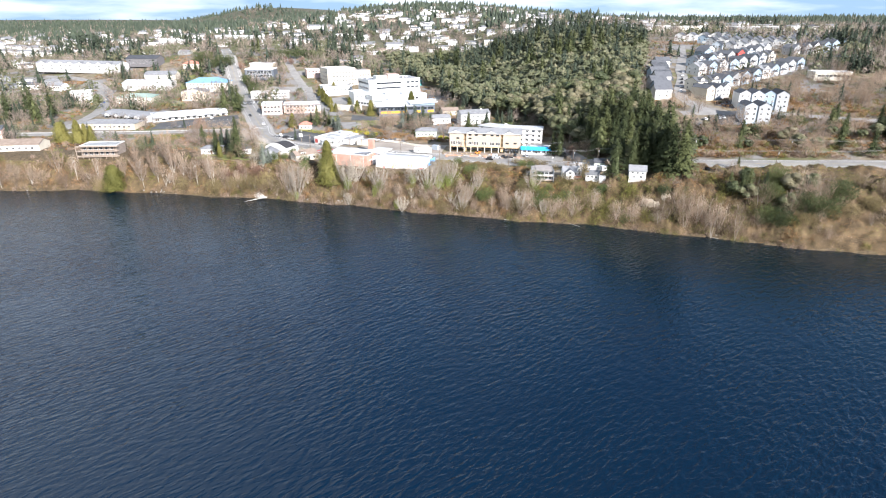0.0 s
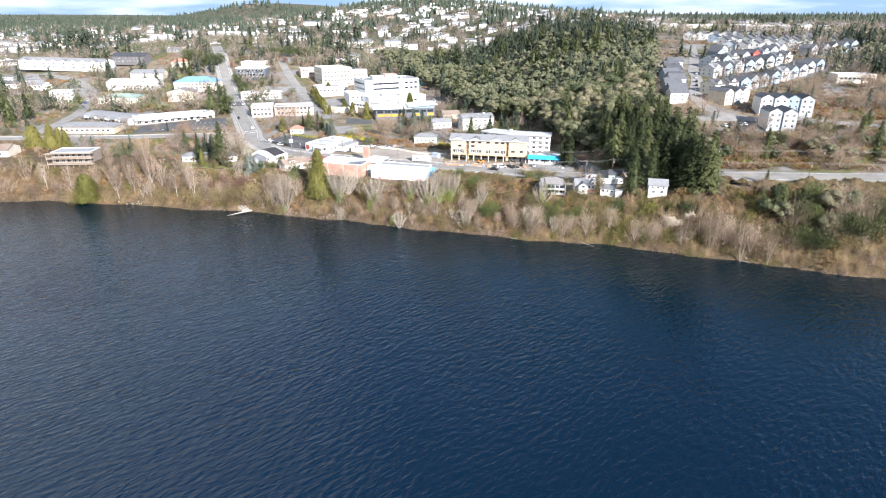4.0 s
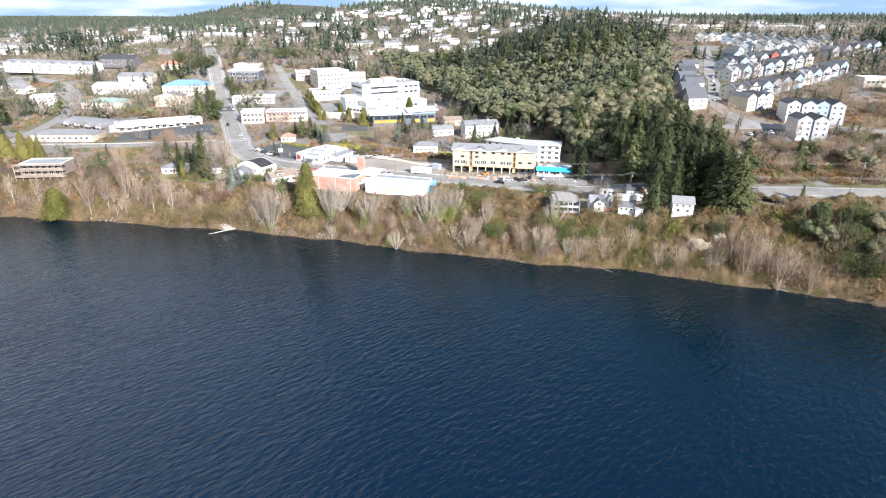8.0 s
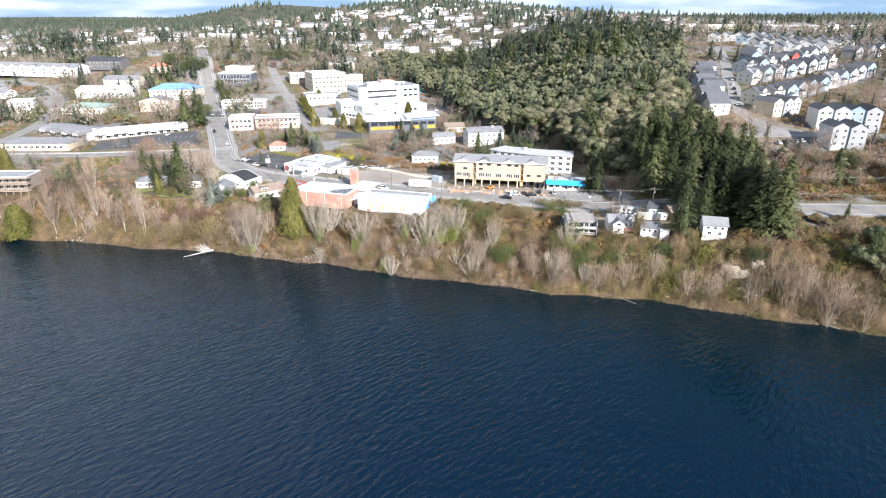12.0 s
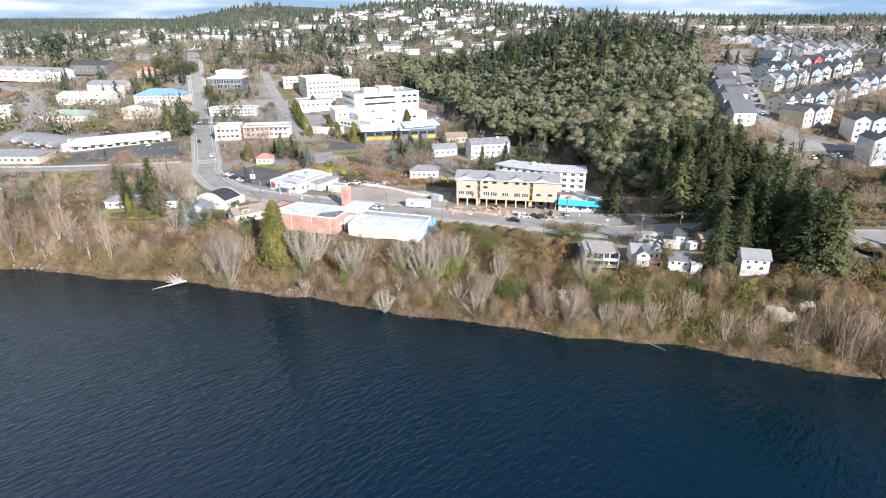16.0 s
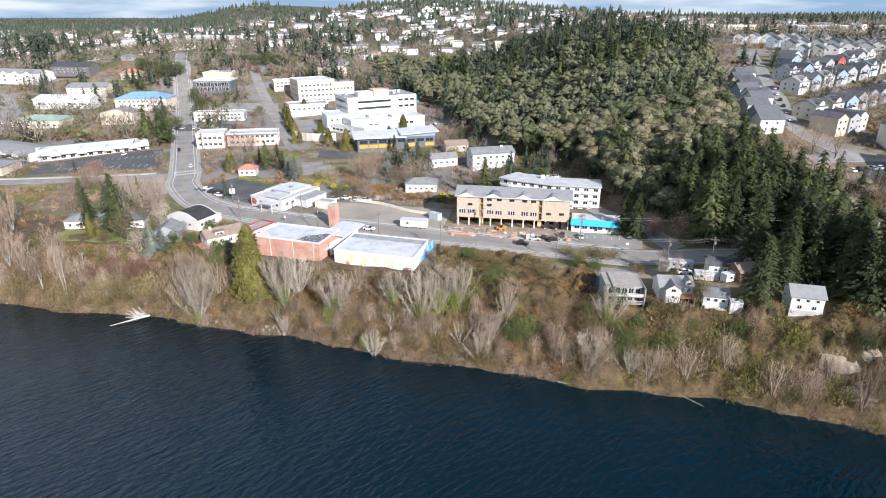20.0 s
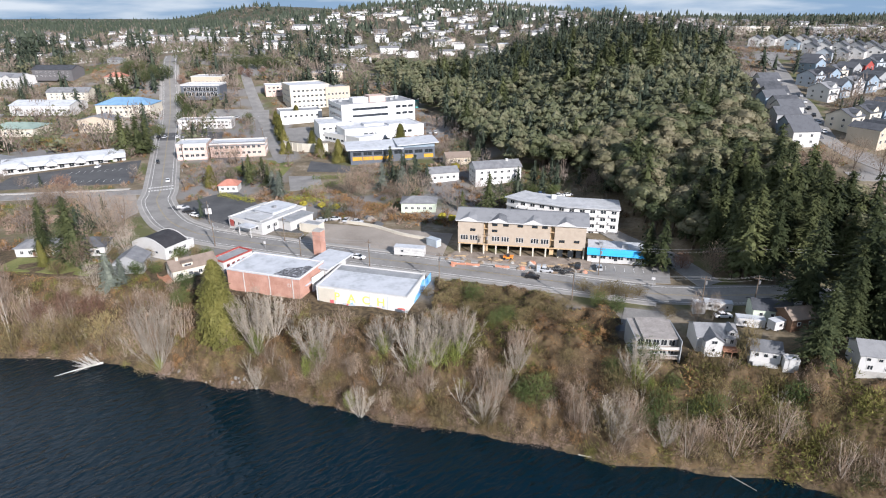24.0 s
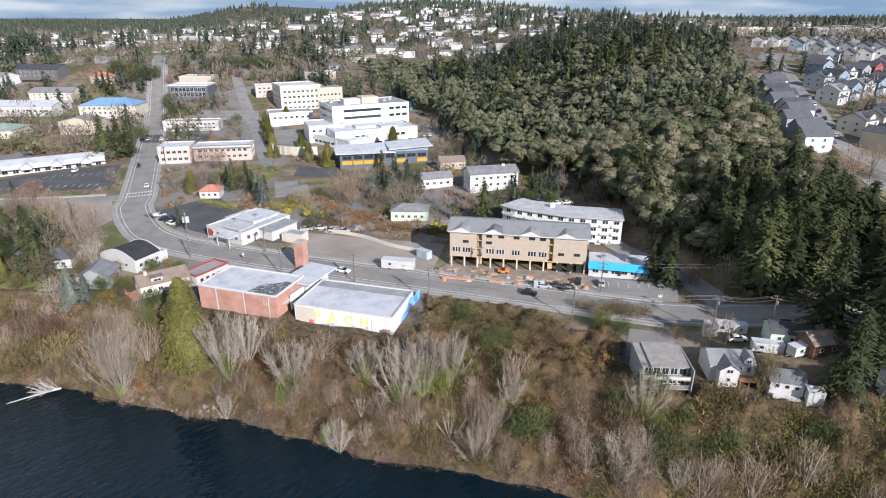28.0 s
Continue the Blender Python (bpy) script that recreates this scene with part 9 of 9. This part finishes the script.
def lines():
    street = [(-112, 243, 10.5), (-77.9, 236.2, 10.0), (-45.3, 223.2, 10.0), (-22.6, 218.0, 9.5), (-0.6, 204.8, 10.5), (36.5, 195.4, 9.5), (69.1, 187.6, 10.0), (81.0, 184.2, 10.0), (118, 172, 10.5), (163, 165.5, 10.5), (215, 160, 10.5)]
    tops = [utility_pole(x, y, h, -17, i in (2, 6)) for i, (x, y, h) in enumerate(street)]
    for a, b in zip(tops, tops[1:]):
        for off in (-1.1, 0.5, 1.1):
            cable(a, b, 0.7, off)
    far = [(-88.0, 258.6, 9.0), (-55.0, 240.6, 9.0), (14.3, 224.6, 9.0), (47.6, 211.0, 9.5), (90, 199.5, 10.0), (133, 190.6, 10.0), (179, 183.2, 10.0), (235, 176, 10)]
    tops = [utility_pole(x, y, h, -17, i == 3) for i, (x, y, h) in enumerate(far)]
    for a, b in zip(tops[3:], tops[4:]):
        for off in (-1.1, 1.1):
            cable(a, b, 0.8, off)
    hill = [(-118, 304, 9.5), (-136, 348, 9.5), (-153, 392, 9.5), (-170, 434, 9.5), (-188, 478, 9.5), (-205, 520, 9.5)]
    tops = [utility_pole(x + 2, y, h, 68) for x, y, h in hill]
    for a, b in zip(tops, tops[1:]):
        cable(a, b, 0.7, 0.6)
    for x, y in ((-95.5, 363.6), (-104.5, 390), (-118, 420), (-131, 448), (-145, 478)):
        utility_pole(x, y, 9.0, 65, True)


lines()


def sign(x, y, turn, h, w, t, mat, label):
    b = thing("road_sign", at(x, y, turn), label, "sign")
    part("post", Geo().tube((0, 0, -0.3), (0, 0, h), 0.07, 0.07, 6), STEEL, b)
    part("panel", Geo().box(-w / 2, -0.12, h - t, w / 2, -0.07, h + 0.02), mat, b)
    part("panel_edge", Geo().box(-w / 2 - 0.06, -0.065, h - t - 0.06, w / 2 + 0.06, -0.03, h + 0.08), STEEL, b)


sign(-88.8, 261.0, 10, 5.2, 2.2, 2.2, WHITE, "white square shop sign on a tall post")
sign(-104.0, 270.5, 20, 3.0, 1.6, 1.0, WHITE, "small white sign at the car park's edge")
sign(-60.2, 234.6, -15, 2.6, 0.7, 0.9, WHITE, "small white street sign on a post")
sign(61.5, 203.2, -15, 3.0, 1.0, 0.7, WHITE, "small white street sign near the lane")


def crossing():
    """Two rows of white bars across the street at the junction, and an arrow."""
    c = Vector((-125.6, 302))
    along = Vector((0.395, -0.919)).normalized()
    across = Vector((along.y * -1, along.x))
    for k, off in enumerate((-1.6, 3.0)):
        for i in range(9):
            q = c + along * off + across * (-4.8 + 1.2 * i)
            o = part("crossing_bar", Geo().box(-0.3, -0.75, 0, 0.3, 0.75, 0.02), LINE, main_road)
            o.matrix_basis = pose(q.x, q.y, ground_z(q.x, q.y) + 0.2, 0, 0, math.degrees(math.atan2(along.y, along.x)) + 90)
    stall = Geo().box(-0.06, -2.4, 0, 0.06, 2.4, 0.02).data("parking_line", LINE)
    lots = [ob for ob in scene.objects if ob.name.startswith("parking_lot")]
    for lot, x0, y0, n, dx, dy, turn in ((lots[0], -84, 252.8, 9, 2.6, -0.3, -8), (lots[1], -192, 308, 14, 3.2, 0.5, 9), (lots[1], -180, 326, 10, 3.0, 0.9, 9), (lots[2], 48.5, 217.0, 7, 2.7, -0.65, -12), (lots[3], -172, 402, 12, 2.9, 0.4, 6), (lots[4], -160, 458, 12, 3.0, 0, 0)):
        for i in range(n):
            x, y = x0 + dx * i, y0 + dy * i
            o = part("parking_line", stall, None, lot)
            o.matrix_basis = pose(x, y, ground_z(x, y) + 0.23, 0, 0, turn)


crossing()


# ---- gardens, hedges and street trees between the houses ----
def town_green():
    rng = random.Random(77)
    boxes = footprints(1.5)
    lanes = [p for line in (MAIN, SECOND, SIDE, LEFT, HILL, EAST, SUBSTREET) for p in line[::2]]
    lots = [[(-112, 276), (-76, 254), (-50, 248), (-92, 300)], [(-202, 299), (-142, 310), (-157, 350), (-205, 321)], [(-52, 238), (4, 224), (6, 248), (-44, 260)], [(0, 232), (46, 220), (46, 212), (0, 222)], [(44, 211), (67, 204), (70, 214), (48, 220.5)], [(-178, 392), (-132, 398), (-136, 418), (-176, 414)], [(-165, 452), (-118, 452), (-124, 475), (-165, 478)], [(28, 268), (60, 256), (66, 272), (36, 286)], [(-75, 295), (-42, 295), (-42, 348), (-76, 350)], [(-91, 392), (-75, 388), (-86, 431), (-101, 425)], [(-124, 255), (-121, 271), (-133, 294), (-156, 288)], [(161, 242), (180, 237), (194, 260), (181, 262)], [(150, 240), (182, 246), (186, 266), (154, 272)]]

    def free(x, y, room):
        if any(x0 < x < x1 and y0 < y < y1 for x0, x1, y0, y1 in boxes) or any(inside(x, y, q) for q in lots):
            return False
        return all(abs(p.x - x) > room or abs(p.y - y) > room for p in lanes)

    brush, bush, bare, olive, dark = [], [], [], [], []
    for _ in range(22000):
        x, y = rng.uniform(-360, 330), 205 + 390 * rng.random()
        if inland(x, y) < 30 or (y > 400 and rng.random() < 0.4) or inside(x, y, FOREST) or not free(x, y, 8.5):
            continue
        if -92 < x < 80 and y < 240 - 0.3 * x:
            continue
        k = noise.noise((x * 0.03, y * 0.03, 4)) + rng.uniform(-0.5, 0.5)
        h = rng.uniform(0.8, 2.6)
        spot = (x, y, h, h * rng.uniform(0.9, 1.6), rng.uniform(0, 6.3))
        if k < 0.12:
            brush.append(spot)
        elif k < 0.30:
            bush.append(spot)
        elif k < 0.5:
            bare.append((x, y, 2.8 * h + 3, 2.6 * h + 3, spot[4]))
        elif k > 0.62 and rng.random() < 0.5:
            dark.append((x, y, 4.0 * h + 4, 4.0 * h + 3, spot[4]))
        else:
            olive.append((x, y, 2.0 * h + 1.5, 1.8 * h + 2, spot[4]))
    joined("garden_brush", [thicket_shape(400 + i, 34, 0.12, 1.6) for i in range(5)], brush[::2], TWIG_GREY, "grey-brown winter shrubs in the gardens", "shrubs")
    joined("garden_thicket", [thicket_shape(430 + i, 34, 0.12) for i in range(5)], brush[1::2], TWIG_RED, "reddish-brown winter thicket between the lots", "shrubs")
    joined("garden_bushes", [haze_bush(410 + i, 60, 0.10, 0.045) for i in range(4)], bush, BUSH, "olive green garden bushes and hedges", "shrubs")
    joined("garden_bare_trees", [np.concatenate(twig_crown(440 + i, 110, 0.42, 0.15, 1, 0.012, 0.18, 0.009, 0.7, 3)) for i in range(5)], bare, BARE_FAR, "leafless garden trees", "trees")
    joined("garden_evergreens", [np.concatenate(twig_crown(420 + i, 150, 0.42, 0.03, 1, 0.014, 0.09, 0.034, 0.5, 3)) for i in range(4)], olive, MADRONA_FAR, "small olive evergreen garden trees", "trees")
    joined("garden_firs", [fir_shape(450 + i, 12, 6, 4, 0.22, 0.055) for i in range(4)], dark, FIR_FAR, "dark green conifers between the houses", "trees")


town_green()
